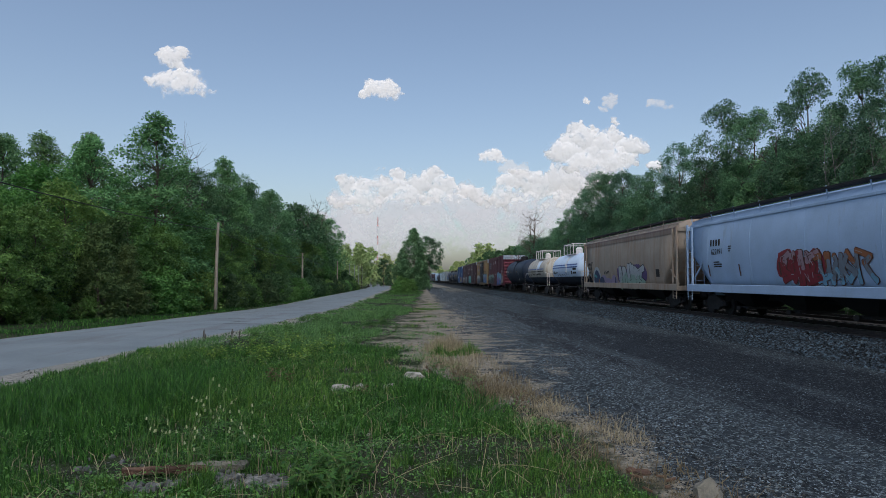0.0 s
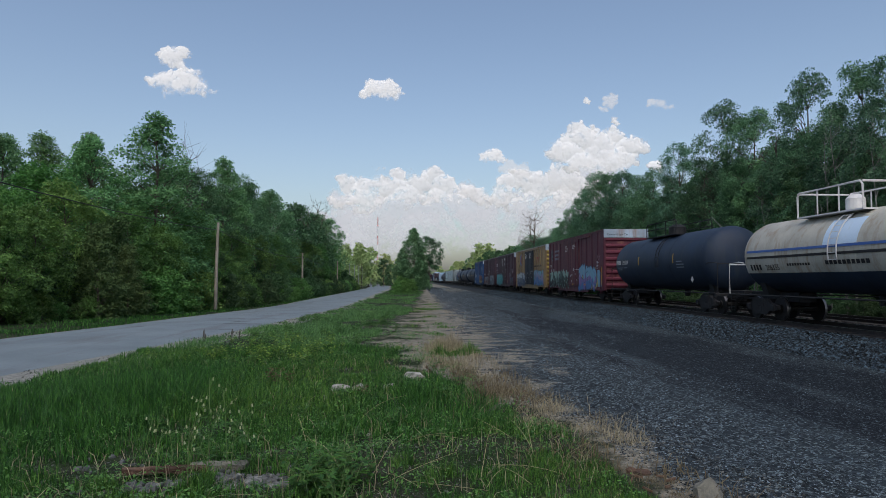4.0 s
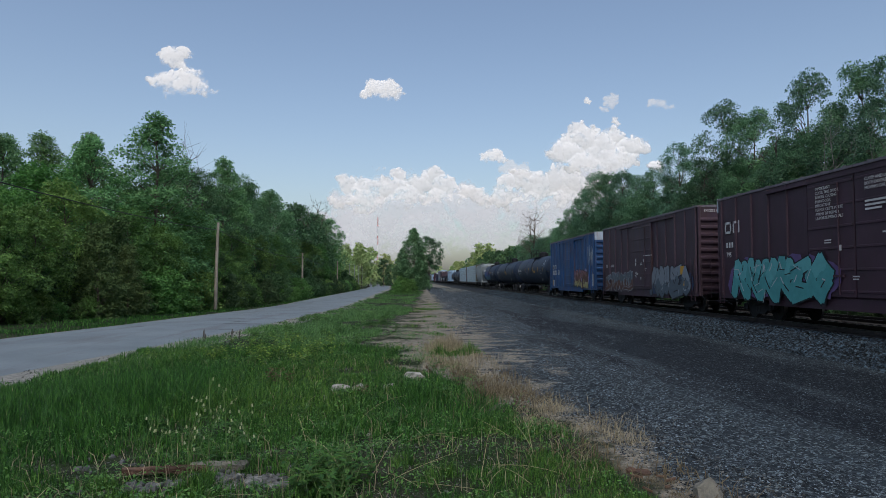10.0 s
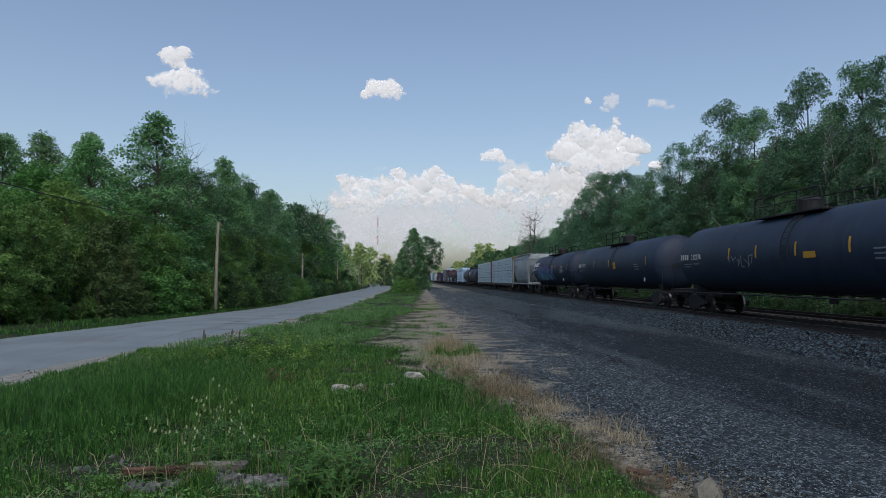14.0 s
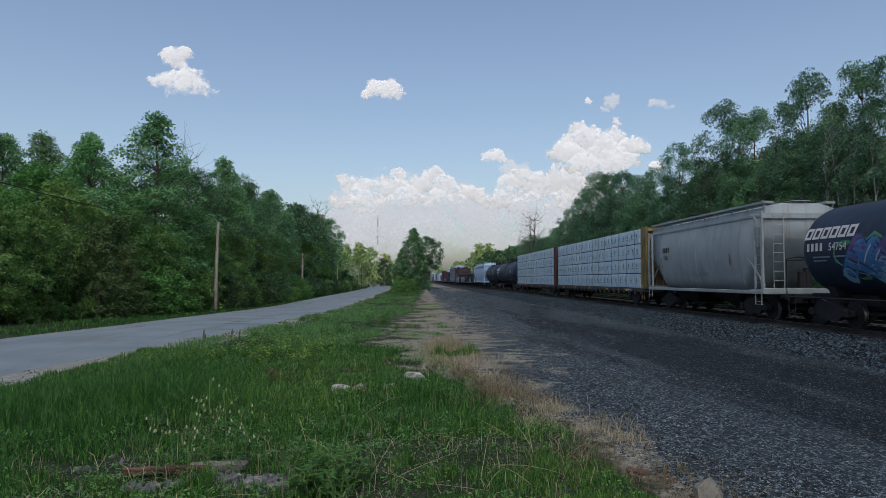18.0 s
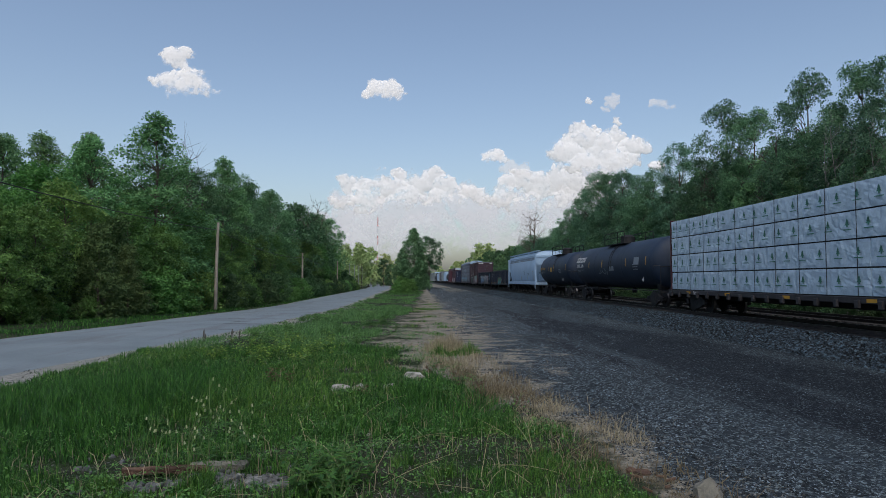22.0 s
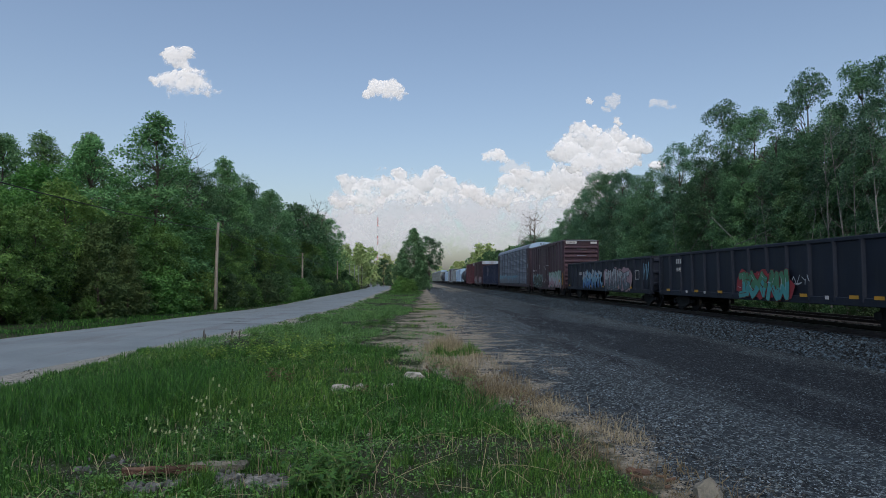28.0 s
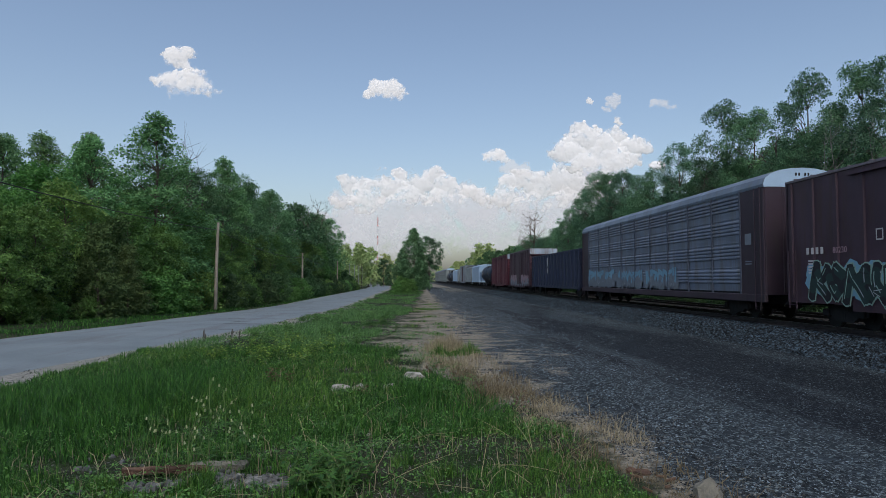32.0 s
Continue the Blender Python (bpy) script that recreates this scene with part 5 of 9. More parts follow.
def black_tank(label, s0, s1, number, marks=4, num_at="far", yticks=(), r=1.54, extra=None, txt=M_WHITE, brand=None):
    car, h, zc, r = tankcar(label, s0 * K, s1 * K, r, C_BLACK, None, None, "walk", None, 1.06 + r)
    y = h - 1.6 if num_at == "far" else -h + 4.2
    on_tank(blocks(y, 2.55, marks, 0.26, 0.18, -r, txt, car), zc, r)
    on_tank(words(number, -r, y - marks * 0.25 - 0.15, 2.55, 0.36, txt, car), zc, r)
    on_tank(bars([(y - 0.3, 2.32, 0.9, 0.05), (y - 0.3, 2.2, 0.7, 0.05), (y - 1.4, 2.32, 0.6, 0.05)], -r, S["grey"], car), zc, r)
    yticks = [t_ for t_ in yticks if not (y - marks * 0.25 - 1.75 < t_ < y + 0.2)]
    ticks(car, -r, 2.45, yticks, M_YELLOW, 0.1, 0.5, (zc, r))
    on_tank(bars([(-h + 4.4, 2.35, 0.9, 0.05), (-h + 4.4, 2.2, 0.9, 0.05), (-h + 4.4, 2.5, 0.7, 0.05)], -r, S["grey"], car), zc, r)
    dm = B()
    for yy in (-h + 2.3,):
        X = -r - 0.09
        v = [dm.verts.new(q) for q in ((X, yy, 1.45), (X, yy - 0.14, 1.6), (X, yy, 1.75), (X, yy + 0.14, 1.6))]
        dm.faces.new(v)
        v2 = [dm.verts.new((q.co.x + 0.02, q.co.y, q.co.z)) for q in v]
        dm.faces.new(v2[::-1])
    part("placard", dm, M_WHITE, car, "white diamond hazard placard")
    if brand:
        for k in range(brand):
            em = bars([(h - 1.4 - 0.44 * k, 2.95, 0.37, 0.09), (h - 1.4 - 0.44 * k, 3.26, 0.37, 0.09), (h - 1.4 - 0.44 * k, 3.04, 0.10, 0.22), (h - 1.67 - 0.44 * k, 3.04, 0.10, 0.22)], -r, M_WHITE, car, "emblem")
            for v in em.data.vertices:
                v.co.y -= 0.18 * (v.co.z - 2.95)
            on_tank(em, zc, r)
    return car, h, zc, r


# 5 black tank
black_tank("black tank car with white numbers beside a red boxcar", 78.8, 94.3, "293064", yticks=(6.3, 4.4, 2.2, -3.0))
# 6 red boxcar
half_est = (113.5 - 95.55) * K / 2
dr = [(-half_est + 6.7, -half_est + 9.2), (-half_est + 9.25, -half_est + 11.8)]
car, h = boxcar("dark red high-cube boxcar with blue and mint graffiti", 95.55 * K, 113.5 * K, 5.18, C_RED, C_REDEND, C_RED, dr,
                even(13, dr), "wide", C_WHITEPANEL, C_RED, C_RED, 8, 0.92)
X = W - 0.062
sprayed_shapes(car, X + 0.018, [(-h + 1.3, 1.45, 1.15, 0.85, 0, S["sky"]), (-h + 1.9, 1.25, 0.6, 0.5, 0, S["yellow"]), (-h + 2.3, 1.75, 0.5, 0.8, 15, S["yellow"])])
graffiti(car, -h + 1.9, -h + 6.7, 0.88, 2.65, X, 31, [S["blue"], S["violet"], S["sky"], S["sky"]], S["navy"], S["yellow"], 3, 0.40)
graffiti(car, h - 8.2, h - 0.8, 0.95, 2.35, X - 0.045, 33, [S["black"], S["forest"], S["mint"]], S["mint"], S["forest"], 5, 0.28)
words("218", X, h - 0.8, 2.35, 0.3, M_WHITE, car)
words("326", X, h - 2.0, 2.35, 0.3, M_WHITE, car)
blocks(h - 0.8, 2.75, 2, 0.24, 0.18, X, M_WHITE, car)
for i in range(3):
    blocks(h - 2.7, 4.1 - 0.36 * i, (8, 7, 7)[i], 0.2, 0.2, X, S["grey"], car, "emblem_lettering", 0.15)
bm = B()
n_ = 20
bm.faces.new([bm.verts.new((X - 0.004, h - 1.6 + 0.42 * math.cos(2 * math.pi * i / n_), 3.9 + 0.55 * math.sin(2 * math.pi * i / n_))) for i in range(n_)])
part("emblem", bm, S["black"], car, "worn dark oval emblem")
bm = B()
stroke(bm, [(h - 1.6 + 0.42 * math.cos(2 * math.pi * i / 20), 3.9 + 0.55 * math.sin(2 * math.pi * i / 20)) for i in range(21)], 0.05, X - 0.008)
stroke(bm, [(h - 1.45, 3.65), (h - 1.75, 3.75), (h - 1.5, 4.05), (h - 1.7, 4.2)], 0.07, X - 0.008)
part("emblem", bm, S["grey"], car, "worn grey ring of the emblem")
words("Important\nClose This Door\nBefore Closing\nMain Door", W - 0.135, -h + 11.0, 4.4, 0.14, M_WHITE, car, "notice")
words("Close and Lock\nBoth Doors Before\nMoving Car", W - 0.135, -h + 8.5, 4.4, 0.14, M_WHITE, car, "notice")
words("Excess Height Car", -1.35, -h - 0.112, 4.72, 0.2, M_BLACKTXT, car, face="end")
data_lines(-h + 1.6, 2.9, car, X, M_WHITE, 6, 0.5, 0.05, 8)
for y in (-h + 0.25, -h + 5.0, h - 4.2, h - 9.5):
    bars([(y, 1.15, 0.45, 0.1) if y > -h + 1 else (y, 1.2, 0.09, 1.3)], X - 0.06, M_YELLOW, car, "reflector")
tag(car, scribble(41, -h + 0.7, -h + 1.4, 2.95, 3.4, 4), X, S["pink"], 0.03)
stencils(car, -h + 6.7, -h + 11.8, 8, top=2.4)
# 7 yellow boxcar
half_est = (133.3 - 115.25) * K / 2
dr = [(half_est - 11.8, half_est - 9.3), (half_est - 9.25, half_est - 6.75)]
car, h = boxcar("faded yellow high-cube boxcar with navy doors and blue graffiti", 115.25 * K, 133.3 * K, 5.18, C_YEL, C_YELEND, C_NAVY, dr,
                even(17, dr), "post", C_WHITEPANEL, C_ROOFCREAM, C_YEL, 9, 0.92)
words("667568", X - 0.004, h - 1.4, 2.62, 0.36, M_BLACKTXT, car, width=1.35)
blocks(h - 2.2, 3.1, 4, 0.27, 0.22, X, M_BLACKTXT, car)
for i, (nm_, paths) in enumerate((("red", ([(h - 2.95, 4.42), (h - 3.5, 3.97), (h - 2.95, 3.52)], [(h - 4.35, 4.42), (h - 3.8, 3.97), (h - 4.35, 3.52)])),
                                  ("blue", ([(h - 3.12, 4.62), (h - 3.60, 4.22), (h - 3.65, 3.72), (h - 3.15, 3.30)], [(h - 4.20, 4.62), (h - 3.70, 4.22), (h - 3.65, 3.72), (h - 4.18, 3.30)])))):
    bm = B()
    for pts in paths:
        stroke(bm, pts, 0.19, X - 0.006 - 0.008 * i)
    part("emblem", bm, S[nm_], car, "crossed blue and red bars emblem")
words("next\nload", X - 0.004, h - 1.9, 4.05, 0.26, M_BLACKTXT, car)
words("any\nroad", X - 0.004, h - 4.75, 4.05, 0.26, M_BLACKTXT, car)
bars([(-h + 5.0 - 0.62 * i, 3.85, 0.5, 0.14) for i in range(3)] + [(-h + 4.85 - 0.62 * i, 3.35, 0.16, 0.5) for i in range(3)], X - 0.004, S["red"], car, "emblem")
words("RAILCAR POOLING EXPERTS", X - 0.004, -h + 6.1, 2.95, 0.3, M_BLACKTXT, car, width=1.15)
words("IMPORTANT\nCLOSE THIS DOOR\nBEFORE CLOSING\nMAIN DOOR", W - 0.135, h - 7.1, 4.45, 0.15, M_WHITE, car, "notice")
words("CLOSE AND LOCK\nBOTH DOORS\nBEFORE\nMOVING CAR", W - 0.135, h - 9.8, 4.45, 0.15, M_WHITE, car, "notice")
stencils(car, h - 11.8, h - 6.75, 9, top=2.5)
graffiti(car, -h + 0.7, -h + 5.9, 0.95, 2.55, X, 51, [S["blue"], S["lilac"], S["sky"]], S["navy"], S["teal"], 4, 0.36)
graffiti(car, h - 6.6, h - 1.2, 0.85, 2.35, X, 53, [S["navy"], S["slate"], S["white"]], S["navy"], S["pink"], 4, 0.36)
words("EXCESS HEIGHT CAR", -1.35, -h - 0.112, 4.72, 0.2, M_BLACKTXT, car, face="end")
# 8 maroon boxcar
half_est = (152.75 - 135.0) * K / 2
dr = [(half_est - 11.4, half_est - 9.1), (half_est - 9.05, half_est - 6.7)]
car, h = boxcar("dark maroon high-cube boxcar with turquoise graffiti", 135.0 * K, 152.75 * K, 5.18, C_MAROON, C_MAROON, C_MAROON, dr,
                even(15, dr), "post", C_WHITEPANEL, C_ROOFDUST, C_MAROON, 9, 0.92)
graffiti(car, h - 7.9, h - 1.5, 0.85, 2.45, X - 0.075, 61, [S["teal"], S["teal"], S["sea"]], S["black"], S["purple"], 5, 0.36)
bars([(h - 0.7, 3.55, 0.55, 0.1), (h - 0.7, 3.95, 0.55, 0.1), (h - 0.7, 3.55, 0.1, 0.5), (h - 1.15, 3.55, 0.1, 0.5), (h - 1.4, 3.55, 0.1, 0.5), (h - 1.85, 3.55, 0.1, 0.5), (h - 1.4, 3.95, 0.3, 0.1)], X, M_WHITE, car, "emblem")
words("795", X, h - 0.8, 2.55, 0.3, M_WHITE, car)
blocks(h - 0.8, 2.95, 3, 0.22, 0.18, X, M_WHITE, car)
words("IMPORTANT\nCLOSE THIS DOOR\nBEFORE CLOSING\nMAIN DOOR\nIMPORTANT\nFERMER CETTE PORTE\nAVANT DE FERMER\nLA PORTE PRINCIPALE", W - 0.135, h - 7.2, 4.55, 0.14, M_WHITE, car, "notice")
words("CLOSE AND LOCK\nBOTH DOORS BEFORE\nMOVING CAR", W - 0.135, h - 9.6, 4.55, 0.14, M_WHITE, car, "notice")
bars([(h - 9.6, 3.9 - 0.12 * i, 1.0 - 0.15 * (i % 3), 0.06) for i in range(3)], W - 0.135, M_WHITE, car, "notice")
tag(car, scribble(63, -h + 2.8, -h + 3.8, 1.4, 2.6, 4), X, S["white"], 0.05)
graffiti(car, -h + 0.7, -h + 3.3, 0.92, 1.95, X, 65, [S["black"], S["navy"]], S["slate"], None, 4, 0.2)
for y in (h - 3.2, h - 6.0, -h + 5.5, -h + 1.7):
    bars([(y, 1.1, 0.1, 0.5)], X - 0.02, M_YELLOW, car, "reflector")
data_lines(-h + 1.7, 2.9, car, X, M_WHITE, 6, 0.6, 0.05, 9)
words("EXCESS HEIGHT", -1.35, -h - 0.112, 4.72, 0.22, M_BLACKTXT, car, face="end")


def short_box(label, s0, s1, body, number, panel, ribs=9, style="post", end=None):
    half_est = (s1 - s0) * K / 2
    dr = [(half_est - 9.5, half_est - 6.4)]
    car, h = boxcar(label, s0 * K, s1 * K, 5.16, body, end or body, body, dr, even(13, dr), style, panel, C_ROOFDUST, body, ribs, 0.92)
    return car, h


stencils(car, h - 11.4, h - 6.7, 5)
# 9 brown boxcar
car, h = short_box("rusty brown boxcar with grey and white graffiti", 154.8, 169.9, C_BROWN, "80805", None, 10)
words("86150", X, h - 1.9, 2.42, 0.26, M_WHITE, car)
blocks(h - 0.9, 2.42, 2, 0.2, 0.16, X, M_WHITE, car)
graffiti(car, h - 6.3, h - 0.9, 0.9, 2.1, X, 71, [S["brown"], S["slate"]], S["white"], None, 5, 0.24)
graffiti(car, -h + 0.8, -h + 6.0, 0.7, 2.25, X, 73, [S["slate"], S["grey"]], S["black"], S["navy"], 4, 0.34)
words("EXCESS HEIGHT CAR", -1.3, -h - 0.1, 4.82, 0.16, M_WHITE, car, face="end")
bars([(-h + 1.9, 1.85, 0.5, 0.42), (-h + 1.9, 1.3, 0.5, 0.2)], X - 0.015, M_YELLOW, car, "notice")
stencils(car, h - 9.5, h - 6.4, 6)
# 10 blue boxcar
car, h = short_box("faded blue boxcar with rust streaks and orange graffiti", 172.0, 187.1, C_BLUE, "172278", C_WHITEPANEL, 9)
for i, (tx_, yy, zz) in enumerate((("17", h - 1.4, 2.1), ("22", h - 2.25, 2.1), ("78", h - 3.45, 2.1))):
    bars([(yy + 0.06, zz - 0.07, 0.56, 0.4)], X, M_WHITE, car, "number_patch")
    words(tx_, X - 0.008, yy, zz, 0.36, M_BLACKTXT, car)
for yy in (h - 1.4, h - 2.25):
    bars([(yy + 0.06, 2.55, 0.5, 0.38)], X, M_WHITE, car, "number_patch")
    blocks(yy, 2.6, 2, 0.26, 0.17, X - 0.008, M_BLACKTXT, car)
graffiti(car, -h + 1.8, -h + 6.1, 0.95, 2.35, X, 81, [S["yellow"], S["brown"], S["rose"]], S["black"], S["lilac"], 4, 0.34)
tag(car, scribble(83, -h + 0.3, -h + 1.8, 2.6, 4.3, 9), X, S["white"], 0.05)
bars([(-h + 0.6, 1.1, 0.5, 0.9), (h - 1.5, 0.95, 0.4, 0.6)], X, C_WHITEPANEL, car, "notice")
bars([(-h + 0.35, 1.2, 0.1, 1.2), (h - 1.3, 1.1, 0.2, 0.45)], X - 0.006, M_YELLOW, car, "reflector")
# 11 to 13 black tanks
car, h, zc, r = black_tank("black tank car with a white tag near its end", 188.3, 207.8, "212676", yticks=(5.8, 3.4, 1.2, -1.5, -4.4, -7.2), r=1.56)
on_tank(tag(car, scribble(91, -h + 2.0, -h + 3.4, 2.9, 3.7, 5), -r, S["white"], 0.05), zc, r)
on_tank(tag(car, scribble(92, h - 8.6, h - 6.4, 2.1, 2.6, 6), -r, S["grey"], 0.05), zc, r)
on_tank(bars([(-2.0, 2.35, 0.7, 0.22)], -r, M_YELLOW, car, "notice"), zc, r)
car, h, zc, r = black_tank("black tank car with yellow placard patch", 208.9, 227.8, "309231", yticks=(7.6, 5.6, 3.6, 0.0, -7.2), r=1.54)
on_tank(bars([(-1.0, 2.3, 0.55, 0.45)], -r, M_YELLOW, car, "notice"), zc, r)
car, h, zc, r = black_tank("black tank car with large green and blue graffiti", 228.8, 246.9, "54754", yticks=(-3.0, -5.2, -7.8), r=1.54, brand=6)
on_tank(graffiti(car, -h + 7.2, h - 3.4, 1.5, 2.95, -r, 95, [S["sky"], S["blue"], S["purple"]], S["navy"], S["green"], 4, 0.40), zc, r)
on_tank(bars([(-h + 7.9, 2.75, 0.9, 0.18)], -r, M_YELLOW, car, "notice"), zc, r)
on_tank(bars([(-h + 4.0, 2.3, 0.9, 0.5)], -r, S["grey"], car, "notice"), zc, r)
# 14 grey cement hopper
car, h = hopper("grey two-bay covered hopper car with bulging sides", 248.0 * K, 260.1 * K, 4.6, C_GREY, bays=2, bulge=0.34, cage=1.0, walk_mat=C_GREY, sill_h=0.02)
on_side(words("1863", -1.58, h - 2.2, 2.62, 0.34, M_BLACKTXT, car), 4.6, 0.34)
on_side(blocks(h - 2.1, 3.02, 4, 0.26, 0.19, -1.58, M_BLACKTXT, car), 4.6, 0.34)
on_side(tag(car, scribble(97, -1.2, 0.6, 1.75, 2.0, 6), -1.58, S["grey"], 0.04), 4.6, 0.34)
for yy in (h - 1.9, -h + 2.8):
    on_side(bars([(yy, 2.2, 0.09, 0.5)], -1.58, S["orange"], car, "reflector"), 4.6, 0.34)
# 15, 16 lumber
car, h = centerbeam("yellow centre-beam flat car loaded with white-wrapped lumber", 261.2 * K, 284.1 * K, C_CBYEL, C_WRAP, 3)
blocks(-h + 3.2, 0.88, 4, 0.14, 0.2, -1.458, M_WHITE, car)
ticks(car, -1.455, 0.9, [-8, -4, 0.5, 5, 9], M_YELLOW, 0.45, 0.11)
car, h = centerbeam("rust-red centre-beam flat car loaded with white-wrapped lumber", 285.0 * K, 307.3 * K, C_CBRED, C_WRAP, 8)
ticks(car, -1.455, 0.9, [-8, -4, 0.5, 5, 9], M_YELLOW, 0.45, 0.11)
words("88010", -1.458, h - 3.1, 0.88, 0.2, M_WHITE, car)
# 17, 18 black tanks
car, h, zc, r = black_tank("black tank car with bold white emblem letters", 308.3, 327.5, "32486", yticks=(4.6, 1.2, -4.0, -7.6), r=1.54, brand=6)
on_tank(bars([(-0.5, 2.2, 1.0, 0.3), (-h + 4.2, 2.5, 0.9, 0.45)], -r, S["grey"], car, "notice"), zc, r)
on_tank(tag(car, scribble(99, 0.0, 2.2, 1.9, 2.4, 6), -r, S["grey"], 0.04), zc, r)
car, h, zc, r = black_tank("black tank car with yellow numbers", 328.4, 342.5, "680392", yticks=(4.2, 1.6, -0.6, -5.4), r=1.52, txt=M_YELLOW)
on_tank(bars([(0.9, 2.35, 0.7, 0.4)], -r, M_YELLOW, car, "notice"), zc, r)
# 19 white hopper
car, h = hopper("white covered hopper car with a grey stripe, clean paint", 343.2 * K, 363.0 * K, 4.7, C_HOPW, bays=4, bulge=0.22, walk_mat=C_HOPW, brackets=False, seam_r=0.003,
                stripe=(S["grey"], ((3.75, 0.1), (3.89, 0.08), (4.0, 0.06))))
on_side(words("600", -1.575, h - 1.3, 2.0, 0.26, M_BLACKTXT, car), 4.7, 0.22)
on_side(blocks(h - 1.2, 2.35, 4, 0.2, 0.16, -1.575, M_BLACKTXT, car), 4.7, 0.22)
on_side(data_lines(-2.2, 2.6, car, -1.575, M_BLACKTXT, 5, 0.5, 0.05, 11), 4.7, 0.22)
on_side(data_lines(-4.6, 2.3, car, -1.575, M_BLACKTXT, 3, 0.9, 0.05, 12), 4.7, 0.22)
for yy in (h - 1.6, h - 5, 0, -4.2, -h + 2.2):
    on_side(bars([(yy, 1.55, 0.1, 0.5 if yy > -5 else 1.0)], -1.577, S["yellow"], car, "reflector"), 4.7, 0.22)
# 20, 21 gondolas
car, h = gondola("black gondola car with red and turquoise graffiti", 363.9 * K, 382.7 * K, 2.95, C_GON, 15)
graffiti(car, -2.9, 0.6, 0.84, 1.95, -1.635, 101, [S["teal"], S["green"]], S["brown"], S["red"], 4, 0.26)
words("8041", -1.635, h - 2.5, 2.0, 0.3, M_WHITE, car)
blocks(h - 2.5, 2.4, 3, 0.24, 0.18, -1.635, M_WHITE, car)
ticks(car, -1.64, 1.0, [h - 1.2, h - 4.6, h - 7.0, -3.6, -6.2, -7.3], M_YELLOW, 0.42, 0.11)
ticks(car, -1.64, 0.95, [h - 3.6, h - 5.6, -5.0, -8.2], M_WHITE, 0.2, 0.12)
tag(car, scribble(103, -4.2, -3.2, 1.4, 1.8, 4), -1.635, S["white"], 0.03)
car, h = gondola("black gondola car with blue and grey graffiti", 383.8 * K, 403.4 * K, 2.95, C_GON, 15)
graffiti(car, h - 10.4, h - 5.4, 0.9, 2.35, -1.635, 105, [S["blue"], S["sky"], S["white"]], S["navy"], None, 5, 0.24)
graffiti(car, h - 16.2, h - 11.2, 0.8, 2.35, -1.635, 107, [S["slate"], S["grey"], S["white"]], S["black"], S["pink"], 5, 0.26)
words("703", -1.635, h - 5.0, 1.55, 0.28, M_WHITE, car)
blocks(h - 4.0, 1.95, 4, 0.22, 0.17, -1.635, M_WHITE, car)
ticks(car, -1.64, 1.05, [h - 0.6, h - 7.2, h - 10.4, h - 13.6, h - 16.3], M_YELLOW, 0.42, 0.11)
bars([(-h + 2.6, 1.6, 0.7, 0.04), (-h + 2.6, 2.1, 0.7, 0.04), (-h + 2.6, 1.6, 0.04, 0.5), (-h + 1.94, 1.6, 0.04, 0.5)], -1.635, M_WHITE, car, "notice")
tag(car, scribble(109, -h + 0.2, -h + 1.2, 1.5, 2.6, 5), -1.635, S["sky"], 0.05)
# 22 brown boxcar
car, h = short_box("brown boxcar with white and green graffiti", 404.95, 420.15, C_BROWN, "", None, 9)
graffiti(car, -h + 0.75, -h + 6.1, 0.85, 2.3, X, 111, [S["pink"], S["white"], S["mint"]], S["forest"], S["mint"], 4, 0.36)
graffiti(car, h - 6.0, h - 1.4, 0.85, 2.15, X, 113, [S["black"], S["forest"], S["black"]], S["mint"], S["sky"], 4, 0.30)
blocks(h - 1.2, 2.45, 4, 0.22, 0.2, X, M_WHITE, car)
words("80230", X, h - 2.6, 2.45, 0.28, S["pink"], car)
data_lines(h - 1.3, 2.2, car, X, M_WHITE, 5, 0.45, 0.05, 14)
bars([(-h + 1.7, 1.35, 0.5, 0.24), (-h + 0.2, 1.1, 0.12, 1.1)], X - 0.02, M_YELLOW, car, "reflector")
part("number_patch", box(B(), -1.38, -0.42, -h - 0.112, -h - 0.09, 4.80, 5.00), M_WHITE, car, "white plate with black lettering")
words("EXCESS HEIGHT CAR", -1.35, -h - 0.118, 4.86, 0.105, M_BLACKTXT, car, width=0.8, face="end")
part("number_patch", box(B(), 0.85, 1.40, -h - 0.112, -h - 0.09, 4.80, 4.98), M_WHITE, car, "white plate at the top of the end")
part("number_patch", box(B(), -1.35, 1.40, -h - 0.10, -h - 0.09, 5.02, 5.10), S["grey"], car, "worn pale paint along the top of the end")
for zz in (4.30, 3.72):
    part("notice", box(B(), -0.35, 0.45, -h - 0.105, -h - 0.09, zz, zz + 0.04), S["grey"], car)
stencils(car, h - 9.5, h - 6.4, 7)
bars([(h - 4.6, 2.75, 0.3, 0.04), (h - 4.6, 3.05, 0.3, 0.04), (h - 4.6, 2.75, 0.04, 0.34), (h - 4.86, 2.75, 0.04, 0.34)], X, M_WHITE, car, "notice")
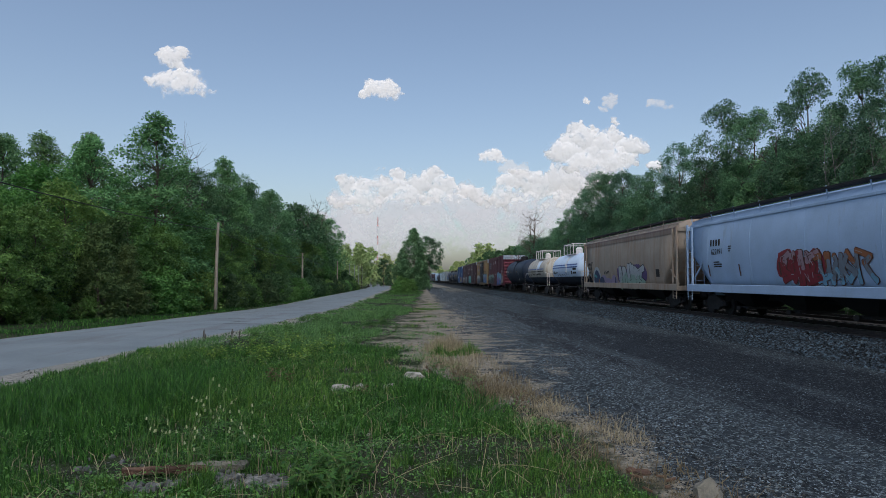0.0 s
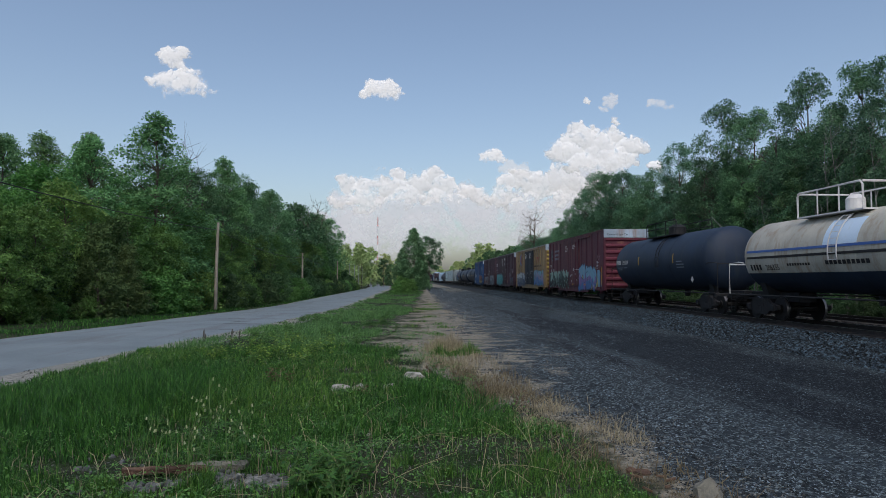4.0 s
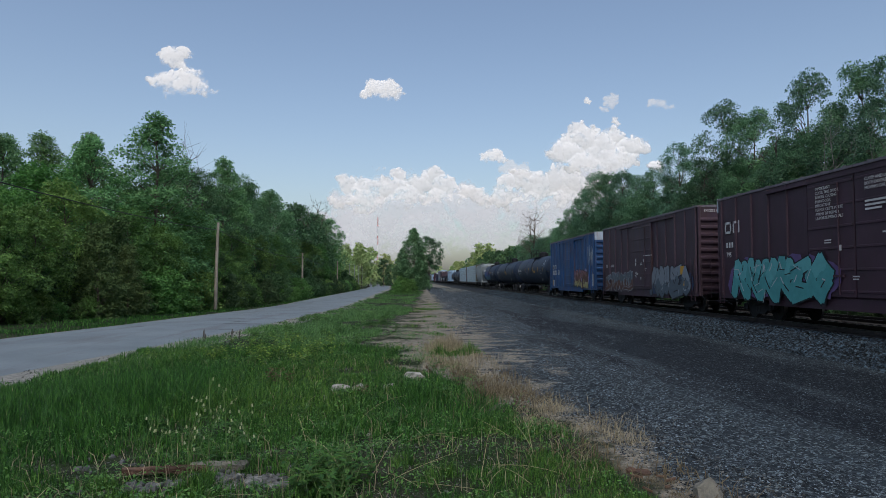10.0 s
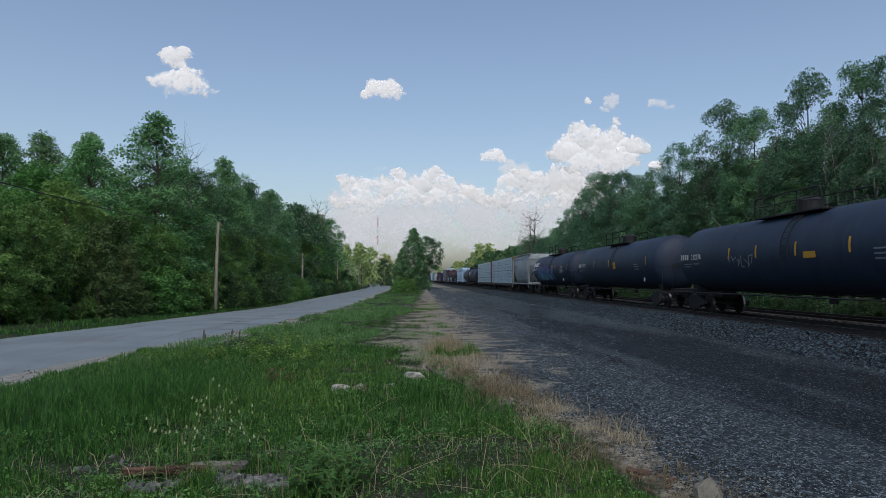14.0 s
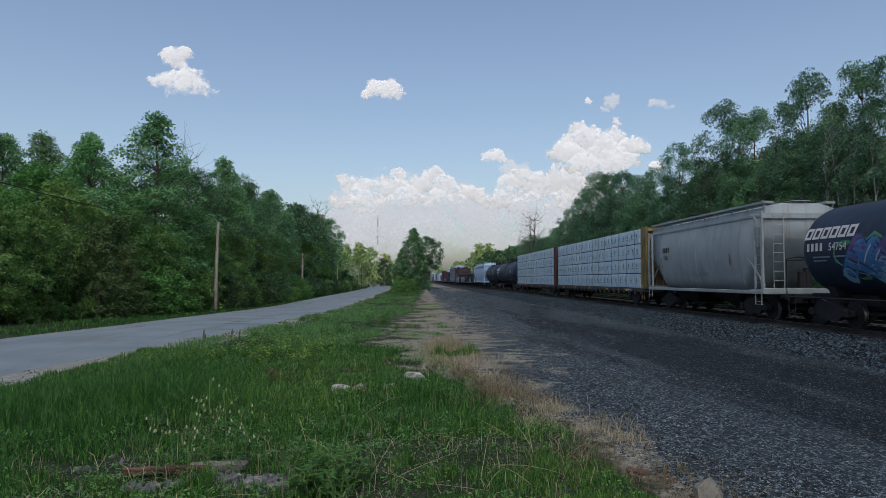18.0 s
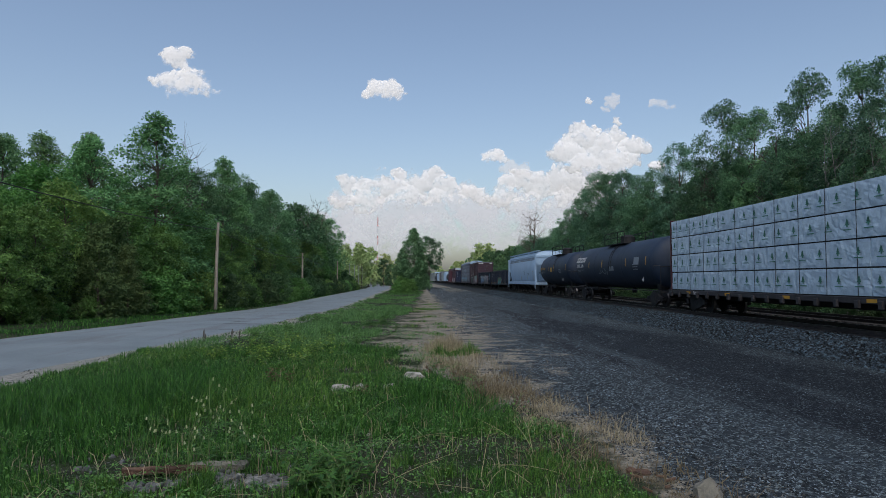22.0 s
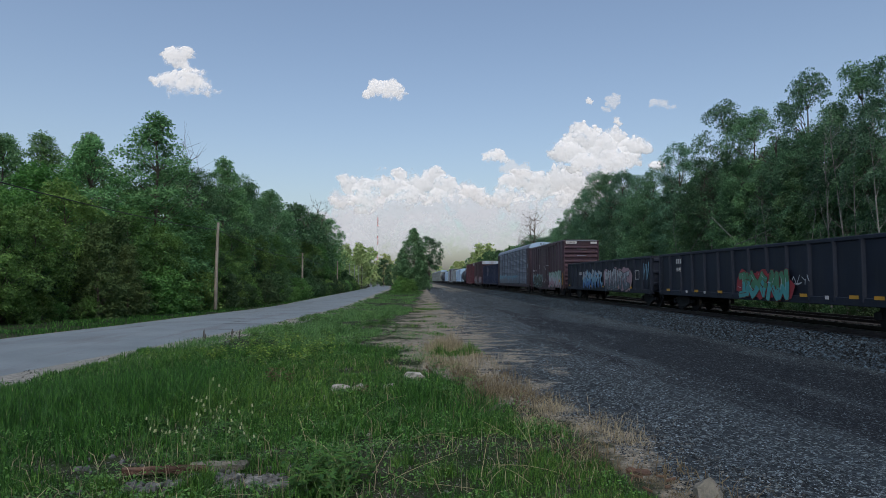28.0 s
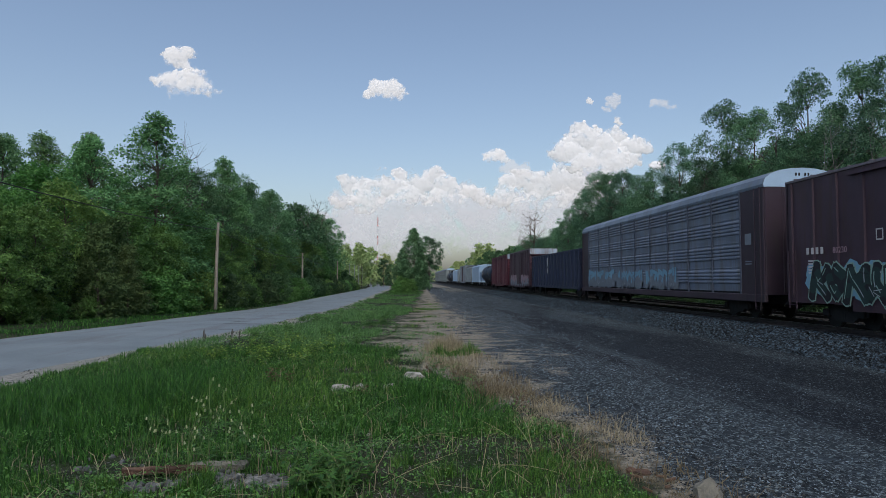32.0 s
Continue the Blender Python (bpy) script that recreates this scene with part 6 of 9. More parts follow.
# 23 autorack
car, h = autorack("grey ribbed autorack car with brown frame and pale roof", 421.7 * K, 448.3 * K, 5.95, C_RACK, C_RACKFR, C_RACKROOF, post_mat=C_RACKPOST)
part("deck_edge", box(B(), -1.60, -1.56, -h + 0.5, h - 0.5, 0.74, 0.98), C_SEAL, car, "rust and yellow deck edge")
for i, (a, b) in enumerate(((h - 8.2, h - 2.0), (h - 13.5, h - 9.0), (h - 18.5, h - 14.2))):
    graffiti(car, a, b, 1.05, 2.25, -1.57, 121 + i, [S["grey"], S["sky"]], C_RACK, S["grey"], 4, 0.2)
bars([(-h + 1.5, 3.0, 0.5, 0.45), (-h + 1.5, 2.3, 0.5, 0.05), (-h + 1.5, 2.2, 0.5, 0.05)], -1.575, S["grey"], car, "notice")
# 24 to the end
car, h = gondola("dark blue high-sided gondola car with a white patch", 449.3 * K, 469.6 * K, 4.12, C_GONBLUE, 17)
bars([(2.0, 2.9, 0.45, 0.85), (2.0, 2.2, 0.45, 0.5)], -1.635, M_WHITE, car, "number_patch")
car, h = short_box("maroon boxcar with pale graffiti and white end panel", 471.0, 485.9, C_MAROON, "", C_WHITEPANEL, 9)
graffiti(car, -h + 0.5, h - 1.0, 0.9, 2.1, X, 131, [S["grey"], S["pink"]], S["pink"], None, 8, 0.25)
car, h = boxcar("dark red boxcar with white roof panel", 488.2 * K, 505.7 * K, 5.16, C_RED, C_RED, C_RED, [(-1.6, 1.6)], even(13, [(-1.6, 1.6)]), "post", C_WHITEPANEL, C_RED, C_RED, 9, 0.92)
black_tank("black tank car in the rear of the train", 507.0, 523.5, "5230", yticks=(3.0, -3.0))
hopper("pale grey covered hopper car", 525.0 * K, 540.6 * K, 4.6, C_HOPW, bays=3)
hopper("light grey covered hopper car", 541.8 * K, 557.6 * K, 4.6, C_GREY, bays=3)
boxcar("cream boxcar with a dark end", 559.0 * K, 576.5 * K, 5.16, P("cream_boxcar_paint", (0.42, 0.38, 0.30)), C_MAROON, C_MAROON, [(-1.6, 1.6)], even(13, [(-1.6, 1.6)]), "post", None, None, None, 9, 0.92)
hopper("white covered hopper car", 587.0 * K, 606.5 * K, 4.6, C_HOPW, bays=4)
black_tank("grimy black tank car far back in the train", 608.0, 624.0, "4402", yticks=(3.0, -3.0))
black_tank("grimy black tank car far back in the train", 625.2, 643.0, "4518", yticks=(3.0, -3.0))
for i in range(4):
    autorack("tan autorack car with pale roof", (645.0 + 28.3 * i) * K, (671.6 + 28.3 * i) * K, 5.95, C_RACKTAN, C_RACKTAN, C_RACKROOF)
hopper("pale grey covered hopper car", 577.9 * K, 585.9 * K, 4.5, C_GREY, bays=2, cage=0.9)
for o in TEMPLATES:
    bpy.data.objects.remove(o)
# ---- woods ----
LEAF = {
    "oak": mat("oak_leaves", (0.056, 0.148, 0.066), (0.152, 0.305, 0.126), 0.6, 0, 0.5, 8, 0, island=True, spread=0.36, trans=0.33),
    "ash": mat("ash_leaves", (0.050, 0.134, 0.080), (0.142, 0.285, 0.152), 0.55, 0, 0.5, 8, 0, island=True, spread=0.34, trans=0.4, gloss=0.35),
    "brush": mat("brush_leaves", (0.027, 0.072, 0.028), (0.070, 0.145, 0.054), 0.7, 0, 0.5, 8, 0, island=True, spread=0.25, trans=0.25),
    "maple": mat("maple_leaves", (0.066, 0.170, 0.042), (0.155, 0.310, 0.076), 0.6, 0, 0.5, 8, 0, island=True, spread=0.24, trans=0.35),
    "dense": mat("linden_leaves", (0.046, 0.118, 0.060), (0.112, 0.235, 0.105), 0.55, 0, 0.5, 8, 0, island=True, spread=0.3, trans=0.25),
    "poplar": mat("poplar_leaves", (0.076, 0.196, 0.078), (0.185, 0.365, 0.136), 0.55, 0, 0.5, 8, 0, island=True, spread=0.26, trans=0.33),
    "cedar": mat("cedar_sprays", (0.040, 0.092, 0.032), (0.098, 0.164, 0.052), 0.8, 0, 0.5, 8, 0, island=True, spread=0.15, trans=0.2),
    # sunlight on the distant trees is put into this pale leaf colour
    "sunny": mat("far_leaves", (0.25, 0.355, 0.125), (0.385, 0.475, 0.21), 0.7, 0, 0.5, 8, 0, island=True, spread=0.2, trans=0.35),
}
BARK = mat("grey_bark", (0.13, 0.11, 0.09), (0.075, 0.065, 0.055), 0.95, 0, 3, 30, 0.8)
BARK_PALE = mat("pale_bark", (0.23, 0.24, 0.23), (0.13, 0.132, 0.128), 0.9, 0, 3, 30, 0.4)


def leaf_cloud(rs, centres, radii, count, size, flat=0.75):
    """Leaves in tilted, drooping sprays round clump centres, with a loose filling; returns verts and quads."""
    unit = lambda v: v / np.maximum(np.linalg.norm(v, axis=1), 1e-6)[:, None]
    per = 7
    si = np.repeat(np.arange(len(centres)), per)
    d = unit(rs.normal(size=(len(si), 3)) + np.array([0, 0, 0.25]))
    sc = centres[si] + d * (radii[si] * rs.uniform(0.45, 1.0, len(si)))[:, None] * np.array([1, 1, flat])
    sr = radii[si] * rs.uniform(0.30, 0.62, len(si))
    sn = unit(d * 0.75 + np.array([0, 0, 0.75]) + 0.22 * rs.normal(size=d.shape))
    su = unit(np.cross(sn, rs.normal(size=sn.shape)))
    sv = np.cross(sn, su)
    n1 = int(count * 0.78)
    k = rs.choice(len(si), n1, p=sr ** 2 / (sr ** 2).sum())
    r, a = np.sqrt(rs.rand(n1)) * rs.uniform(0.75, 1.2, n1), rs.rand(n1) * 2 * np.pi
    out = su[k] * np.cos(a)[:, None] + sv[k] * np.sin(a)[:, None]
    p = sc[k] + out * (r * sr[k])[:, None] + sn[k] * (0.16 * sr[k] * rs.normal(size=n1))[:, None]
    p[:, 2] -= 0.32 * sr[k] * r * r
    nn = unit(sn[k] + 0.5 * rs.normal(size=(n1, 3)))
    ax = out + 0.6 * rs.normal(size=(n1, 3)) + np.array([0, 0, -0.3])
    n2 = count - n1
    w = radii ** 2
    ci = rs.choice(len(centres), n2, p=w / w.sum())
    q = centres[ci] + unit(rs.normal(size=(n2, 3))) * (radii[ci] * rs.rand(n2) ** 0.45)[:, None] * np.array([1, 1, flat])
    p = np.concatenate([p, q])
    nn = np.concatenate([nn, unit(rs.normal(size=(n2, 3)))])
    ax = np.concatenate([ax, rs.normal(size=(n2, 3))])
    b = unit(np.cross(nn, ax))
    a = np.cross(b, nn)
    s = size * rs.uniform(0.55, 1.25, count)[:, None]
    v = np.stack([p - a * s * 0.5, p + b * s * 0.36 + a * s * 0.05, p + a * s * 0.62, p - b * s * 0.36 + a * s * 0.05], 1).reshape(-1, 3)
    return v, np.arange(count * 4).reshape(-1, 4)


def tree_parts(seed, h, rad, base, n_clumps, leaves, leaf, shape="round", lean=0.0, bare=False, trunk_r=None, clump=1.0):
    """Trunk and limbs as one mesh, crown as another; for a tree of height h, its crown from base upwards."""
    rs = np.random.RandomState(seed)
    bm = B()
    tr = trunk_r or 0.012 * h + 0.03
    top = Vector((lean * h * 0.3, 0, h * 0.86))
    spine = [Vector((lean * h * 0.3 * (i / 6) ** 2 + rs.normal() * 0.04 * (i > 0), rs.normal() * 0.04 * (i > 0), h * 0.86 * i / 6)) for i in range(7)]
    tube(bm, spine, tr, 7, tr * 0.18)
    cs, rr = [], []
    for i in range(n_clumps):
        u = (i + rs.rand()) / n_clumps
        z = base + (h - base) * u
        if shape == "round":
            env = math.sin(math.pi * min(1, 0.16 + 0.82 * u)) ** 0.65
        elif shape == "tall":
            env = (0.72 + 0.28 * math.sin(math.pi * u)) * (1 - u ** 2.6) ** 0.75
        elif shape == "cone":
            env = 1.02 - 0.95 * u
        else:
            env = 0.9 * math.sqrt(max(0.05, 1 - u * u))
        a = rs.rand() * 2 * math.pi
        q = rad * env * (0.35 + 0.65 * rs.rand() ** 0.5) * rs.uniform(0.8, 1.15)
        c = Vector((q * math.cos(a) + lean * h * 0.3 * u, q * math.sin(a), z))
        cs.append(c)
        rr.append(clump * rad * (0.20 + 0.16 * rs.rand()) * (1 - 0.4 * u * (shape == "tall")))
        f = spine[min(6, max(0, int(6 * max(0.05, (z - 0.45 * q) / (h * 0.86)))))]
        if i % 2 == 0 or bare:
            mid = f.lerp(c, 0.5) + Vector((0, 0, 0.12 * q)) + Vector(rs.normal(size=3)) * 0.08 * rad
            tube(bm, [f, mid, c], tr * (0.30 if bare else 0.19), 4, tr * 0.04)
            if bare:
                for _ in range(4):
                    e = c + Vector(rs.normal(size=3)) * 0.28 * rad + Vector((0, 0, 0.25 * rad))
                    tube(bm, [mid.lerp(c, rs.uniform(0.2, 0.9)), e], tr * 0.08, 3, tr * 0.02)
    leafs = None
    if not bare:
        leafs = leaf_cloud(rs, np.array([list(c) for c in cs]), np.array(rr), leaves, leaf)
    return bm, leafs


def tree_kind(name, label, category, species, bark, *args, **kw):
    e = thing(name, label, category)
    bm, lv = tree_parts(*args, **kw)
    part("trunk", bm, bark, e)
    if lv:
        arrays("crown", lv[0], lv[1], LEAF[species], e)
    return e


KINDS = {
    "poplar": [tree_kind("tree", "tall leafy poplar at the edge of the wood", "tree", "poplar", BARK, 1 + i, 12.0, 2.7, 0.7, 150, 36000, 0.126, "tall", clump=1.2) for i in range(2)],
    "oak": [tree_kind("tree", "dark green broadleaf tree in the wood", "tree", "oak", BARK, 11 + i, 14.0, 3.3, 2.2, 120, 27000, 0.146, "round" if i == 1 else "tall", clump=1.12) for i in range(3)],
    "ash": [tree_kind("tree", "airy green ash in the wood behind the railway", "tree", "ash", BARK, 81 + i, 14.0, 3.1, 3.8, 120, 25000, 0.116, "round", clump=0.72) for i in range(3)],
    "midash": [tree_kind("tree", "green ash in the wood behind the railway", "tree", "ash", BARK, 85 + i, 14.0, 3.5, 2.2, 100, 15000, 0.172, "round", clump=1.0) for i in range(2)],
    "maple": [tree_kind("tree", "fresh green maple at the edge of the wood", "tree", "maple", BARK, 21 + i, 8.0, 2.4, 0.8, 84, 15500, 0.138, "round") for i in range(2)],
    "cedar": [tree_kind("tree", "brownish green cedar beside the road", "tree", "cedar", BARK, 31, 5.2, 1.75, 0.1, 90, 13000, 0.11, "cone")],
    "shrub": [tree_kind("shrub", "leafy shrub at the edge of the wood", "shrub", "maple", BARK, 41 + i, 2.6, 1.5, 0.1, 44, 4600, 0.14, "dome", trunk_r=0.03) for i in range(2)],
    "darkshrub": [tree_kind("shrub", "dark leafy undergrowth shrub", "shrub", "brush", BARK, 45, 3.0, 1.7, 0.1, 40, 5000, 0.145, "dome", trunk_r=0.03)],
    "mid": [tree_kind("tree", "broadleaf tree in the middle distance", "tree", "oak", BARK, 51 + i, 14.0, 3.6, 2.2, 80, 7000, 0.29, "round") for i in range(2)],
    "bushy": [tree_kind("tree", "dense rounded green tree between road and yard", "tree", "dense", BARK, 91 + i, 12.0, 3.4, 0.3, 150, 26000, 0.23, "tall", clump=1.1) for i in range(2)],
    "spreading": [tree_kind("tree", "spreading green tree with an open crown between road and yard", "tree", "dense", BARK, 95, 12.0, 3.4, 4.6, 60, 9000, 0.24, "round", clump=0.85)],
    "far": [tree_kind("tree", "distant tree with sunlight in its leaf colour", "tree", "sunny", BARK, 61 + i, 12.0, 3.8, 1.0, 40, 1300, 0.75, "round") for i in range(2)],
    "fardark": [tree_kind("tree", "distant dark green tree", "tree", "oak", BARK, 65 + i, 13.0, 4.0, 1.0, 40, 1300, 0.75, "round") for i in range(2)],
    "dead": [tree_kind("tree", "bare leafless tree in the wood", "tree", "oak", BARK, 71 + i, 12.0, 2.0, 4.0, 26, 0, 0.1, "round", bare=True) for i in range(2)],
    "paledead": [tree_kind("tree", "pale bare dead tree with thin branches", "tree", "oak", BARK_PALE, 73 + i, 11.0, 1.7, 3.0, 14, 0, 0.1, "tall", lean=0.2 - 0.4 * i, bare=True, trunk_r=0.07) for i in range(2)],
    "birch": [tree_kind("tree", "thin pale-barked dead trunk in the wood", "tree", "oak", BARK_PALE, 75 + i, 11.0, 1.5, 3.5, 12, 0, 0.1, "tall", lean=0.25 * i, bare=True, trunk_r=0.075) for i in range(2)],
}
GROUP = {"poplar": "trees of the wood", "oak": "trees of the wood", "maple": "trees of the wood", "cedar": "cedars", "shrub": "shrubs", "darkshrub": "shrubs",
         "mid": "trees of the wood", "ash": "trees behind the railway", "midash": "trees behind the railway", "bushy": "trees between road and yard", "spreading": "trees between road and yard", "far": "distant trees", "fardark": "distant trees", "dead": "bare trees", "birch": "pale trunks", "paledead": "pale trunks"}
REF_H = {"poplar": 12.0, "oak": 14.0, "maple": 8.0, "cedar": 5.2, "shrub": 2.6, "darkshrub": 3.0, "mid": 14.0, "ash": 14.0, "midash": 14.0, "bushy": 12.0, "spreading": 12.0, "far": 12.0, "fardark": 13.0, "dead": 12.0, "birch": 11.0, "paledead": 11.0}
tree_rng = random.Random(77)


def plant(kind, x, y, h, wide=1.0, turn=None, sink=0.08):
    src = tree_rng.choice(KINDS[kind])
    s = h / REF_H[kind]
    src.scale = (s * wide, s * wide, s)
    o = copy_thing(src, pose(x, y, float(ground_z(x, y)) - sink, 0, 0, tree_rng.uniform(0, 360) if turn is None else turn))
    src.scale = (1, 1, 1)
    tagged(o, group=GROUP[kind])
    return o


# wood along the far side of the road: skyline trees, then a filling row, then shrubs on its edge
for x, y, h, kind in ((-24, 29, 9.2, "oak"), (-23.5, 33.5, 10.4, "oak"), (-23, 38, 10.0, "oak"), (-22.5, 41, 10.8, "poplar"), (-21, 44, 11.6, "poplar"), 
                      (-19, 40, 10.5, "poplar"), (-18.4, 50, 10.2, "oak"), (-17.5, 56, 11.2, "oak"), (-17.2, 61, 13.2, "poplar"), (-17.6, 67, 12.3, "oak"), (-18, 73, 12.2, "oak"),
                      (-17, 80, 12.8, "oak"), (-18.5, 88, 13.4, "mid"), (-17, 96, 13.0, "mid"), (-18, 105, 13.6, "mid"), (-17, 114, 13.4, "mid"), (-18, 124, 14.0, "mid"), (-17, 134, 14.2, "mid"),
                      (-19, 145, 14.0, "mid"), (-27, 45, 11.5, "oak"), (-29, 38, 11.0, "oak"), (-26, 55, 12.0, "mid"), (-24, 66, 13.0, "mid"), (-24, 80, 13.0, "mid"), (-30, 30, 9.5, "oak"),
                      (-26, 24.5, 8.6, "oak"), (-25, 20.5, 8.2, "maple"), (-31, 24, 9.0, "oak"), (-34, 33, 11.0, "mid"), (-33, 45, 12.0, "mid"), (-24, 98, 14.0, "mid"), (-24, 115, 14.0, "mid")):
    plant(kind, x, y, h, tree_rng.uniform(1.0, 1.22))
plant("poplar", -16.6, 43.5, 12.7, 1.26, 40)
plant("dead", -17.6, 52.5, 13.2, 0.8)
plant("dead", -17.8, 62.5, 10.5, 0.7)
plant("dead", -16.5, 118, 16.5, 1.1)
plant("dead", -17.5, 112, 15.0, 1.1)
for x, y, h in ((-17.5, 26.5, 6.6), (-15.9, 26.2, 4.6), (-16.2, 29.2, 5.0), (-14.9, 40.5, 5.2), (-14.7, 45.5, 4.6), (-18.5, 31, 6.0), (-20.5, 24.5, 6.8), (-20.5, 37.0, 8.2), (-18.6, 46.5, 8.4), (-17.2, 33.5, 6.6), (-19.5, 35.5, 5.6), (-15.6, 47, 7.2), (-16.2, 38.5, 6.0), (-15.2, 52, 6.0), (-15.6, 58, 6.5), (-15.4, 66, 6.5),
                (-15.8, 75, 7.0), (-15.5, 86, 7.0), (-22.5, 28, 7.4), (-15.5, 97, 8), (-15.6, 110, 8), (-15.8, 125, 9)):
    plant("maple", x, y, h, tree_rng.uniform(0.9, 1.15))
for x, y, h in ((-14.6, 31.6, 4.4), (-15.3, 34.6, 5.0), (-14.4, 34.4, 3.6)):
    plant("cedar", x, y, h)
y = 17.0
while y < 150:
    far_ = y > 60
    x = np.interp(y, [15, 20, 28, 40, 60, 95, 160], [-15.6, -14.9, -14.2, -13.2, -12.3, -11.0, -10.6])
    plant(tree_rng.choice(("shrub", "darkshrub", "shrub")), x - tree_rng.uniform(0.6, 1.8), y, tree_rng.uniform(1.2, 2.6) * (0.5 if 26.5 < y < 36 else 1.0), tree_rng.uniform(0.9, 1.3))
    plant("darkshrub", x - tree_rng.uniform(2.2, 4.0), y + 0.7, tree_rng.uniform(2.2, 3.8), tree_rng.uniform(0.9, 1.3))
    y += tree_rng.uniform(1.3, 1.9) * (1 + 0.9 * far_)
# wood behind the railway
y = 14.0
while y < 310:
    near = y < 75
    st = 3.3 if near else 5.0 if y < 150 else 8.0
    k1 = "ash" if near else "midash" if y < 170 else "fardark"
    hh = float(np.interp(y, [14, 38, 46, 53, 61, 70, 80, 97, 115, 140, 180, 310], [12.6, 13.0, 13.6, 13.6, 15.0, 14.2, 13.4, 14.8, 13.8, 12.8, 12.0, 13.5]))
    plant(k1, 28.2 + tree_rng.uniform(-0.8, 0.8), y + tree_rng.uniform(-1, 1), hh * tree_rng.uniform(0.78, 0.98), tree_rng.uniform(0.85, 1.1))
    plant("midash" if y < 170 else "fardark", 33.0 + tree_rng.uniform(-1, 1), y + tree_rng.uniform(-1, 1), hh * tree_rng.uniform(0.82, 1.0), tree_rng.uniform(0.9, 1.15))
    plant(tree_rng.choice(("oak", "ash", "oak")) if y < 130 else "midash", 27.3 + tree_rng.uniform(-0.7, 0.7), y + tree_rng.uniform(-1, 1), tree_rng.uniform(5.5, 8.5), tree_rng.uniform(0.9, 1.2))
    # dense dark undergrowth added to deepen the shade seen beneath the cars
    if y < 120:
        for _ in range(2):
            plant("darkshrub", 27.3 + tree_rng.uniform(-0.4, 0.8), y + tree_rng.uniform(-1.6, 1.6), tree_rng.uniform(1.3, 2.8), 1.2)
    y += st * tree_rng.uniform(0.85, 1.15)
for x, y, h in ((27.2, 49.5, 11.5), (27.0, 44.0, 10.2), (27.4, 54.5, 11.0), (27.2, 63.0, 10.4), (27.3, 72.0, 10.0), (27.0, 39.5, 9.0)):
    plant("oak", x, y, h, 1.0)
for x, y, h in ((25.5, 36.5, 11.0), (25.6, 34.6, 11.8), (25.6, 48, 9.6), (25.6, 55, 9.2), (25.6, 62, 9.0), (25.5, 41.0, 9.4), (25.5, 45.6, 9.0), (25.5, 33.0, 9.6)):
    plant("birch", x, y, h, 0.9)
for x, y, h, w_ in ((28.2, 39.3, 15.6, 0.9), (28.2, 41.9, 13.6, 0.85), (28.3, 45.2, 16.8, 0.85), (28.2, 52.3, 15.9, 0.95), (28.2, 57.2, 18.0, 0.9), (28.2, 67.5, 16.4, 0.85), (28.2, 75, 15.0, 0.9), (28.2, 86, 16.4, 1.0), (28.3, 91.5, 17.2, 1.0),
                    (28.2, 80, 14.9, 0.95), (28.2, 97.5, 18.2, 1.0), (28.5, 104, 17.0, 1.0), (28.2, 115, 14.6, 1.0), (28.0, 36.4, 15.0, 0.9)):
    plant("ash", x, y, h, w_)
# low dark shrubs added as a stand-in for shade under the train
y = 22.0
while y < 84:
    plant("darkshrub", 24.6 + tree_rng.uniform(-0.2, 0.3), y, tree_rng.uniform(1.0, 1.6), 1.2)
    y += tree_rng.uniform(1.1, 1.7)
plant("paledead", 25.5, 38.8, 12.2, 0.9)
plant("paledead", 25.5, 37.4, 12.4, 0.9)
plant("dead", 27.0, 47, 13.5, 0.9)
plant("dead", 27.0, 58, 12.0, 0.9)
plant("dead", 27.0, 143, 17.6, 1.35)
plant("dead", 27.6, 151, 17.0, 1.4)
# tree and bushes between road and yard, far trees
plant("bushy", 0.7, 140, 12.9, 0.98)
plant("spreading", 4.0, 143, 11.4, 1.05)
plant("bushy", -1.9, 143, 8.8, 0.85)
plant("bushy", 2.3, 145, 8.4, 0.62)
for x, y, h, w_ in ((-2.0, 98, 2.0, 0.9), (-0.9, 99, 2.4, 0.9), (0.3, 100, 2.2, 0.9), (-2.6, 101, 1.3, 1.0), (-1.4, 101, 2.7, 0.8)):
    plant("shrub", x, y, h, w_)
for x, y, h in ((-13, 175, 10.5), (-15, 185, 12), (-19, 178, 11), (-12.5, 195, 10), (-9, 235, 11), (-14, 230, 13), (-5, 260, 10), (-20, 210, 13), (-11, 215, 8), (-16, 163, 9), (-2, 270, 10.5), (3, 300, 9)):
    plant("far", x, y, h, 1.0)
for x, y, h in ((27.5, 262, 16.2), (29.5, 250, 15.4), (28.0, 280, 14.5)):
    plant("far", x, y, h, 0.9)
plant("fardark", -8.5, 205, 8.5, 1.0)
plant("fardark", -6.5, 215, 7.0, 1.0)
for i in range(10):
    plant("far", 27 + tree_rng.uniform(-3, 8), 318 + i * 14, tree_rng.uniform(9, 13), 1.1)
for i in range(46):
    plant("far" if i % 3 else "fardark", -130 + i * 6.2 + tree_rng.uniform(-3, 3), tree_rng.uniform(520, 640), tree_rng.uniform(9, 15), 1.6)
for ks in KINDS.values():
    for e in ks:
        for c in e.children_recursive:
            bpy.data.objects.remove(c)
        bpy.data.objects.remove(e)

# ---- clouds ----
CLOUDS = []


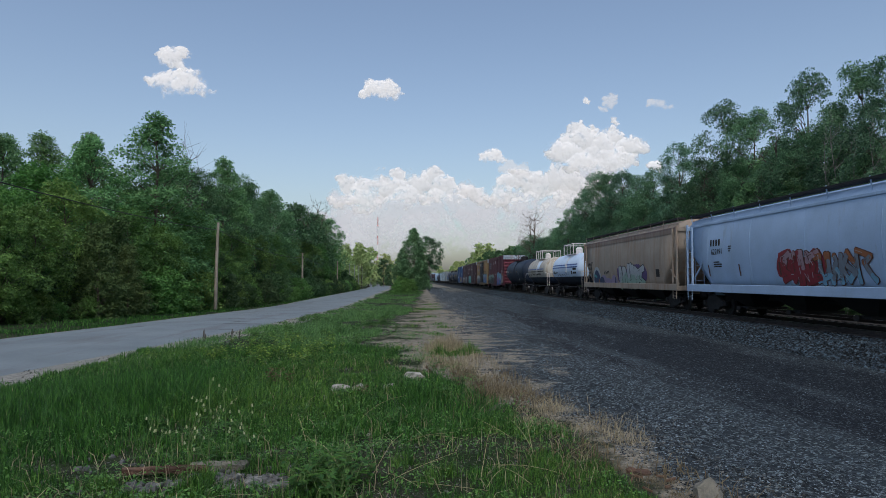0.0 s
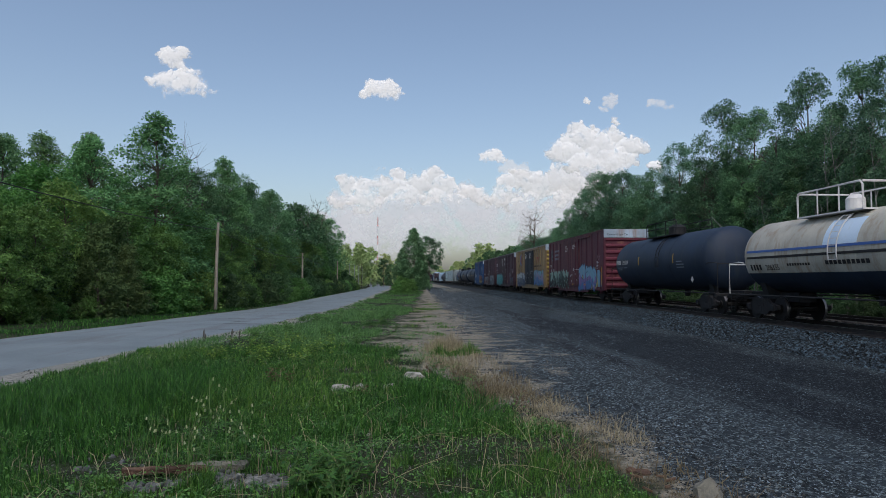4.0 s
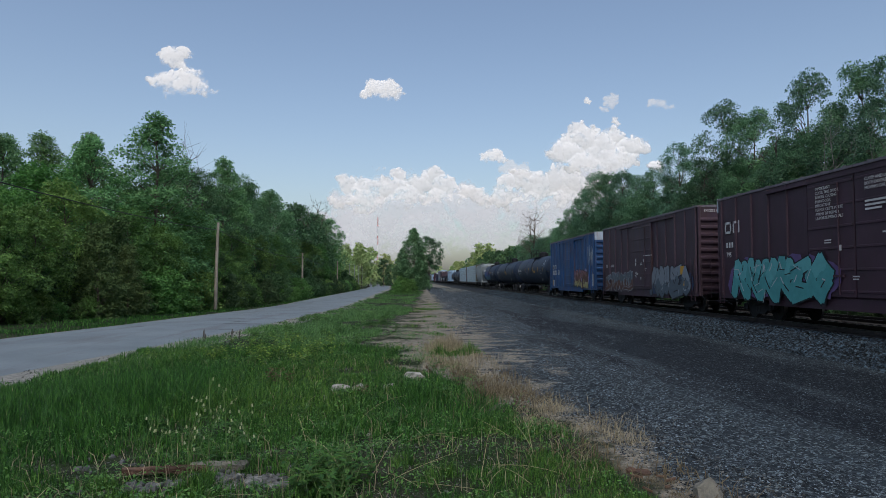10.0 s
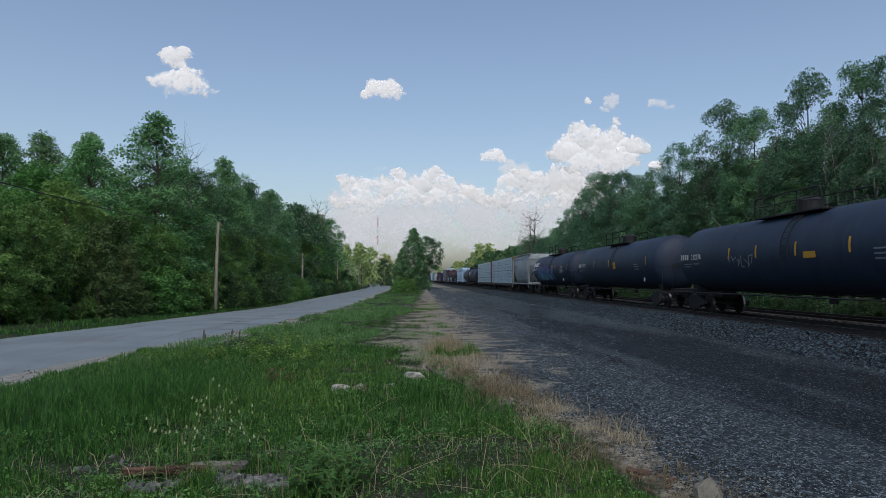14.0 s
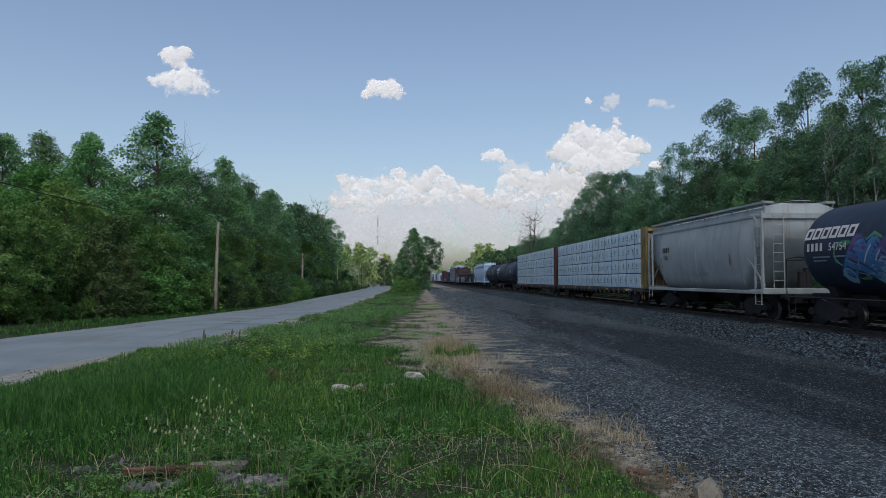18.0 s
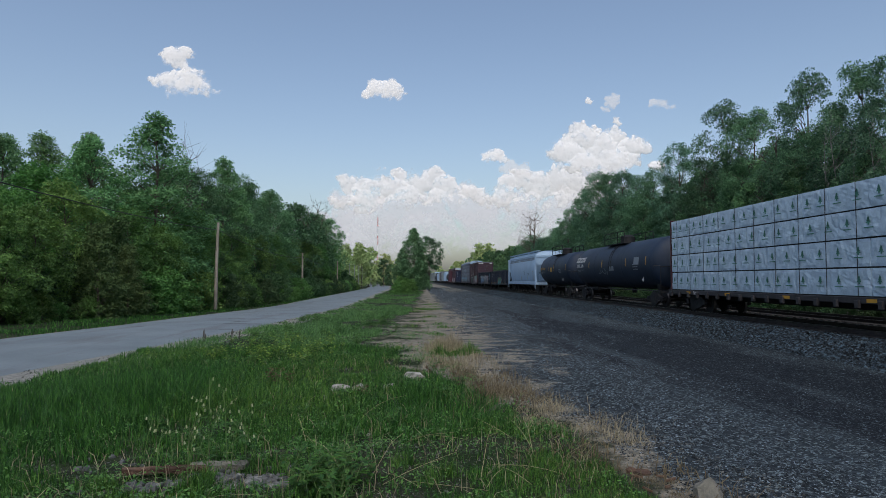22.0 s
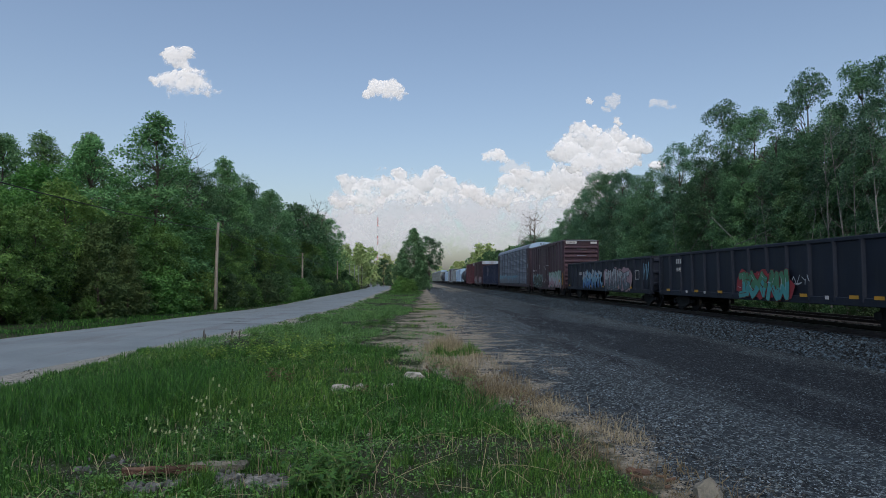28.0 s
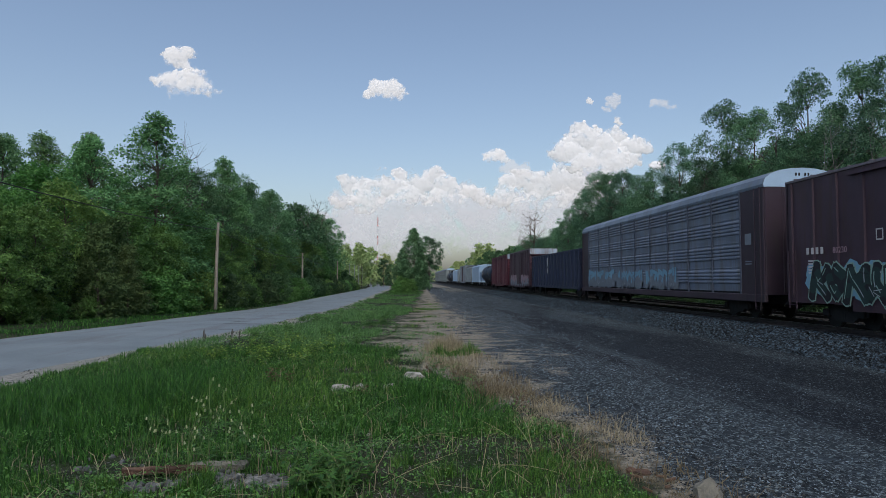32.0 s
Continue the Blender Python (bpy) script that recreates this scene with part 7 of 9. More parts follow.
def cloud_material(name, top, glow, base, tint=(0.93, 0.93, 0.96)):
    """White vapour: lit by sun and sky, emission standing in for light scattered within, thin at its ragged rim."""
    m = bpy.data.materials.new(name)
    m.use_nodes = True
    n, k = m.node_tree.nodes, m.node_tree.links
    b = n["Principled BSDF"]
    b.inputs["Base Color"].default_value = (base, base, base, 1)
    b.inputs["Roughness"].default_value, b.inputs["Specular IOR Level"].default_value = 1.0, 0.0
    b.inputs["Emission Color"].default_value, b.inputs["Emission Strength"].default_value = (*tint, 1), glow
    at = n.new("ShaderNodeAttribute")
    at.attribute_name = "vapour"
    co = n.new("ShaderNodeTexCoord")
    nz = n.new("ShaderNodeTexNoise")
    nz.inputs["Scale"].default_value, nz.inputs["Detail"].default_value, nz.inputs["Roughness"].default_value = 0.03, 4.0, 0.5
    k.new(co.outputs["Object"], nz.inputs["Vector"])
    r = n.new("ShaderNodeMapRange")
    r.inputs["From Min"].default_value, r.inputs["From Max"].default_value = 0.3, 0.7
    r.inputs["To Min"].default_value, r.inputs["To Max"].default_value = -0.30, 0.30
    k.new(nz.outputs["Fac"], r.inputs["Value"])
    ad = n.new("ShaderNodeMath")
    k.new(at.outputs["Fac"], ad.inputs[0])
    k.new(r.outputs["Result"], ad.inputs[1])
    al = n.new("ShaderNodeMapRange")
    al.interpolation_type = "SMOOTHSTEP"
    al.inputs["From Min"].default_value, al.inputs["From Max"].default_value = 0.0, 1.0
    al.inputs["To Max"].default_value = top
    k.new(ad.outputs[0], al.inputs["Value"])
    k.new(al.outputs["Result"], b.inputs["Alpha"])
    return m


CLOUD_MATS = {"puff": cloud_material("cloud_puff", 0.92, 0.40, 0.40), "heap": cloud_material("cloud_heap", 0.92, 0.31, 0.50), "bank": cloud_material("cloud_bank", 0.86, 0.28, 0.50, (0.96, 0.94, 0.96)),
              # pale emissive sheets that paint the haze along the horizon
              "haze": cloud_material("cloud_haze", 0.80, 0.445, 0.14, (0.87, 0.89, 0.975)),
              "veil": cloud_material("cloud_veil", 0.58, 0.46, 0.20, (0.96, 0.95, 0.97))}


def fbm(x, y, octaves=5):
    v, a, t = 0.0, 0.5, 0.0
    for _ in range(octaves):
        v = v + a * vnoise(x, y)
        t += a
        x, y, a = x * 2.03 + 17.1, y * 2.03 + 5.7, a * 0.5
    return v / t


def cloud(x, y, z, seed, shift, kind, low, billows, label="white cumulus cloud and pale haze drifting in the blue sky"):
    """A heap of billows (across, up, radius) as a soft relief with ragged rims, fading towards its base at height low."""
    relief, fade = {"puff": (0.42, 1.9), "heap": (0.5, 2.6), "bank": (0.42, 4.2), "veil": (0.3, 2.0), "haze": (0.3, 3.0)}[kind]
    rs = np.random.RandomState(seed)
    bl = list(billows)
    for cu, cv, r in billows:
        for _ in range(5):
            a = rs.uniform(-0.5, 3.6)
            bl.append((cu + 0.9 * r * math.cos(a), cv + 0.75 * r * math.sin(a), r * rs.uniform(0.22, 0.45)))
    bl = np.array(bl)
    u0, u1 = (bl[:, 0] - 1.7 * bl[:, 2]).min(), (bl[:, 0] + 1.7 * bl[:, 2]).max()
    v0, v1 = max(low - 40, (bl[:, 1] - 1.7 * bl[:, 2]).min()), (bl[:, 1] + 1.7 * bl[:, 2]).max()
    st = max(3.2, (u1 - u0) / 260)
    nu, nv = int((u1 - u0) / st) + 2, int((v1 - v0) / st) + 2
    U, V = np.meshgrid(np.linspace(u0, u1, nu), np.linspace(v0, v1, nv))
    rm = float(np.median(bl[:len(billows), 2]))
    s = 1.0 / rm
    fine_u = 0.05 * rm * (fbm(U * s * 8.5 + seed, V * s * 8.5, 3) - 0.5) * 2
    wu = U + fine_u + 0.45 * rm * (fbm(U * s + seed, V * s, 3) - 0.5) * 2 + 0.12 * rm * (fbm(U * s * 3.7 + seed, V * s * 3.7, 3) - 0.5) * 2
    wv = V + fine_u + 0.45 * rm * (fbm(U * s, V * s + seed + 40, 3) - 0.5) * 2 + 0.12 * rm * (fbm(U * s * 3.7, V * s * 3.7 + 9, 3) - 0.5) * 2
    H, E = np.zeros_like(U), np.zeros_like(U) - 1
    for cu, cv, r in bl:
        d = np.sqrt(((wu - cu) / 1.12) ** 2 + (wv - cv) ** 2) / r
        H = np.maximum(H, r * np.sqrt(np.clip(1.25 - d * d, 0, None)))
        E = np.maximum(E, 1 - d)
    D = np.clip(E * 1.9 + 0.10, -0.8, 1.05) + 1.0 * (fbm(U * s * 1.6 + 9, V * s * 1.6) - 0.5)
    D = D - 1.2 * smooth01(0.0, 1.0, (low + 0.75 * fade * rm - V) / (fade * rm) + 0.8 * (fbm(U * s * 0.8, V * s * 0.8 + 3.0) - 0.5))
    rim = np.minimum(1, np.minimum(np.minimum(U - u0, u1 - U), np.minimum(V - v0, v1 - V)) / (0.5 * rm))
    D = np.where(rim < 1, np.minimum(D, 1.4 * rim - 0.4), D)
    H = relief * H + 0.05 * rm * (fbm(U * s * 2.2, V * s * 2.2, 3) - 0.5)
    id_ = np.arange(nu * nv).reshape(nv, nu)
    q = np.stack([id_[:-1, :-1], id_[:-1, 1:], id_[1:, 1:], id_[1:, :-1]], -1).reshape(-1, 4)
    keep = (D.ravel()[q] > -0.35).any(1)
    ob = arrays("cloud", np.stack([U, -H, V], -1).reshape(-1, 3), q[keep], CLOUD_MATS[kind], smooth=True)
    a = ob.data.attributes.new("vapour", "FLOAT", "POINT")
    a.data.foreach_set("value", D.ravel())
    ob.matrix_basis = pose(x, y, z)
    tagged(ob, label, "cloud", "clouds")
    CLOUDS.append((ob, shift))
    return ob


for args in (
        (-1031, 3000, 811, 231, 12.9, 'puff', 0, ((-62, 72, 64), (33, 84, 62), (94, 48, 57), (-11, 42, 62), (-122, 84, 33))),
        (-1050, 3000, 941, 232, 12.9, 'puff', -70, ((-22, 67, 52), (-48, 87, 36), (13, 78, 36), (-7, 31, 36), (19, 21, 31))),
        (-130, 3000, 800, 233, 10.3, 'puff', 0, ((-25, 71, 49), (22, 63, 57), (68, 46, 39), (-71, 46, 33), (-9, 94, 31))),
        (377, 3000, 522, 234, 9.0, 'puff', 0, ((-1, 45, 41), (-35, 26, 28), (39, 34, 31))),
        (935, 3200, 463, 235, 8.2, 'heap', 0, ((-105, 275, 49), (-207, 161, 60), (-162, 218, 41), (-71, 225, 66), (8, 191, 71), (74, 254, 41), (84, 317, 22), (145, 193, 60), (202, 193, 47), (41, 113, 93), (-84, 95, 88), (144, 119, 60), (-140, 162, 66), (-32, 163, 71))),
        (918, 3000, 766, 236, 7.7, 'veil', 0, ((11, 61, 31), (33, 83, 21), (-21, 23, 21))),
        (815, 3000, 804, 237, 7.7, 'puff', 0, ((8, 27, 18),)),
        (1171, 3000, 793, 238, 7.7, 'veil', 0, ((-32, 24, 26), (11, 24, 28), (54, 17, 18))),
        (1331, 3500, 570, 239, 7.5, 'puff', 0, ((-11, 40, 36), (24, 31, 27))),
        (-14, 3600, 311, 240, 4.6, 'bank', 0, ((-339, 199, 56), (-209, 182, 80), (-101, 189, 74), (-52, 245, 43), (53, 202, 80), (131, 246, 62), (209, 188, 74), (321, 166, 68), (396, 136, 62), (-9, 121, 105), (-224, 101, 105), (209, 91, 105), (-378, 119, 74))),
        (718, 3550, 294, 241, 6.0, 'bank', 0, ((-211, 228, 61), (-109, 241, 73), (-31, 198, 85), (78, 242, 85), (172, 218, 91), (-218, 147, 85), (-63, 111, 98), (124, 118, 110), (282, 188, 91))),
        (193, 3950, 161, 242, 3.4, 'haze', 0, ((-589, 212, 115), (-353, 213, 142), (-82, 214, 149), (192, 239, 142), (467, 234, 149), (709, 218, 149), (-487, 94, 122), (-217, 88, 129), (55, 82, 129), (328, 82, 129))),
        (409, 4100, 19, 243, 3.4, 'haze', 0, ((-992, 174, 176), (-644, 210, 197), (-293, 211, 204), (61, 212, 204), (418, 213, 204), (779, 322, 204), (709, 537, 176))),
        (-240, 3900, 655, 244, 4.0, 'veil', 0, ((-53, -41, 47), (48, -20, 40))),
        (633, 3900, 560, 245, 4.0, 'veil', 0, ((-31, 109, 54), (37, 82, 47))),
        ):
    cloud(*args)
# ---- poles, wire, mast ----
M_POLE = mat("weathered_pole", (0.36, 0.32, 0.27), (0.26, 0.23, 0.19), 0.9, 0, 2, 40, 0.4, (4, 4, 0.2), (0.16, 0.14, 0.12), 0.4)
M_WIRE = plain("black_cable", (0.02, 0.02, 0.022))
POLES = [(-12.8, 2.0, 5.9), (-12.8, 44.0, 5.8), (-12.7, 78.0, 5.3), (-12.6, 114.0, 5.4)]
for i, (x, y, h) in enumerate(POLES):
    z = float(ground_z(x, y))
    lean = 0.05 if i == 1 else 0.0
    e = thing("utility_pole", "grey weathered wooden utility pole beside the road", "utility pole", "poles along the road", pose(x, y, z))
    part("shaft", tube(B(), [(0, 0, -0.2), (lean * 0.6, 0, h * 0.5), (lean * 2, 0, h)], 0.12, 10, 0.085), M_POLE, e)
    part("cable_bracket", box(B(), 0.07, 0.14, -0.05, 0.05, h - 0.62, h - 0.42, 0.01), M_RAIL, e)
bm = B()
for (xa, ya, ha), (xb, yb, hb) in zip(POLES, POLES[1:]):
    a = Vector((xa + 0.14, ya, float(ground_z(xa, ya)) + ha - 0.5))
    b = Vector((xb + 0.14, yb, float(ground_z(xb, yb)) + hb - 0.5))
    pts = []
    for k in range(13):
        u = k / 12
        p = a.lerp(b, u)
        p.z -= 0.55 * 4 * u * (1 - u)
        pts.append(p)
    tube(bm, pts, 0.02, 5)
tagged(part("overhead_cable", bm, M_WIRE), "black overhead cable sagging between the wooden poles", "cable")

M_MASTRED, M_MASTWHITE = plain("mast_red", (0.50, 0.12, 0.09)), plain("mast_white", (0.82, 0.82, 0.82))
mast = thing("radio_mast", "red and white lattice radio mast in the distance", "mast", m=pose(-45.5, 900, -1))
for k in range(7):
    bm = B()
    z0, z1 = k * 12.5, (k + 1) * 12.5
    for i in range(3):
        a, b = 2 * math.pi * i / 3, 2 * math.pi * (i + 1) / 3
        tube(bm, [(0.9 * math.cos(a), 0.9 * math.sin(a), z0), (0.9 * math.cos(a), 0.9 * math.sin(a), z1)], 0.22, 4)
        for j in range(6):
            za, zb = z0 + j * 12.5 / 6, z0 + (j + 1) * 12.5 / 6
            tube(bm, [(0.9 * math.cos(a), 0.9 * math.sin(a), za), (0.9 * math.cos(b), 0.9 * math.sin(b), zb)], 0.12, 3)
    part("mast_section", bm, M_MASTWHITE if k % 2 else M_MASTRED, mast)
part("antenna", tube(B(), [(0, 0, 87), (0, 0, 91)], 0.08, 5), M_MASTRED, mast)

# ---- tall fence beyond the bend of the road ----
M_POST = mat("galvanised_post", (0.42, 0.44, 0.44), (0.30, 0.32, 0.32), 0.5, 0.3, 3, 40, 0.05)
fence = thing("tall_fence", "tall galvanised wire fence beside the far bend of the road", "fence", m=pose(-12.9, 140, float(ground_z(-12.9, 140))))
first = None
for i in range(8):
    if first is None:
        first = part("fence_post", tube(B(), [(0, 0, -0.5), (0, 0, 5.6)], 0.07, 6), M_POST, fence)
    else:
        again(first, 0, i * 12.0, 0)
for z_ in (0.4, 2.0, 3.8, 5.5):
    part("fence_wire", tube(B(), [(0, 0, z_), (0, 84, z_)], 0.022, 4), M_POST, fence)

# ---- grass ----
M_GRASS = mat("grass_blades", (0.028, 0.095, 0.014), (0.156, 0.305, 0.056), 0.5, 0, 0.5, 8, 0, island=True, trans=0.22, power=2.2)
M_GRASS_DARK = mat("lush_grass_blades", (0.012, 0.060, 0.010), (0.092, 0.255, 0.042), 0.5, 0, 0.5, 8, 0, island=True, trans=0.22, power=2.4)
M_STRAW = mat("dry_straw", (0.17, 0.148, 0.095), (0.46, 0.40, 0.265), 0.8, 0, 0.5, 8, 0, island=True, trans=0.2)
M_REDDRY = mat("reddish_dry_stems", (0.10, 0.080, 0.046), (0.24, 0.20, 0.122), 0.8, 0, 0.5, 8, 0, island=True, trans=0.2)


def blades(name, rs, x, y, h, w, material, label, bend=0.45, category="grass"):
    n = len(x)
    z = ground_z(x, y)
    a = rs.rand(n) * 2 * np.pi
    lean = bend * h * rs.rand(n) ** 1.3
    dx, dy = np.cos(a), np.sin(a)
    f = rs.rand(n) * 2 * np.pi
    sx, sy = np.cos(f) * w / 2, np.sin(f) * w / 2
    base = np.stack([x, y, z - 0.01], -1)
    m1 = base + np.stack([dx * lean * 0.3, dy * lean * 0.3, h * 0.55], -1)
    tip = base + np.stack([dx * lean, dy * lean, h * (1 - 0.25 * lean / np.maximum(h, 1e-3))], -1)
    side = np.stack([sx, sy, np.zeros(n)], -1)
    v = np.stack([base - side, base + side, m1 + side * 0.8, m1 - side * 0.8, tip], 1).reshape(-1, 3)
    i = np.arange(n)[:, None] * 5
    f_ = np.concatenate([i + np.array([0, 1, 2]), i + np.array([0, 2, 3]), i + np.array([3, 2, 4])], 0)
    return tagged(arrays(name, v, f_, material), label, category, kind="stuff")


rs = np.random.RandomState(5)


def scatter(n, y0, y1, fx0, fx1, power=1.0):
    """n points with y between y0 and y1, denser near y0, x between two lines."""
    y = y0 * (y1 / y0) ** (rs.rand(n) ** power)
    a, b = fx0(y), fx1(y)
    return a + (b - a) * rs.rand(n), y


verge_l = lambda y: np.maximum(np.interp(y, RY, RR) + np.interp(y, [9, 11, 14, 18, 25, 33, 50], [0.80, 0.50, 0.18, 0.12, 0.32, 0.28, 0.10]) + 0.65 * vnoise(y * 1.4, 8.1), -0.62 * y - 1.5)
grass_r = lambda y: edge_x(y) - np.interp(y, [4, 6, 8, 13, 17, 40, 120], [0.30, 0.34, 0.62, 1.9, 2.4, 2.5, 1.4]) + 0.9 * (vnoise(y * 0.8, 60.0) - 0.5)
# meadow between road and yard
x, y = scatter(170000, 4.2, 16, verge_l, grass_r)
lush = vnoise(x * 0.45 + 3, y * 0.45)
bare = 0.6 * vnoise(x * 1.1 + 50, y * 1.1) + 0.4 * vnoise(x * 3.4, y * 3.4 + 20)
fore = 1 - smooth01(5.6, 7.4, y)
patch_bare = 0.62 * fore * smooth01(0.40, 0.60, bare) + np.exp(-(((x + 2.4) / 1.0) ** 2 + ((y - 5.9) / 0.9) ** 2)) + 0.4 * np.exp(-(((x + 0.3) / 0.9) ** 2 + ((y - 6.3) / 0.7) ** 2)) + 1.6 * np.exp(-(((x + 1.20) / 0.34) ** 2 + ((y - 5.17) / 0.24) ** 2)) + 1.4 * np.exp(-(((x + 1.95) / 0.24) ** 2 + ((y - 5.15) / 0.17) ** 2))
keep = rs.rand(len(x)) < np.clip(1.2 - 0.85 * smooth01(0.48, 0.66, bare) * smooth01(-3.6, -2.2, x) - 0.95 * patch_bare, np.where(patch_bare > 0.95, 0.0, 0.10), 1)
x, y, lush = x[keep], y[keep], lush[keep]
tall = np.exp(-(((x + 3.6) / 1.7) ** 2 + ((y - 9.0) / 2.0) ** 2))
cl = vnoise(x * 2.6 + 31, y * 2.6)
h = (0.05 + 0.10 * lush + 0.10 * cl * cl + 0.22 * tall) * rs.uniform(0.45, 1.3, len(x))
h *= 1 - 0.5 * np.exp(-(((x + 1.86) / 0.6) ** 2 + ((y - 5.35) / 0.35) ** 2))
d_edge = edge_x(y) - x
dk = rs.rand(len(x)) < np.clip(0.1 + 1.1 * vnoise(x * 0.8 + 70, y * 0.6) - 0.25 + 0.5 * tall + 0.75 * smooth01(-2.0, -4.2, x) * (1 - smooth01(10, 14, y)), 0.05, 0.97)
blades("meadow_grass", rs, x[dk], y[dk], h[dk], 0.0030 + 0.0006 * y[dk], M_GRASS_DARK, "lush dark green grass on the verge", 0.9)
blades("meadow_grass", rs, x[~dk], y[~dk], h[~dk] * 0.85, 0.0034 + 0.0006 * y[~dk], M_GRASS, "fresh green grass on the verge", 1.1)
x, y = scatter(80000, 16, 120, verge_l, grass_r)
k = rs.rand(len(x)) < np.clip(2.0 * vnoise(x * 0.7 + 5, y * 0.35) + 1.3 * vnoise(x * 2.0, y * 1.1) - 1.15, 0.03, 1)
x, y = x[k], y[k]
h = (0.03 + 0.25 * vnoise(x * 0.7 + 5, y * 0.35) ** 2) * rs.uniform(0.4, 1.4, len(x))
M_GRASS_FAR = mat("pale_grass_blades", (0.036, 0.112, 0.034), (0.195, 0.370, 0.118), 0.55, 0, 0.5, 8, 0, island=True, trans=0.25, power=1.7)
blades("meadow_grass", rs, x, y, h, 0.006 + 0.0005 * y, M_GRASS_FAR, "green grass along the road in the distance", 1.4)
# low broad-leaved herbs among the blades
x, y = scatter(60000, 4.2, 22, lambda y: verge_l(y) + 0.2, lambda y: edge_x(y) - 0.55)
k = rs.rand(len(x)) < np.clip(2.0 * vnoise(x * 1.6 + 12, y * 1.6) - 0.55 - 1.6 * np.exp(-(((x + 1.22) / 0.36) ** 2 + ((y - 5.2) / 0.26) ** 2)), 0, 1)
x, y = x[k], y[k]
n_ = len(x)
hz = ground_z(x, y) + (0.02 + 0.16 * vnoise(x * 2.2 + 90, y * 2.2)) * rs.rand(n_) ** 0.7
pc = np.stack([x, y, hz], -1)
a_ = rs.rand(n_) * 6.283
d_ = np.stack([np.cos(a_), np.sin(a_), rs.uniform(-0.2, 0.7, n_)], -1)
s_ = np.stack([-np.sin(a_), np.cos(a_), rs.uniform(-0.3, 0.3, n_)], -1)
ln_ = (0.016 + 0.022 * rs.rand(n_) + 0.0012 * y)[:, None]
v_ = np.stack([pc, pc + d_ * ln_ * 0.5 + s_ * ln_ * 0.26, pc + d_ * ln_, pc + d_ * ln_ * 0.5 - s_ * ln_ * 0.26], 1).reshape(-1, 3)
M_HERB = mat("herb_leaves", (0.032, 0.114, 0.022), (0.132, 0.290, 0.062), 0.5, 0, 0.5, 8, 0, island=True, trans=0.3)
tagged(arrays("meadow_herbs", v_, np.arange(n_ * 4).reshape(-1, 4), M_HERB), "low broad-leaved herbs growing through the grass", "herbs", kind="stuff")
# strip between road and wood
x, y = scatter(26000, 15, 150, lambda y: np.interp(y, RY, RL) - 0.3 - np.interp(y, [15, 60, 160], [3.2, 3.4, 4.0]), lambda y: np.interp(y, RY, RL) - 0.15)
k = rs.rand(len(x)) < np.clip(2.4 * vnoise(x * 1.1 + 3, y * 0.5) - 0.55, 0.12, 1)
x, y = x[k], y[k]
blades("verge_grass", rs, x, y, (0.05 + 0.14 * vnoise(x, y * 0.6)) * rs.uniform(0.5, 1.3, len(x)), 0.012 + 0.0007 * y, M_GRASS_DARK, "green roadside grass below the wood")
x, y = scatter(7000, 8, 60, lambda y: np.interp(y, RY, RR) + 0.15, lambda y: np.interp(y, RY, RR) + np.interp(y, [0, 11, 17.5, 25, 50], [2.4, 2.0, 1.2, 1.1, 0.9]))
k = vnoise(x * 3.0 + 8, y * 2.0) > 0.60
x, y = x[k], y[k]
blades("shoulder_grass", rs, x, y, rs.uniform(0.03, 0.11, len(x)), 0.007 + 0.0006 * y, M_GRASS_DARK, "sparse grass clumps in the grit of the road shoulder", 1.2)
# behind the tracks
x, y = scatter(9000, 20, 140, lambda y: 26.3 + 0 * y, lambda y: 27.5 + 0 * y)
blades("trackside_grass", rs, x, y, rs.uniform(0.1, 0.35, len(x)), 0.014 + 0.0006 * y, M_GRASS_DARK, "rank grass beside the second track")
# dry strip on the yard's edge
x, y = scatter(9000, 4.6, 70, lambda y: edge_x(y) - np.interp(y, [4, 8, 13, 60], [1.15, 1.2, 2.2, 2.0]), lambda y: edge_x(y) + 0.25)
k = rs.rand(len(x)) < np.clip(vnoise(x * 1.9, y * 1.3) * 2.0 - 0.75, 0.03, 1)
x, y = x[k], y[k]
k = vnoise(x * 0.9 + 9, y * 0.9) < 0.5
h = (0.03 + 0.15 * vnoise(x * 1.2, y * 1.2 + 7) ** 2) * rs.uniform(0.5, 1.5, len(x)) * np.interp(y, [4, 12, 20, 70], [1.0, 1.0, 0.5, 0.6])
blades("dry_grass", rs, x[k], y[k], h[k], 0.006 + 0.0007 * y[k], M_STRAW, "bleached dry grass along the gravel", 1.8)
blades("dry_grass", rs, x[~k], y[~k], h[~k], 0.006 + 0.0007 * y[~k], M_REDDRY, "reddish dry weeds along the gravel", 1.8)
# dense dry strip between meadow and gravel
t_ = rs.rand(7500)
y = 6.2 + 7.4 * t_
x = np.interp(y, [6.2, 7.1, 9.0, 11.0, 13.6], [1.95, 1.75, 1.28, 0.95, 0.72]) + rs.normal(size=len(y)) * np.interp(y, [6, 9, 14], [0.22, 0.34, 0.42])
k = rs.rand(len(x)) < np.clip(2.0 * vnoise(x * 2.3 + 4, y * 1.7) - 0.55, 0.04, 1)
x, y = x[k], y[k]
h = (0.05 + 0.20 * vnoise(x * 1.7, y * 1.3 + 7)) * rs.uniform(0.4, 1.4, len(x))
k = vnoise(x * 1.5 + 9, y * 1.1) < 0.5
blades("dry_grass", rs, x[k], y[k], h[k], 0.0026 + 0.00045 * y[k], M_STRAW, "bleached dry grass along the gravel", 2.2)
blades("dry_grass", rs, x[~k], y[~k], h[~k], 0.0026 + 0.00045 * y[~k], M_REDDRY, "reddish dry weeds along the gravel", 2.0)
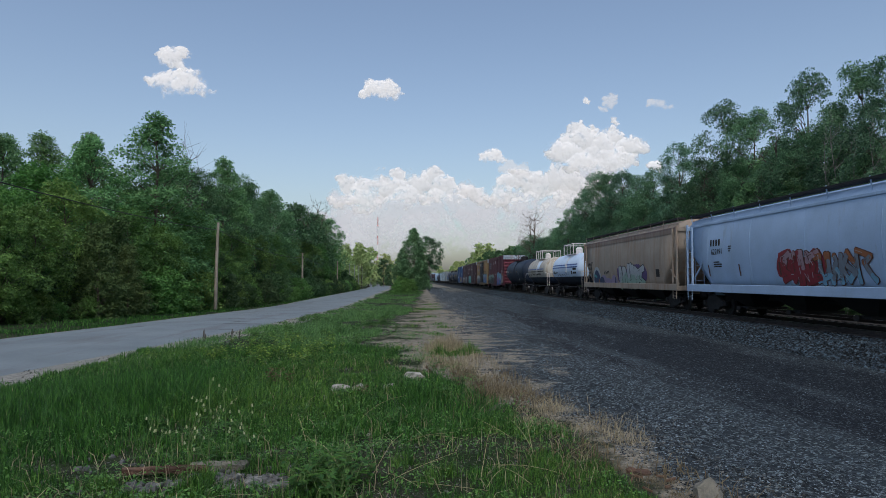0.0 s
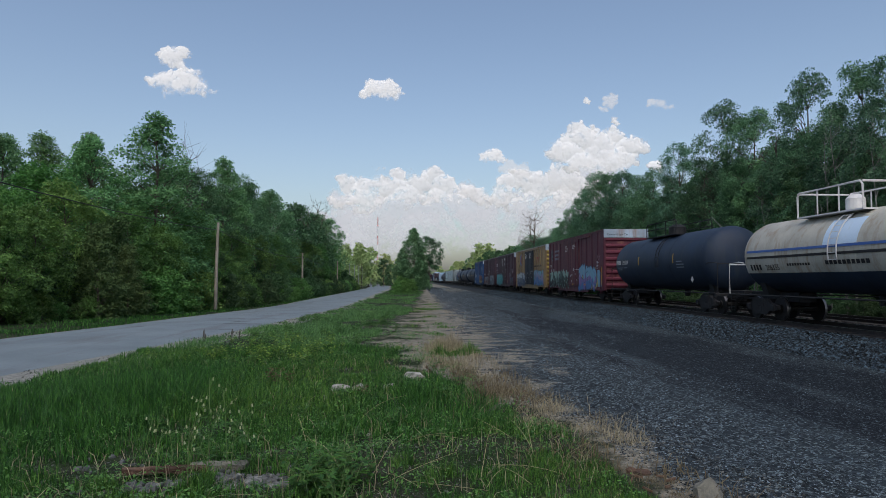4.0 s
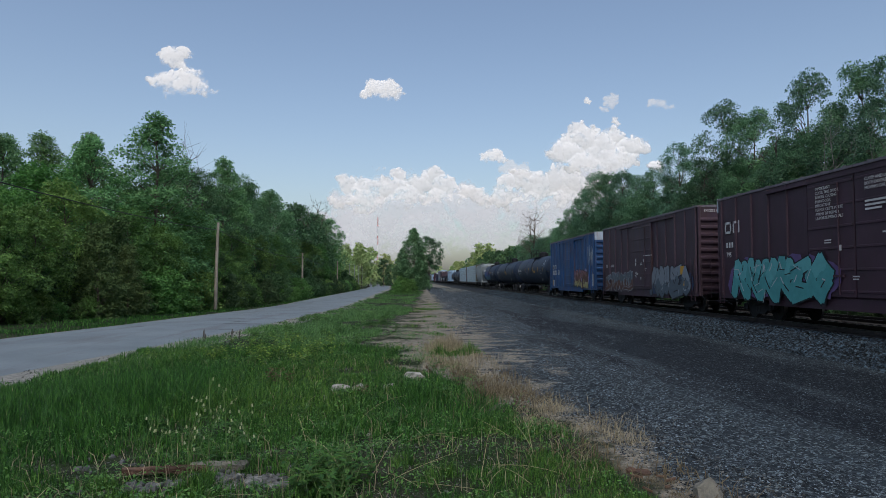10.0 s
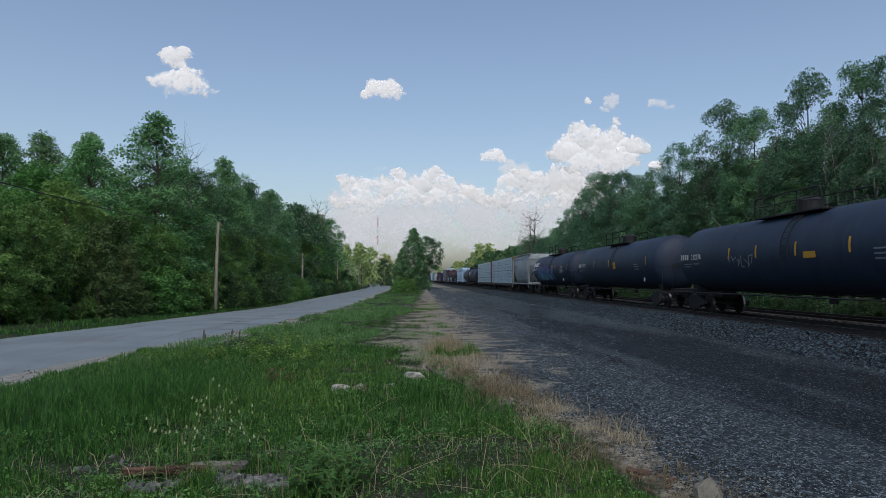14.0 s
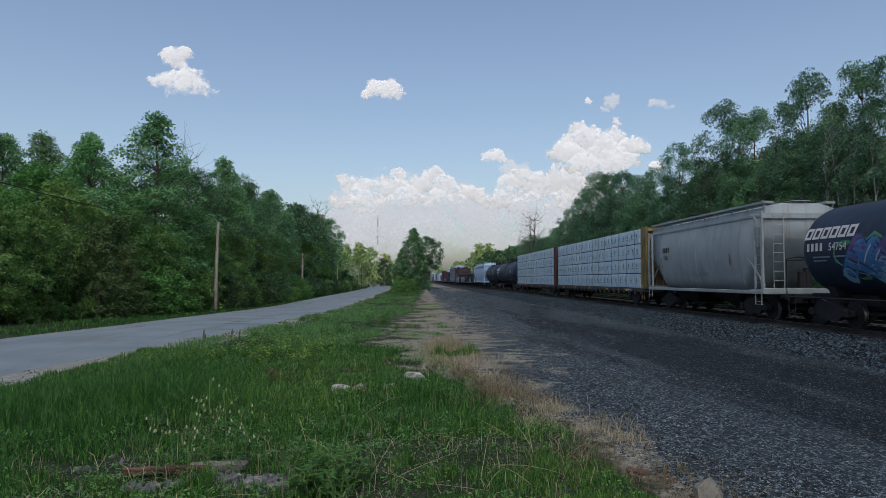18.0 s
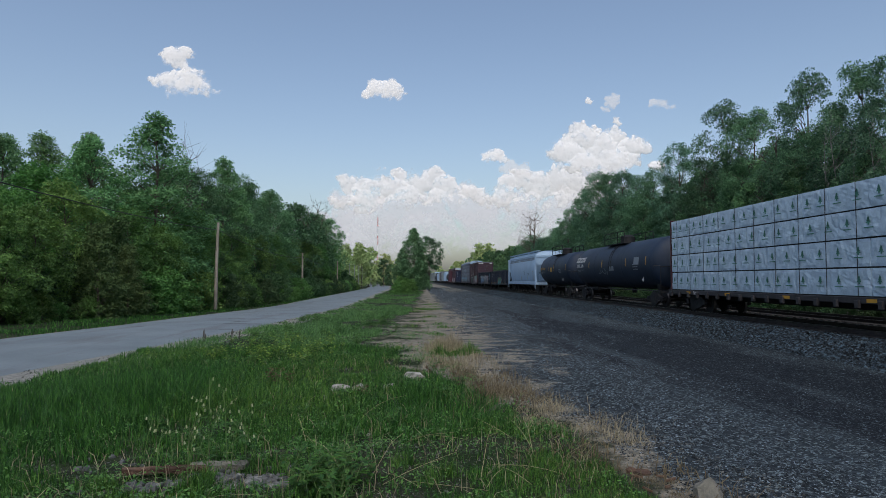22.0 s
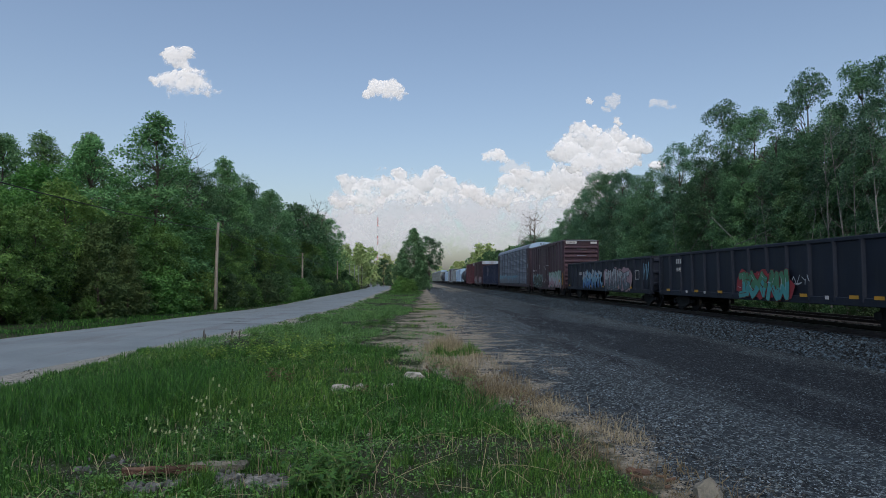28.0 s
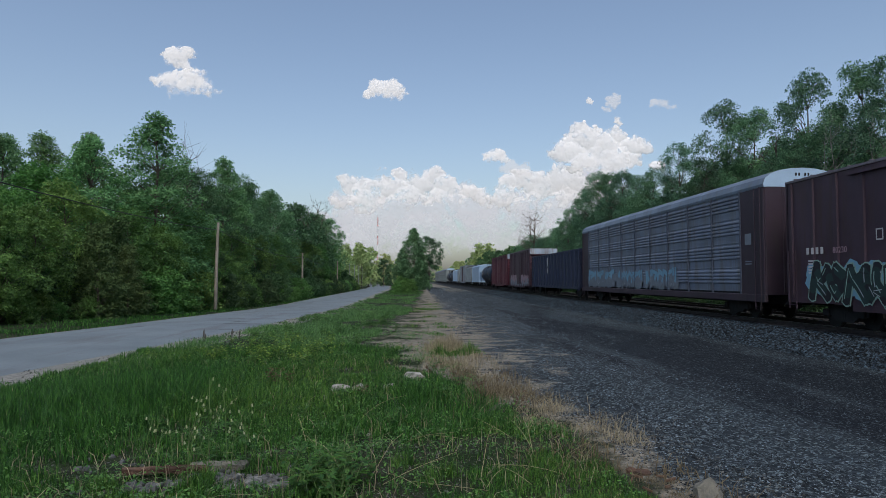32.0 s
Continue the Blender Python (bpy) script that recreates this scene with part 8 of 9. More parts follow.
# straw among the green
x, y = scatter(1800, 4.4, 14, lambda y: verge_l(y) + 0.5, lambda y: edge_x(y) - 0.5)
blades("dry_grass", rs, x, y, rs.uniform(0.05, 0.25, len(x)), 0.006, M_STRAW, "dead straw among the green grass", 1.4)


def tuft(name, label, x, y, n, rad, h, material, width=0.006, bend=0.8, m2=None):
    xs, ys = x + rs.normal(size=n) * rad, y + rs.normal(size=n) * rad * 0.8
    far = ((xs - x) / rad) ** 2 + ((ys - y) / (0.8 * rad)) ** 2
    o = blades(name, rs, xs, ys, h * rs.uniform(0.5, 1.25, n) * (0.25 + 0.75 * np.exp(-0.5 * far)), np.full(n, width), material, label, bend + 0.4)
    tagged(o, category="grass tuft", kind="stuff")
    return o


for x, y, h in ((0.85, 12.2, 0.26), (1.15, 10.6, 0.3), (1.35, 9.2, 0.32), (1.6, 7.9, 0.3), (1.85, 6.9, 0.26), (1.3, 7.3, 0.3)):
    tuft("grass_tuft", "bleached dry grass tuft at the edge of the gravel", x, y, 130, 0.20, h * 0.6, M_STRAW, 0.0055, 1.8)
for x, y, h in ((0.62, 15.0, 0.46), (0.95, 15.2, 0.52), (0.78, 14.6, 0.40)):
    tuft("grass_tuft", "bleached dry grass tussock on the bare strip", x, y, 420, 0.20, h, M_STRAW, 0.008, 0.5)
for x, y, h in ((0.62, 13.7, 0.34), (1.25, 14.2, 0.36), (1.02, 13.9, 0.22)):
    tuft("grass_tuft", "yellow-green grass tuft at the edge of the gravel", x, y, 300, 0.13, h, M_GRASS, 0.009)

for x, y, h in ((-1.62, 5.08, 0.24), (-1.55, 5.14, 0.20), (-2.28, 5.12, 0.22), (-2.36, 5.20, 0.20), (0.15, 5.1, 0.24), (0.30, 5.3, 0.22), (-0.05, 5.6, 0.22)):
    tuft("grass_tuft", "bright green grass tuft in front of the plank", x, y, 130, 0.06, h, M_GRASS, 0.005, 0.6)

# ---- stones, plank, weeds ----
M_STONE = mat("pale_limestone", (0.36, 0.36, 0.33), (0.20, 0.20, 0.18), 0.9, 0, 6, 50, 0.8, None, (0.07, 0.075, 0.06), 0.5)
M_BOULDER = mat("grey_boulder", (0.205, 0.20, 0.172), (0.12, 0.12, 0.10), 0.9, 0, 5, 60, 0.9, None, (0.20, 0.195, 0.165), 0.4)
M_SHALE = mat("grey_shale", (0.135, 0.143, 0.143), (0.055, 0.060, 0.061), 0.85, 0, 9, 50, 0.4)
M_SLAB = mat("pale_shale", (0.25, 0.255, 0.243), (0.14, 0.145, 0.14), 0.85, 0, 9, 50, 0.5, None, (0.08, 0.082, 0.08), 0.4)
M_CLOD = mat("dark_clod", (0.07, 0.065, 0.062), (0.12, 0.11, 0.10), 0.95, 0, 8, 60, 0.8)


def rock(x, y, sx, sy, sz, seed, material=M_STONE, name="stone", label="pale limestone rock half sunk in the grass", cat="stone", lift=0.3, cut=(0.36, 0.74), planes=11):
    r_ = random.Random(seed)
    bm = B()
    bmesh.ops.create_icosphere(bm, subdivisions=3, radius=1)
    o3 = Vector((seed * 1.7, seed * 0.3, seed))
    cuts = [(Vector((r_.gauss(0, 1), r_.gauss(0, 1), abs(r_.gauss(0, 0.8)))).normalized(), r_.uniform(*cut)) for _ in range(planes)]
    for v in bm.verts:
        for nn, dd in cuts:
            over = v.co.dot(nn) - dd
            if over > 0:
                v.co -= nn * over
    for v in bm.verts:
        k_ = 1.3 + 0.07 * noise.noise(v.co * 1.3 + o3) + 0.05 * noise.noise(v.co * 6.1 + o3)
        v.co = Vector((v.co.x * sx, v.co.y * sy, v.co.z * sz)) * k_
        v.co.z = max(v.co.z, -sz * 0.5)
    ob = part(name, bm, material, None)
    ob.matrix_basis = pose(x, y, float(ground_z(x, y)) + sz * lift, 0, 0, r_.uniform(0, 360))
    return tagged(ob, label, cat)


rock(-0.98, 9.55, 0.19, 0.14, 0.075, 24, lift=0.9)
rock(-0.74, 9.70, 0.15, 0.10, 0.07, 29, lift=0.8)
rock(-0.28, 9.75, 0.17, 0.08, 0.05, 5, lift=0.9)
rock(0.10, 10.7, 0.22, 0.14, 0.085, 27, lift=0.8)
rock(2.22, 4.90, 0.16, 0.13, 0.095, 47, M_BOULDER, cut=(0.22, 0.6), planes=9, label="grey weathered boulder at the edge of the gravel", cat="boulder")
rock(1.05, 8.05, 0.15, 0.12, 0.07, 11, M_CLOD, "clod", "dark lump of cinder in dry grass", "clod")
rock(1.3, 7.6, 0.10, 0.12, 0.05, 12, M_CLOD, "clod", "dark lump of cinder in dry grass", "clod")
rock(-0.42, 6.75, 0.05, 0.04, 0.035, 13)
def slab(x, y, sx, sy, sz, seed, material, label):
    """A broken flat stone: an uneven outline with a chipped upper edge."""
    r_ = random.Random(seed)
    n = r_.choice((5, 6, 7))
    out = [(sx * r_.uniform(0.65, 1.15) * math.cos(2 * math.pi * (i + r_.uniform(-0.3, 0.3)) / n), sy * r_.uniform(0.65, 1.15) * math.sin(2 * math.pi * (i + r_.uniform(-0.3, 0.3)) / n)) for i in range(n)]
    tip = [r_.uniform(0.75, 1.15) for _ in range(n)]
    bm = loft(B(), [[(a, b, -sz) for a, b in out], [(a * 1.03, b * 1.03, sz * 0.4) for a, b in out], [(a * 0.88, b * 0.86, sz * q) for (a, b), q in zip(out, tip)]])
    ob = part("stone", bm, material)
    ob.matrix_basis = pose(x, y, float(ground_z(x, y)) + 0.7 * sz, r_.uniform(-14, 14), r_.uniform(-14, 14), r_.uniform(0, 360))
    return tagged(ob, label, "stone", "shale fragments")


SHALE_LABEL = "flat grey shale fragment on bare soil"
for i, (a, b, sx, sy, sz) in enumerate(((-1.20, 5.18, 0.10, 0.065, 0.022), (-1.36, 5.30, 0.06, 0.04, 0.016), (-1.02, 5.05, 0.055, 0.04, 0.018), (-1.33, 5.02, 0.07, 0.045, 0.018), (-0.98, 5.24, 0.045, 0.035, 0.02),
                                        (-1.94, 5.14, 0.075, 0.04, 0.018), (-1.80, 5.20, 0.055, 0.04, 0.018), (-2.08, 5.24, 0.05, 0.03, 0.015), (-1.12, 5.34, 0.05, 0.03, 0.014))):
    slab(a, b, sx * 1.1, sy * 1.15, sz * 0.8, 211 + i, M_SLAB, "pale flat slab of shale on bare soil")
for i in range(110):
    a, b = (rs.normal(-1.20, 0.20), rs.normal(5.17, 0.13)) if i % 3 else (rs.normal(-1.95, 0.16), rs.normal(5.15, 0.10))
    slab(a, b, rs.uniform(0.012, 0.035) + 0.05 * rs.rand() ** 4, rs.uniform(0.012, 0.028) + 0.03 * rs.rand() ** 4, rs.uniform(0.010, 0.022), 30 + i, M_SHALE, SHALE_LABEL)
for i in range(20):
    slab(rs.normal(-2.6, 0.3), rs.normal(5.5, 0.3), rs.uniform(0.015, 0.04), rs.uniform(0.015, 0.03), rs.uniform(0.01, 0.02), 110 + i, M_SHALE, SHALE_LABEL)

M_PLANK = mat("split_red_plank", (0.098, 0.054, 0.036), (0.045, 0.029, 0.022), 0.9, 0, 2.2, 40, 0.9, (1, 14, 14), (0.17, 0.125, 0.092), 0.4)
M_PLANKGREY = mat("weathered_grey_plank", (0.23, 0.225, 0.19), (0.13, 0.125, 0.105), 0.9, 0, 2.2, 40, 0.9, (1, 14, 14), (0.07, 0.06, 0.05), 0.4)
plank = thing("plank", "split weathered plank, red-brown and grey, lying in the grass", "plank", m=pose(-1.80, 5.50, float(ground_z(-1.80, 5.50)) + 0.042, 3, -0.8, 3))
prof_r = random.Random(8)
for nm_, u0, u1, wd0, mt in (("split_board", -0.50, 0.20, 0.045, M_PLANK), ("weathered_board", 0.02, 0.48, 0.075, M_PLANKGREY)):
    secs = []
    for i in range(19):
        u = u0 + (u1 - u0) * i / 18
        wd = (wd0 + 0.010 * prof_r.uniform(-1, 1)) * (0.55 if i in (0, 18) else 1)
        t_ = 0.026 + 0.006 * prof_r.uniform(-1, 1)
        yo = 0.03 if mt is M_PLANKGREY else -0.015
        secs.append([(u, yo - wd, -t_), (u, yo + wd, -t_), (u, yo + wd + 0.004, t_ * 0.4), (u, yo + 0.3 * wd, t_ * 0.9), (u, yo + 0.05 * wd, t_ * 0.55), (u, yo - 0.3 * wd, t_), (u, yo - wd, t_ * 0.7)])
    part(nm_, loft(B(), secs), mt, plank, "reddish split heartwood" if mt is M_PLANK else "grey weathered end of the plank")

M_STEM = mat("green_stem", (0.09, 0.16, 0.05), (0.13, 0.2, 0.07), 0.6, 0, 4, 30, 0)
M_BELL = mat("pale_bell_flower", (0.30, 0.36, 0.18), (0.50, 0.53, 0.35), 0.7, 0, 20, 50, 0, trans=0.3)
M_WEED = mat("weed_leaf", (0.022, 0.085, 0.016), (0.080, 0.19, 0.036), 0.6, 0, 4, 30, 0, island=True, trans=0.3)
M_DRYSTALK = mat("dry_stalk", (0.36, 0.33, 0.20), (0.26, 0.24, 0.13), 0.85, 0, 4, 30, 0)


def campion(x, y, h, seed, flowers=9):
    r_ = random.Random(seed)
    e = thing("wildflower", "wild campion with pale drooping bell flowers", "wildflower", "wildflowers by the plank", pose(x, y, float(ground_z(x, y)), 0, 0, r_.uniform(0, 360)))
    bx, by = r_.uniform(-0.12, 0.12), r_.uniform(-0.12, 0.12)
    sp = [Vector((bx * u * u, by * u * u, h * u)) for u in (0, 0.35, 0.7, 1.0)]
    bm = tube(B(), sp, 0.0045, 5, 0.002)
    lf = B()
    tips = []
    for i in range(flowers):
        u = r_.uniform(0.5, 1.0)
        p = Vector((bx * u * u, by * u * u, h * u))
        a = r_.uniform(0, 6.28)
        q = p + Vector((math.cos(a) * 0.05, math.sin(a) * 0.05, r_.uniform(0.015, 0.06))) * r_.uniform(0.6, 1.4)
        tube(bm, [p, q], 0.0022, 4)
        tips.append(q)
    part("stem", bm, M_STEM, e)
    for i in range(14):
        u = r_.uniform(0.05, 0.7)
        a = r_.uniform(0, 6.28)
        p = Vector((bx * u * u, by * u * u, h * u))
        d = Vector((math.cos(a), math.sin(a), 0.5))
        s_ = Vector((-d.y, d.x, 0)) * 0.012
        ln = r_.uniform(0.06, 0.12)
        vs = [lf.verts.new(c) for c in (p, p + d * ln * 0.5 + s_, p + d * ln - Vector((0, 0, 0.03)), p + d * ln * 0.5 - s_)]
        lf.faces.new(vs)
    part("leaf_whorl", lf, M_WEED, e)
    for q in tips:
        bm = tube(B(), [q, q + Vector((0.003, 0, -0.010)), q + Vector((0.004, 0, -0.020))], 0.005, 6, 0.008)
        tube(bm, [q + Vector((0.004, 0, -0.020)), q + Vector((0.004, 0, -0.026))], 0.009, 6, 0.003)
        part("bell_flower", bm, M_BELL, e)
    return e


for i, (x, y, h, n_) in enumerate(((-1.62, 5.45, 0.74, 6), (-1.50, 5.55, 0.66, 5), (-1.75, 5.35, 0.52, 5), (-1.42, 5.35, 0.55, 5), (-1.92, 5.5, 0.50, 4), (-1.36, 5.6, 0.42, 4), (-1.98, 5.3, 0.42, 4),
                                   (-2.25, 5.75, 0.40, 3), (-1.68, 5.6, 0.46, 4), (-1.56, 5.25, 0.36, 3), (-1.82, 5.62, 0.58, 5), (-1.25, 5.5, 0.34, 3))):
    campion(x, y, h, 300 + i, n_)


def weed(x, y, h, seed, material=M_WEED, label="leafy green weed in the grass", n=26, ln=0.09):
    r_ = random.Random(seed)
    e = thing("weed", label, "weed", "weeds in the meadow", pose(x, y, float(ground_z(x, y)), 0, 0, r_.uniform(0, 360)))
    bm, lf = B(), B()
    for s_ in range(4):
        a = r_.uniform(0, 6.28)
        tip = Vector((math.cos(a) * 0.12 * h / 0.3, math.sin(a) * 0.12 * h / 0.3, h * r_.uniform(0.7, 1.0)))
        tube(bm, [(0, 0, 0), tip * 0.5 + Vector((0, 0, 0.03)), tip], 0.004, 4, 0.0015)
        for i in range(n // 4):
            u = r_.uniform(0.2, 1.0)
            p = tip * u
            b_ = r_.uniform(0, 6.28)
            d = Vector((math.cos(b_), math.sin(b_), r_.uniform(-0.1, 0.6))).normalized()
            w_ = d.cross(Vector((0, 0, 1))).normalized() * ln * 0.2
            q = ln * r_.uniform(0.6, 1.1)
            lf.faces.new([lf.verts.new(c) for c in (p, p + d * q * 0.45 + w_, p + d * q - Vector((0, 0, 0.2 * q)), p + d * q * 0.45 - w_)])
    part("stem", bm, M_STEM, e)
    part("foliage", lf, material, e)


for i in range(34):
    weed(rs.normal(-0.62, 0.13), rs.normal(5.05, 0.22), rs.uniform(0.18, 0.34), 400 + i)
for i in range(60):
    y = rs.uniform(6.5, 15)
    weed(rs.uniform(max(-0.42 * y, float(np.interp(y, RY, RR)) + 1.3), 0.6), y, rs.uniform(0.12, 0.3), 450 + i)
for i in range(70):
    y = 11.5 * (34 / 11.5) ** rs.rand()
    x = rs.uniform(-4.8, 0.2 - 0.03 * y)
    weed(x, y, rs.uniform(0.16, 0.36), 800 + i, M_WEED if i % 4 else M_HERB, "leafy green weed in the grass", 40, 0.08 + 0.002 * y)
M_SPURGE = mat("yellow_green_spurge", (0.080, 0.200, 0.030), (0.270, 0.390, 0.060), 0.6, 0, 4, 30, 0, island=True, trans=0.3)
for i in range(46):
    weed(rs.normal(-3.1, 0.8), rs.normal(14.2, 1.2), rs.uniform(0.22, 0.40), 520 + i, M_SPURGE, "yellow-green flowering spurge in the meadow", 30, 0.10)
for i, (x, y, h) in enumerate(((-5.45, 17.7, 0.36), (-5.35, 17.5, 0.26), (-4.9, 18.4, 0.32), (-4.75, 18.6, 0.27))):
    e = thing("dead_stalk", "dark dead mullein stalk standing beside the road", "plant stalk", "dead stalks by the road", pose(x, y, float(ground_z(x, y))))
    part("stem", tube(B(), [(0, 0, 0), (0.01, 0, h * 0.6)], 0.014, 5), M_CLOD, e)
    part("seed_head", tube(B(), [(0.01, 0, h * 0.55), (0.015, 0, h * 0.8), (0.02, 0, h)], 0.03, 6, 0.012), M_CLOD, e)
for i in range(26):
    x, y = rs.uniform(-1.0, 1.6), rs.uniform(4.7, 7.6)
    a, l_ = rs.uniform(0, 6.28), rs.uniform(0.2, 0.7)
    z = float(ground_z(x, y))
    up = rs.uniform(0.05, 0.35)
    b_ = rs.normal() * 0.25
    bm = tube(B(), [(math.cos(a + b_ * q * q) * l_ * q, math.sin(a + b_ * q * q) * l_ * q, 0.01 + up * (1.6 * q - 0.6 * q * q)) for q in (0, 0.25, 0.5, 0.75, 1.0)], 0.0026, 4, 0.0012)
    o = part("dry_stem", bm, M_DRYSTALK)
    o.matrix_basis = pose(x, y, z)
    tagged(o, "bleached dry weed stem leaning over the grass", "dry stem", "dry stems")

M_DOCK = mat("brown_dock", (0.085, 0.048, 0.034), (0.15, 0.095, 0.062), 0.85, 0, 4, 30, 0, island=True, trans=0.2)
for i, (x, y, h) in enumerate(((-1.98, 10.1, 0.36), (-1.84, 10.3, 0.30), (-2.1, 10.4, 0.28), (-0.62, 9.0, 0.20), (0.95, 8.7, 0.30), (0.70, 9.6, 0.30), (1.32, 8.2, 0.26), (0.35, 11.0, 0.26))):
    weed(x, y, h, 700 + i, M_DOCK, "reddish brown withered dock in the meadow", 44, 0.07)
# long bent dry stalks over the bare patch
for i, (x, y, a, l_, up) in enumerate(((-0.32, 5.25, 62, 0.55, 0.26), (-0.22, 5.15, 28, 0.66, 0.16), (-0.42, 5.35, 122, 0.26, 0.24), (-0.95, 6.25, 118, 0.30, 0.28), (0.55, 5.2, 70, 0.45, 0.32), (1.1, 5.9, 96, 0.35, 0.28), (-0.1, 7.1, 8, 0.42, 0.04))):
    c_, s_ = math.cos(radians(a)), math.sin(radians(a))
    kink = 0.06 * (-1) ** i
    bm = tube(B(), [(0, 0, 0), (c_ * l_ * 0.3, s_ * l_ * 0.3 + kink * 0.4, up * 0.42), (c_ * l_ * 0.62, s_ * l_ * 0.62 + kink, up * 0.8), (c_ * l_, s_ * l_, up)], 0.0032, 5, 0.0013)
    tube(bm, [(c_ * l_ * 0.6, s_ * l_ * 0.6 + kink, up * 0.78), (c_ * l_ * 0.75 + 0.05, s_ * l_ * 0.7 - 0.06, up * 0.95)], 0.0022, 4, 0.001)
    o = part("dry_stem", bm, M_DRYSTALK)
    o.matrix_basis = pose(x, y, float(ground_z(x, y)))
    tagged(o, "long bleached dry stalk bent over the grass", "dry stem", "dry stems")

# ---- loose stones of the yard and the ballast ----
OCT = np.array([(1, 0, 0), (-1, 0, 0), (0, 1, 0), (0, -1, 0), (0, 0, 1)], float)
OCT_F = np.array([(0, 2, 4), (2, 1, 4), (1, 3, 4), (3, 0, 4)])


def pebbles(name, x, y, z, size, material, label, cat="gravel"):
    n = len(x)
    v = OCT[None] * (1 + rs.uniform(-0.35, 0.35, (n, 5, 1)))
    a = rs.rand(n) * 2 * np.pi
    ca, sa = np.cos(a)[:, None], np.sin(a)[:, None]
    sc = size[:, None] * rs.uniform(0.5, 1.3, (n, 3)) * np.array([1.15, 1.0, 0.62])
    v = v * sc[:, None, :]
    tz = rs.normal(size=(n, 1)) * 0.5
    vx, vz = v[:, :, 0] * np.cos(tz) - v[:, :, 2] * np.sin(tz), v[:, :, 0] * np.sin(tz) + v[:, :, 2] * np.cos(tz)
    v = np.stack([vx * ca - v[:, :, 1] * sa + x[:, None], vx * sa + v[:, :, 1] * ca + y[:, None], vz + z[:, None]], -1)
    f_ = (OCT_F[None] + np.arange(n)[:, None, None] * 5).reshape(-1, 3)
    return tagged(arrays(name, v.reshape(-1, 3), f_, material), label, cat, kind="stuff")


M_PEB = mat("yard_pebbles", (0.0055, 0.0080, 0.0112), (0.222, 0.288, 0.338), 0.9, 0, 0.5, 60, 0, island=True, power=3.0)
M_GRIT = mat("soil_grit", (0.03, 0.031, 0.026), (0.21, 0.215, 0.20), 0.9, 0, 0.5, 60, 0, island=True, power=2.6)
# loose ballast darkened and blued for the train's skylit shade
M_BAL = mat("ballast_pebbles", (0.0045, 0.0072, 0.0105), (0.080, 0.126, 0.166), 0.9, 0, 0.5, 60, 0, island=True, power=2.4)
x, y = scatter(200000, 4.3, 190, lambda y: edge_x(y) - 0.2, lambda y: np.minimum(12.2, 0.86 * y + 1.0), 1.0)
k = rs.rand(len(x)) < np.clip(1.05 - 0.5 * smooth01(1.5, 4.5, x - edge_x(y)) * smooth01(6, 12, y) - 0.6 * vnoise(x * 0.5, y * 0.4) - 0.4 * smooth01(5.0, 9.0, x) - 0.7 * smooth01(2.8, 4.4, x) * (1 - smooth01(7, 11, y)), 0.08, 1)
k &= rs.rand(len(x)) < np.maximum(smooth01(-0.6, 1.1, x - edge_x(y) + 1.8 * (vnoise(x * 1.3 + 4, y * 0.5) - 0.5)), 1 - smooth01(9, 14, y))
x, y = x[k], y[k]
pebbles("yard_gravel", x, y, ground_z(x, y), 0.0042 + 0.009 * rs.rand(len(x)) ** 4 + 0.00055 * y, M_PEB, "loose grey gravel scattered over the dark yard")
x, y = scatter(9000, 9, 60, lambda y: np.interp(y, RY, RR) - 0.1, lambda y: np.interp(y, RY, RR) + 1.5)
k = rs.rand(len(x)) < np.clip(3.0 * vnoise(x * 2.4, y * 1.2 + 6) - 1.35, 0.08, 1)
x, y = x[k], y[k]
pebbles("shoulder_grit", x, y, ground_z(x, y) + 0.014, 0.008 + 0.016 * rs.rand(len(x)) ** 3 + 0.0004 * y, M_GRIT, "loose grit and clods on the road shoulder")
# grit and chips on the bare soil of the verge and along the yard's edge
x, y = scatter(42000, 4.3, 12, lambda y: np.maximum(verge_l(y), -4.6), lambda y: edge_x(y) + 0.7)
k = rs.rand(len(x)) < np.clip(1.5 * smooth01(0.42, 0.62, 0.6 * vnoise(x * 1.1 + 50, y * 1.1) + 0.4 * vnoise(x * 3.4, y * 3.4 + 20)) + 1.2 * np.exp(-(((x - edge_x(y)) / 0.7) ** 2)) + 1.2 * np.exp(-(((x + 1.22) / 0.5) ** 2 + ((y - 5.2) / 0.35) ** 2)), 0.05, 1)
x, y = x[k], y[k]
pebbles("soil_grit", x, y, ground_z(x, y), 0.0036 + 0.013 * rs.rand(len(x)) ** 5 + 0.0003 * y, M_GRIT, "small stone chips on the bare soil of the verge")
y = 12 * (110 / 12) ** rs.rand(36000)
u = rs.rand(len(y))
x = 11.75 + 2.15 * u
zb = np.interp(x, [11.5, 11.9, 13.55, 13.75, 14.0], [-0.74, -0.74, -0.22, -0.18, -0.17])
pebbles("ballast_stones", x, y, zb, 0.026 + 0.022 * rs.rand(len(x)) + 0.0004 * y, M_BAL, "angular grey ballast stones on the track shoulder", "ballast")

